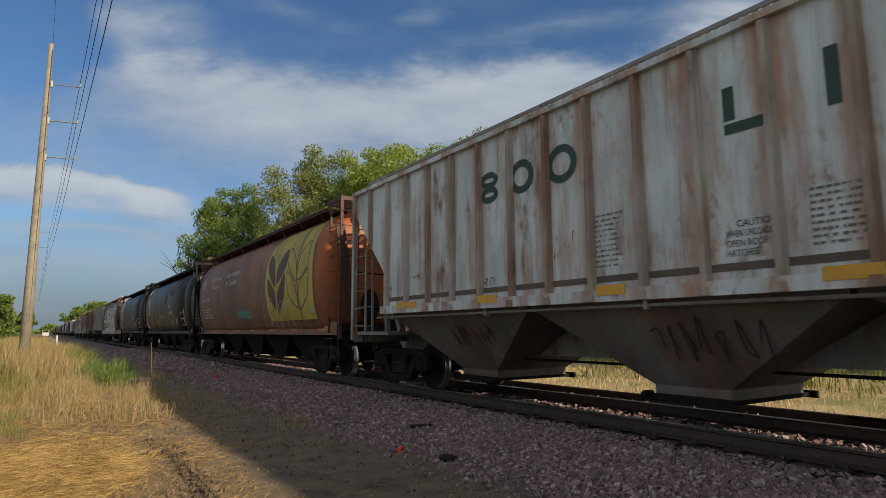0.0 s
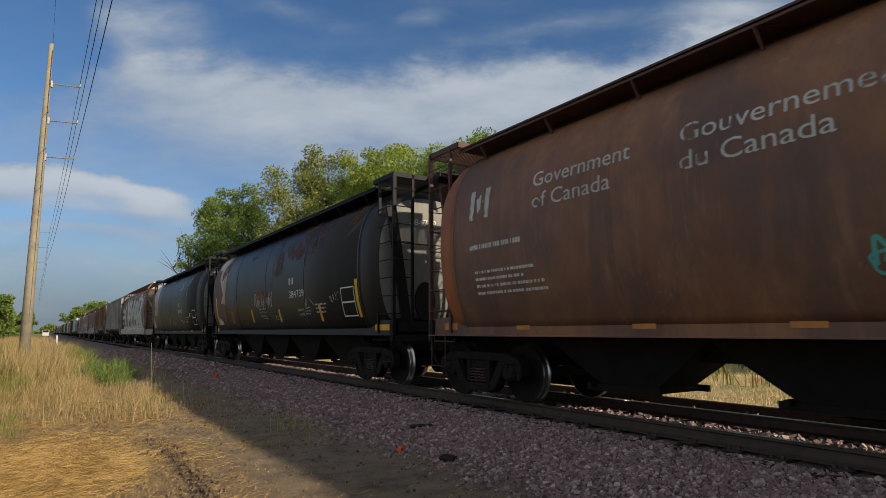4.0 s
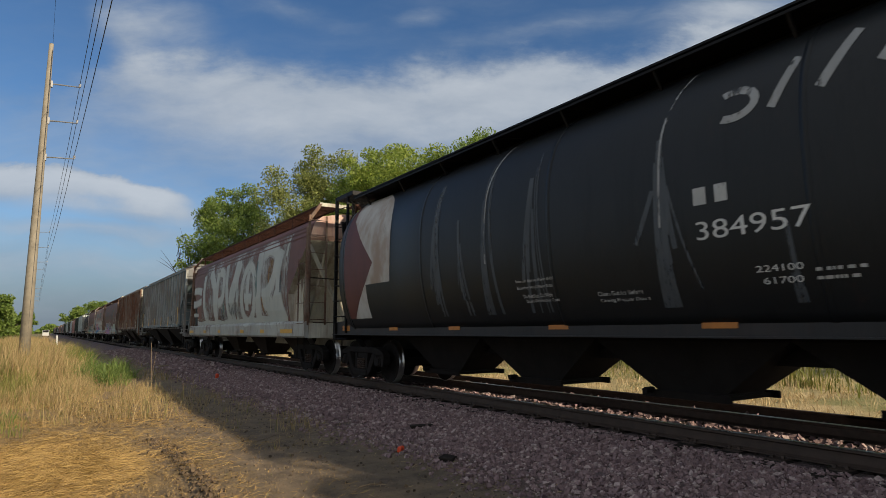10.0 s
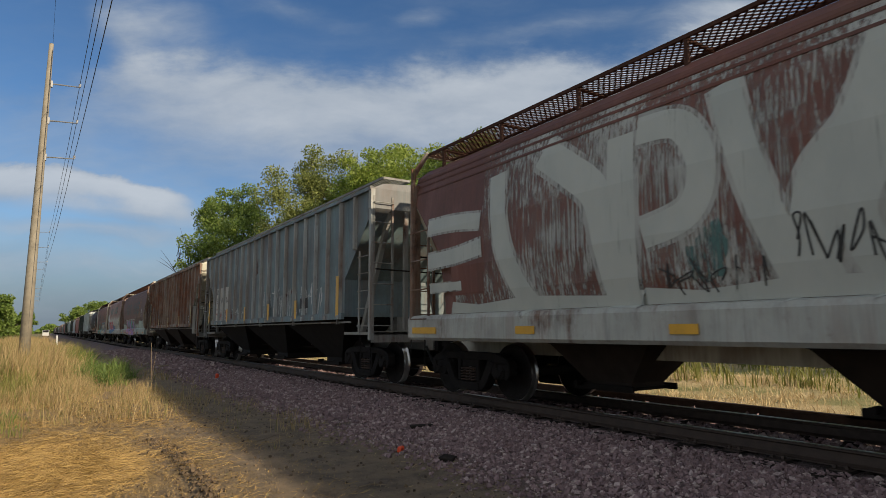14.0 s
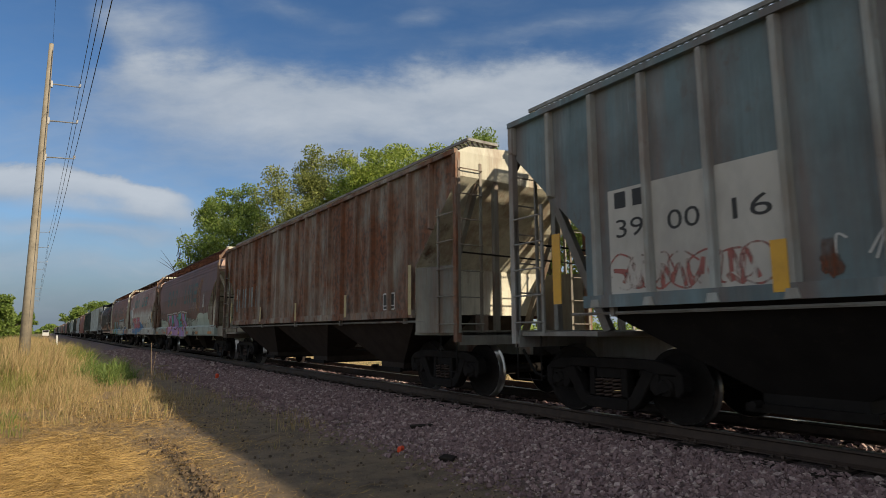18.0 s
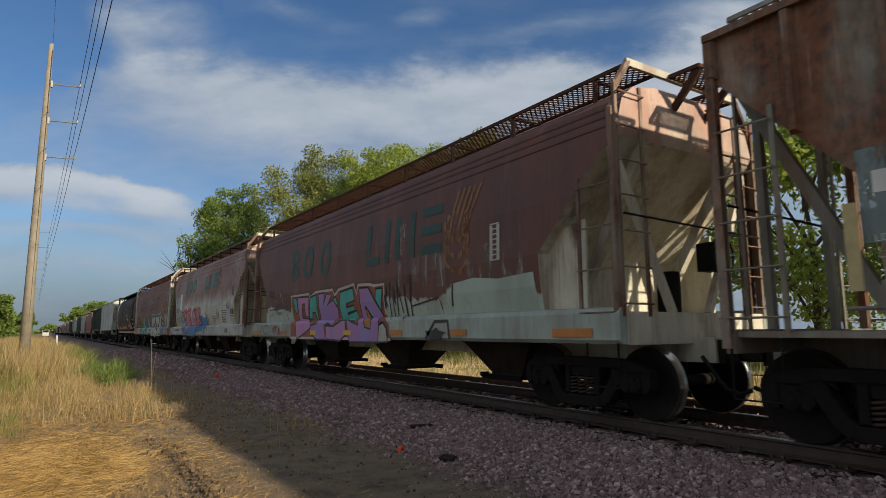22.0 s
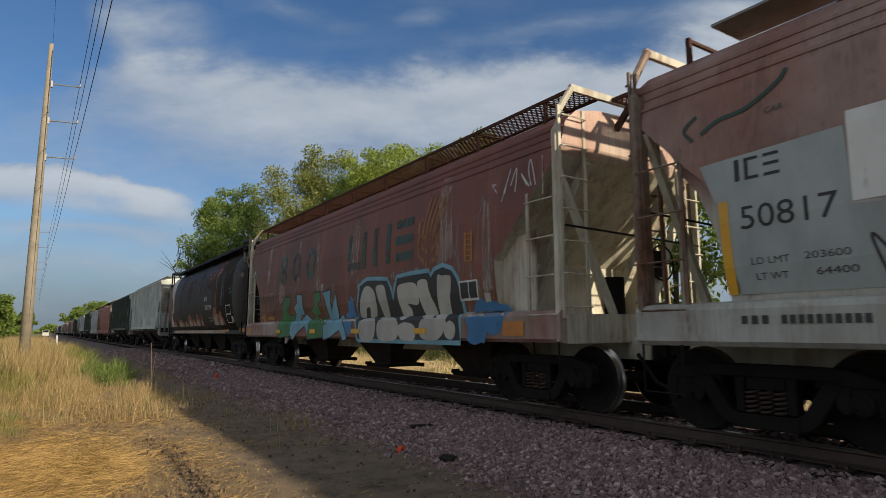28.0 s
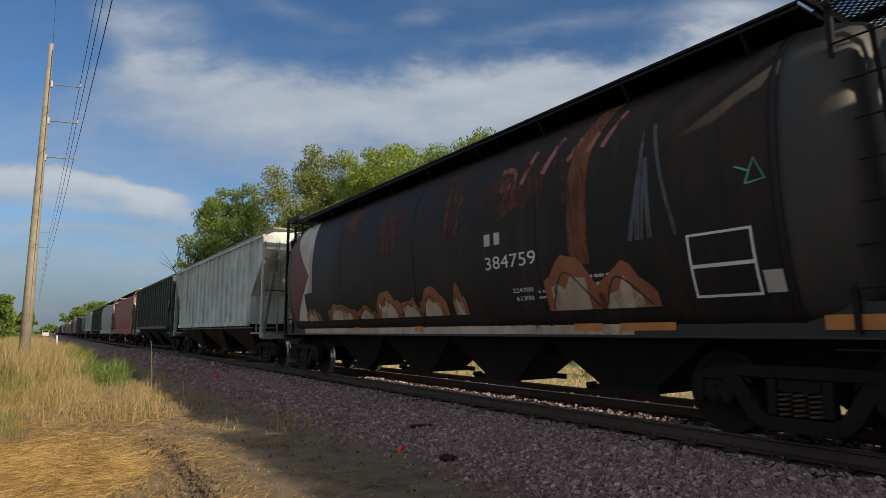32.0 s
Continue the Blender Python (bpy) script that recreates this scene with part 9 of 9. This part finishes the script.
letter(B9, S9, K_LEAF, [(3.66, 2.09), (3.16, 2.07), (3.28, 1.84), (3.52, 1.78), (3.34, 1.56), (2.94, 1.57), (2.82, 1.32), (3.08, 1.02), (4.01, 0.98), (4.07, 1.48), (3.86, 1.68), (3.84, 1.91)], 0, K_BLACK, 0.06)
letter(B9, S9, K_SKY, [(2.64, 2.12), (2.27, 2.09), (2.27, 1.84), (2.18, 1.59), (2.51, 1.55), (2.52, 1.42), (2.03, 1.58), (1.61, 1.39), (1.73, 1.05), (1.93, 1.29), (2.41, 1.14), (2.84, 0.92), (3.08, 1.08), (2.98, 1.42), (2.78, 1.6), (2.91, 1.78), (2.67, 1.9)], 1, K_BLACK, 0.06)
letter(B9, S9, K_LEAF, [(1.4, 2.11), (1.01, 2.11), (1.02, 1.89), (1.24, 1.85), (1.0, 1.55), (1.33, 1.54), (1.16, 1.36), (0.82, 1.51), (0.61, 1.3), (0.73, 1.01), (1.76, 0.95), (1.63, 1.37), (1.41, 1.53), (1.64, 1.65), (1.4, 1.79)], 2, K_BLACK, 0.06)
letter(B9, S9, K_SKY, [(0.79, 2.08), (0.35, 2.12), (0.4, 1.89), (0.36, 1.6), (0.04, 2.01), (0.0, 1.78), (-0.04, 1.49), (0.18, 1.31), (-0.26, 1.52), (-0.56, 1.2), (-0.68, 0.96), (-0.48, 0.94), (-0.27, 1.17), (0.25, 1.01), (0.66, 0.94), (0.7, 1.27), (0.48, 1.32), (0.65, 1.8)], 3, K_BLACK, 0.06)
mark(B9, "blue_cloud", [blot(-5.7, 1.3, 0.8, 0.8, 131), blot(-0.7, 1.4, 0.5, 0.9, 132)], K_BLUE, S9, 0.0045, FLOW_CUTS)
mark(B9, "white_scrawl", scribble(46, -5.9, -7.2, 3.0, 3.65, 6, 0.02), K_WHITE_THIN, S9, 0.006, FLOW_CUTS)
mark(B9, "dark_scrawl", scribble(47, 5.0, 4.5, 1.55, 1.72, 5, 0.02), K_BLACK, S9, 0.007, FLOW_CUTS)
mark(B9, "placard", [rect(-5.05, -5.5, 1.66, 1.92)], K_BLACK, S9, 0.012, FLOW_CUTS)
mark(B9, "placard_frame", [rect(-5.02, -5.53, 1.92, 1.95), rect(-5.02, -5.53, 1.62, 1.66), rect(-5.27, -5.29, 1.66, 1.92), rect(-5.02, -5.05, 1.66, 1.92), rect(-5.5, -5.53, 1.66, 1.92)], K_WHITE, S9, 0.014, FLOW_CUTS)
mark(B9, "sticker", [rect(-5.68, -5.82, 1.58, 1.72)], K_PALE_PATCH, S9, 0.008, FLOW_CUTS)
mark(B9, "rust_notice", [rect(-5.2, -5.25, 2.25, 2.75), rect(-5.38, -5.43, 2.25, 2.75)] + [rect(-5.2, -5.43, 2.25 + 0.09 * k, 2.27 + 0.09 * k) for k in range(6)], K_ORANGE, S9, 0.008, FLOW_CUTS)
reflectors(c9, [(4.2, 3.82), (1.52, 1.15), (-0.95, -1.36), (-3.66, -4.07)], 1.09, 1.19, 1.652)
reflectors(c9, [(7.15, 6.8), (-6.2, -6.66)], 1.06, 1.27, 1.64, M_ORANGE)

# stains on the bays of the lead car and ends
mark(c0, "dark_scrawl", scribble(48, 4.4, 3.2, 0.8, 1.3, 6, 0.02), K_BLACK, lambda z: 0.80 + (z - 0.46) * 0.655 + 0.03, 0.01)
mark(c0, "dark_scrawl", scribble(49, 0.2, -1.2, 0.75, 1.3, 7, 0.02), K_BLACK, lambda z: 0.80 + (z - 0.46) * 0.655 + 0.03, 0.01)
ob = words(c8, "end_number", "50817", 0, 0, 0.13, 0.42, K_BLACK, lambda z: 0.0, 0.0)
ob.matrix_basis = pose(0.45, -7.024, 3.80, 0, 0, 90)
bm = bmesh.new()
box(bm, 0.38, 1.0, -7.016, -7.011, 3.74, 4.12)
part("end_patch", fix(bm), K_PALE_PATCH, c8)
ob = words(c6, "end_number", "3903", 0, 0, 0.14, 0.5, K_WHITE, lambda z: 0.0, 0.0)
ob.matrix_basis = pose(0.55, -7.86, 3.85, 0, 0, 90)


# ---- movement ----
def motions():
    for car, u in TRAIN:
        walk(car, [(t, pose(XC, u - SPEED * t, RAIL)) for t in (0.0, 16.0, 32.0)])
    step = 0.1
    for w, y in ROLLING:
        walk(w, [(k * step, pose(0, y, 0.457) @ Matrix.Rotation(SPEED * k * step / 0.457, 4, "X")) for k in range(321)])


motions()
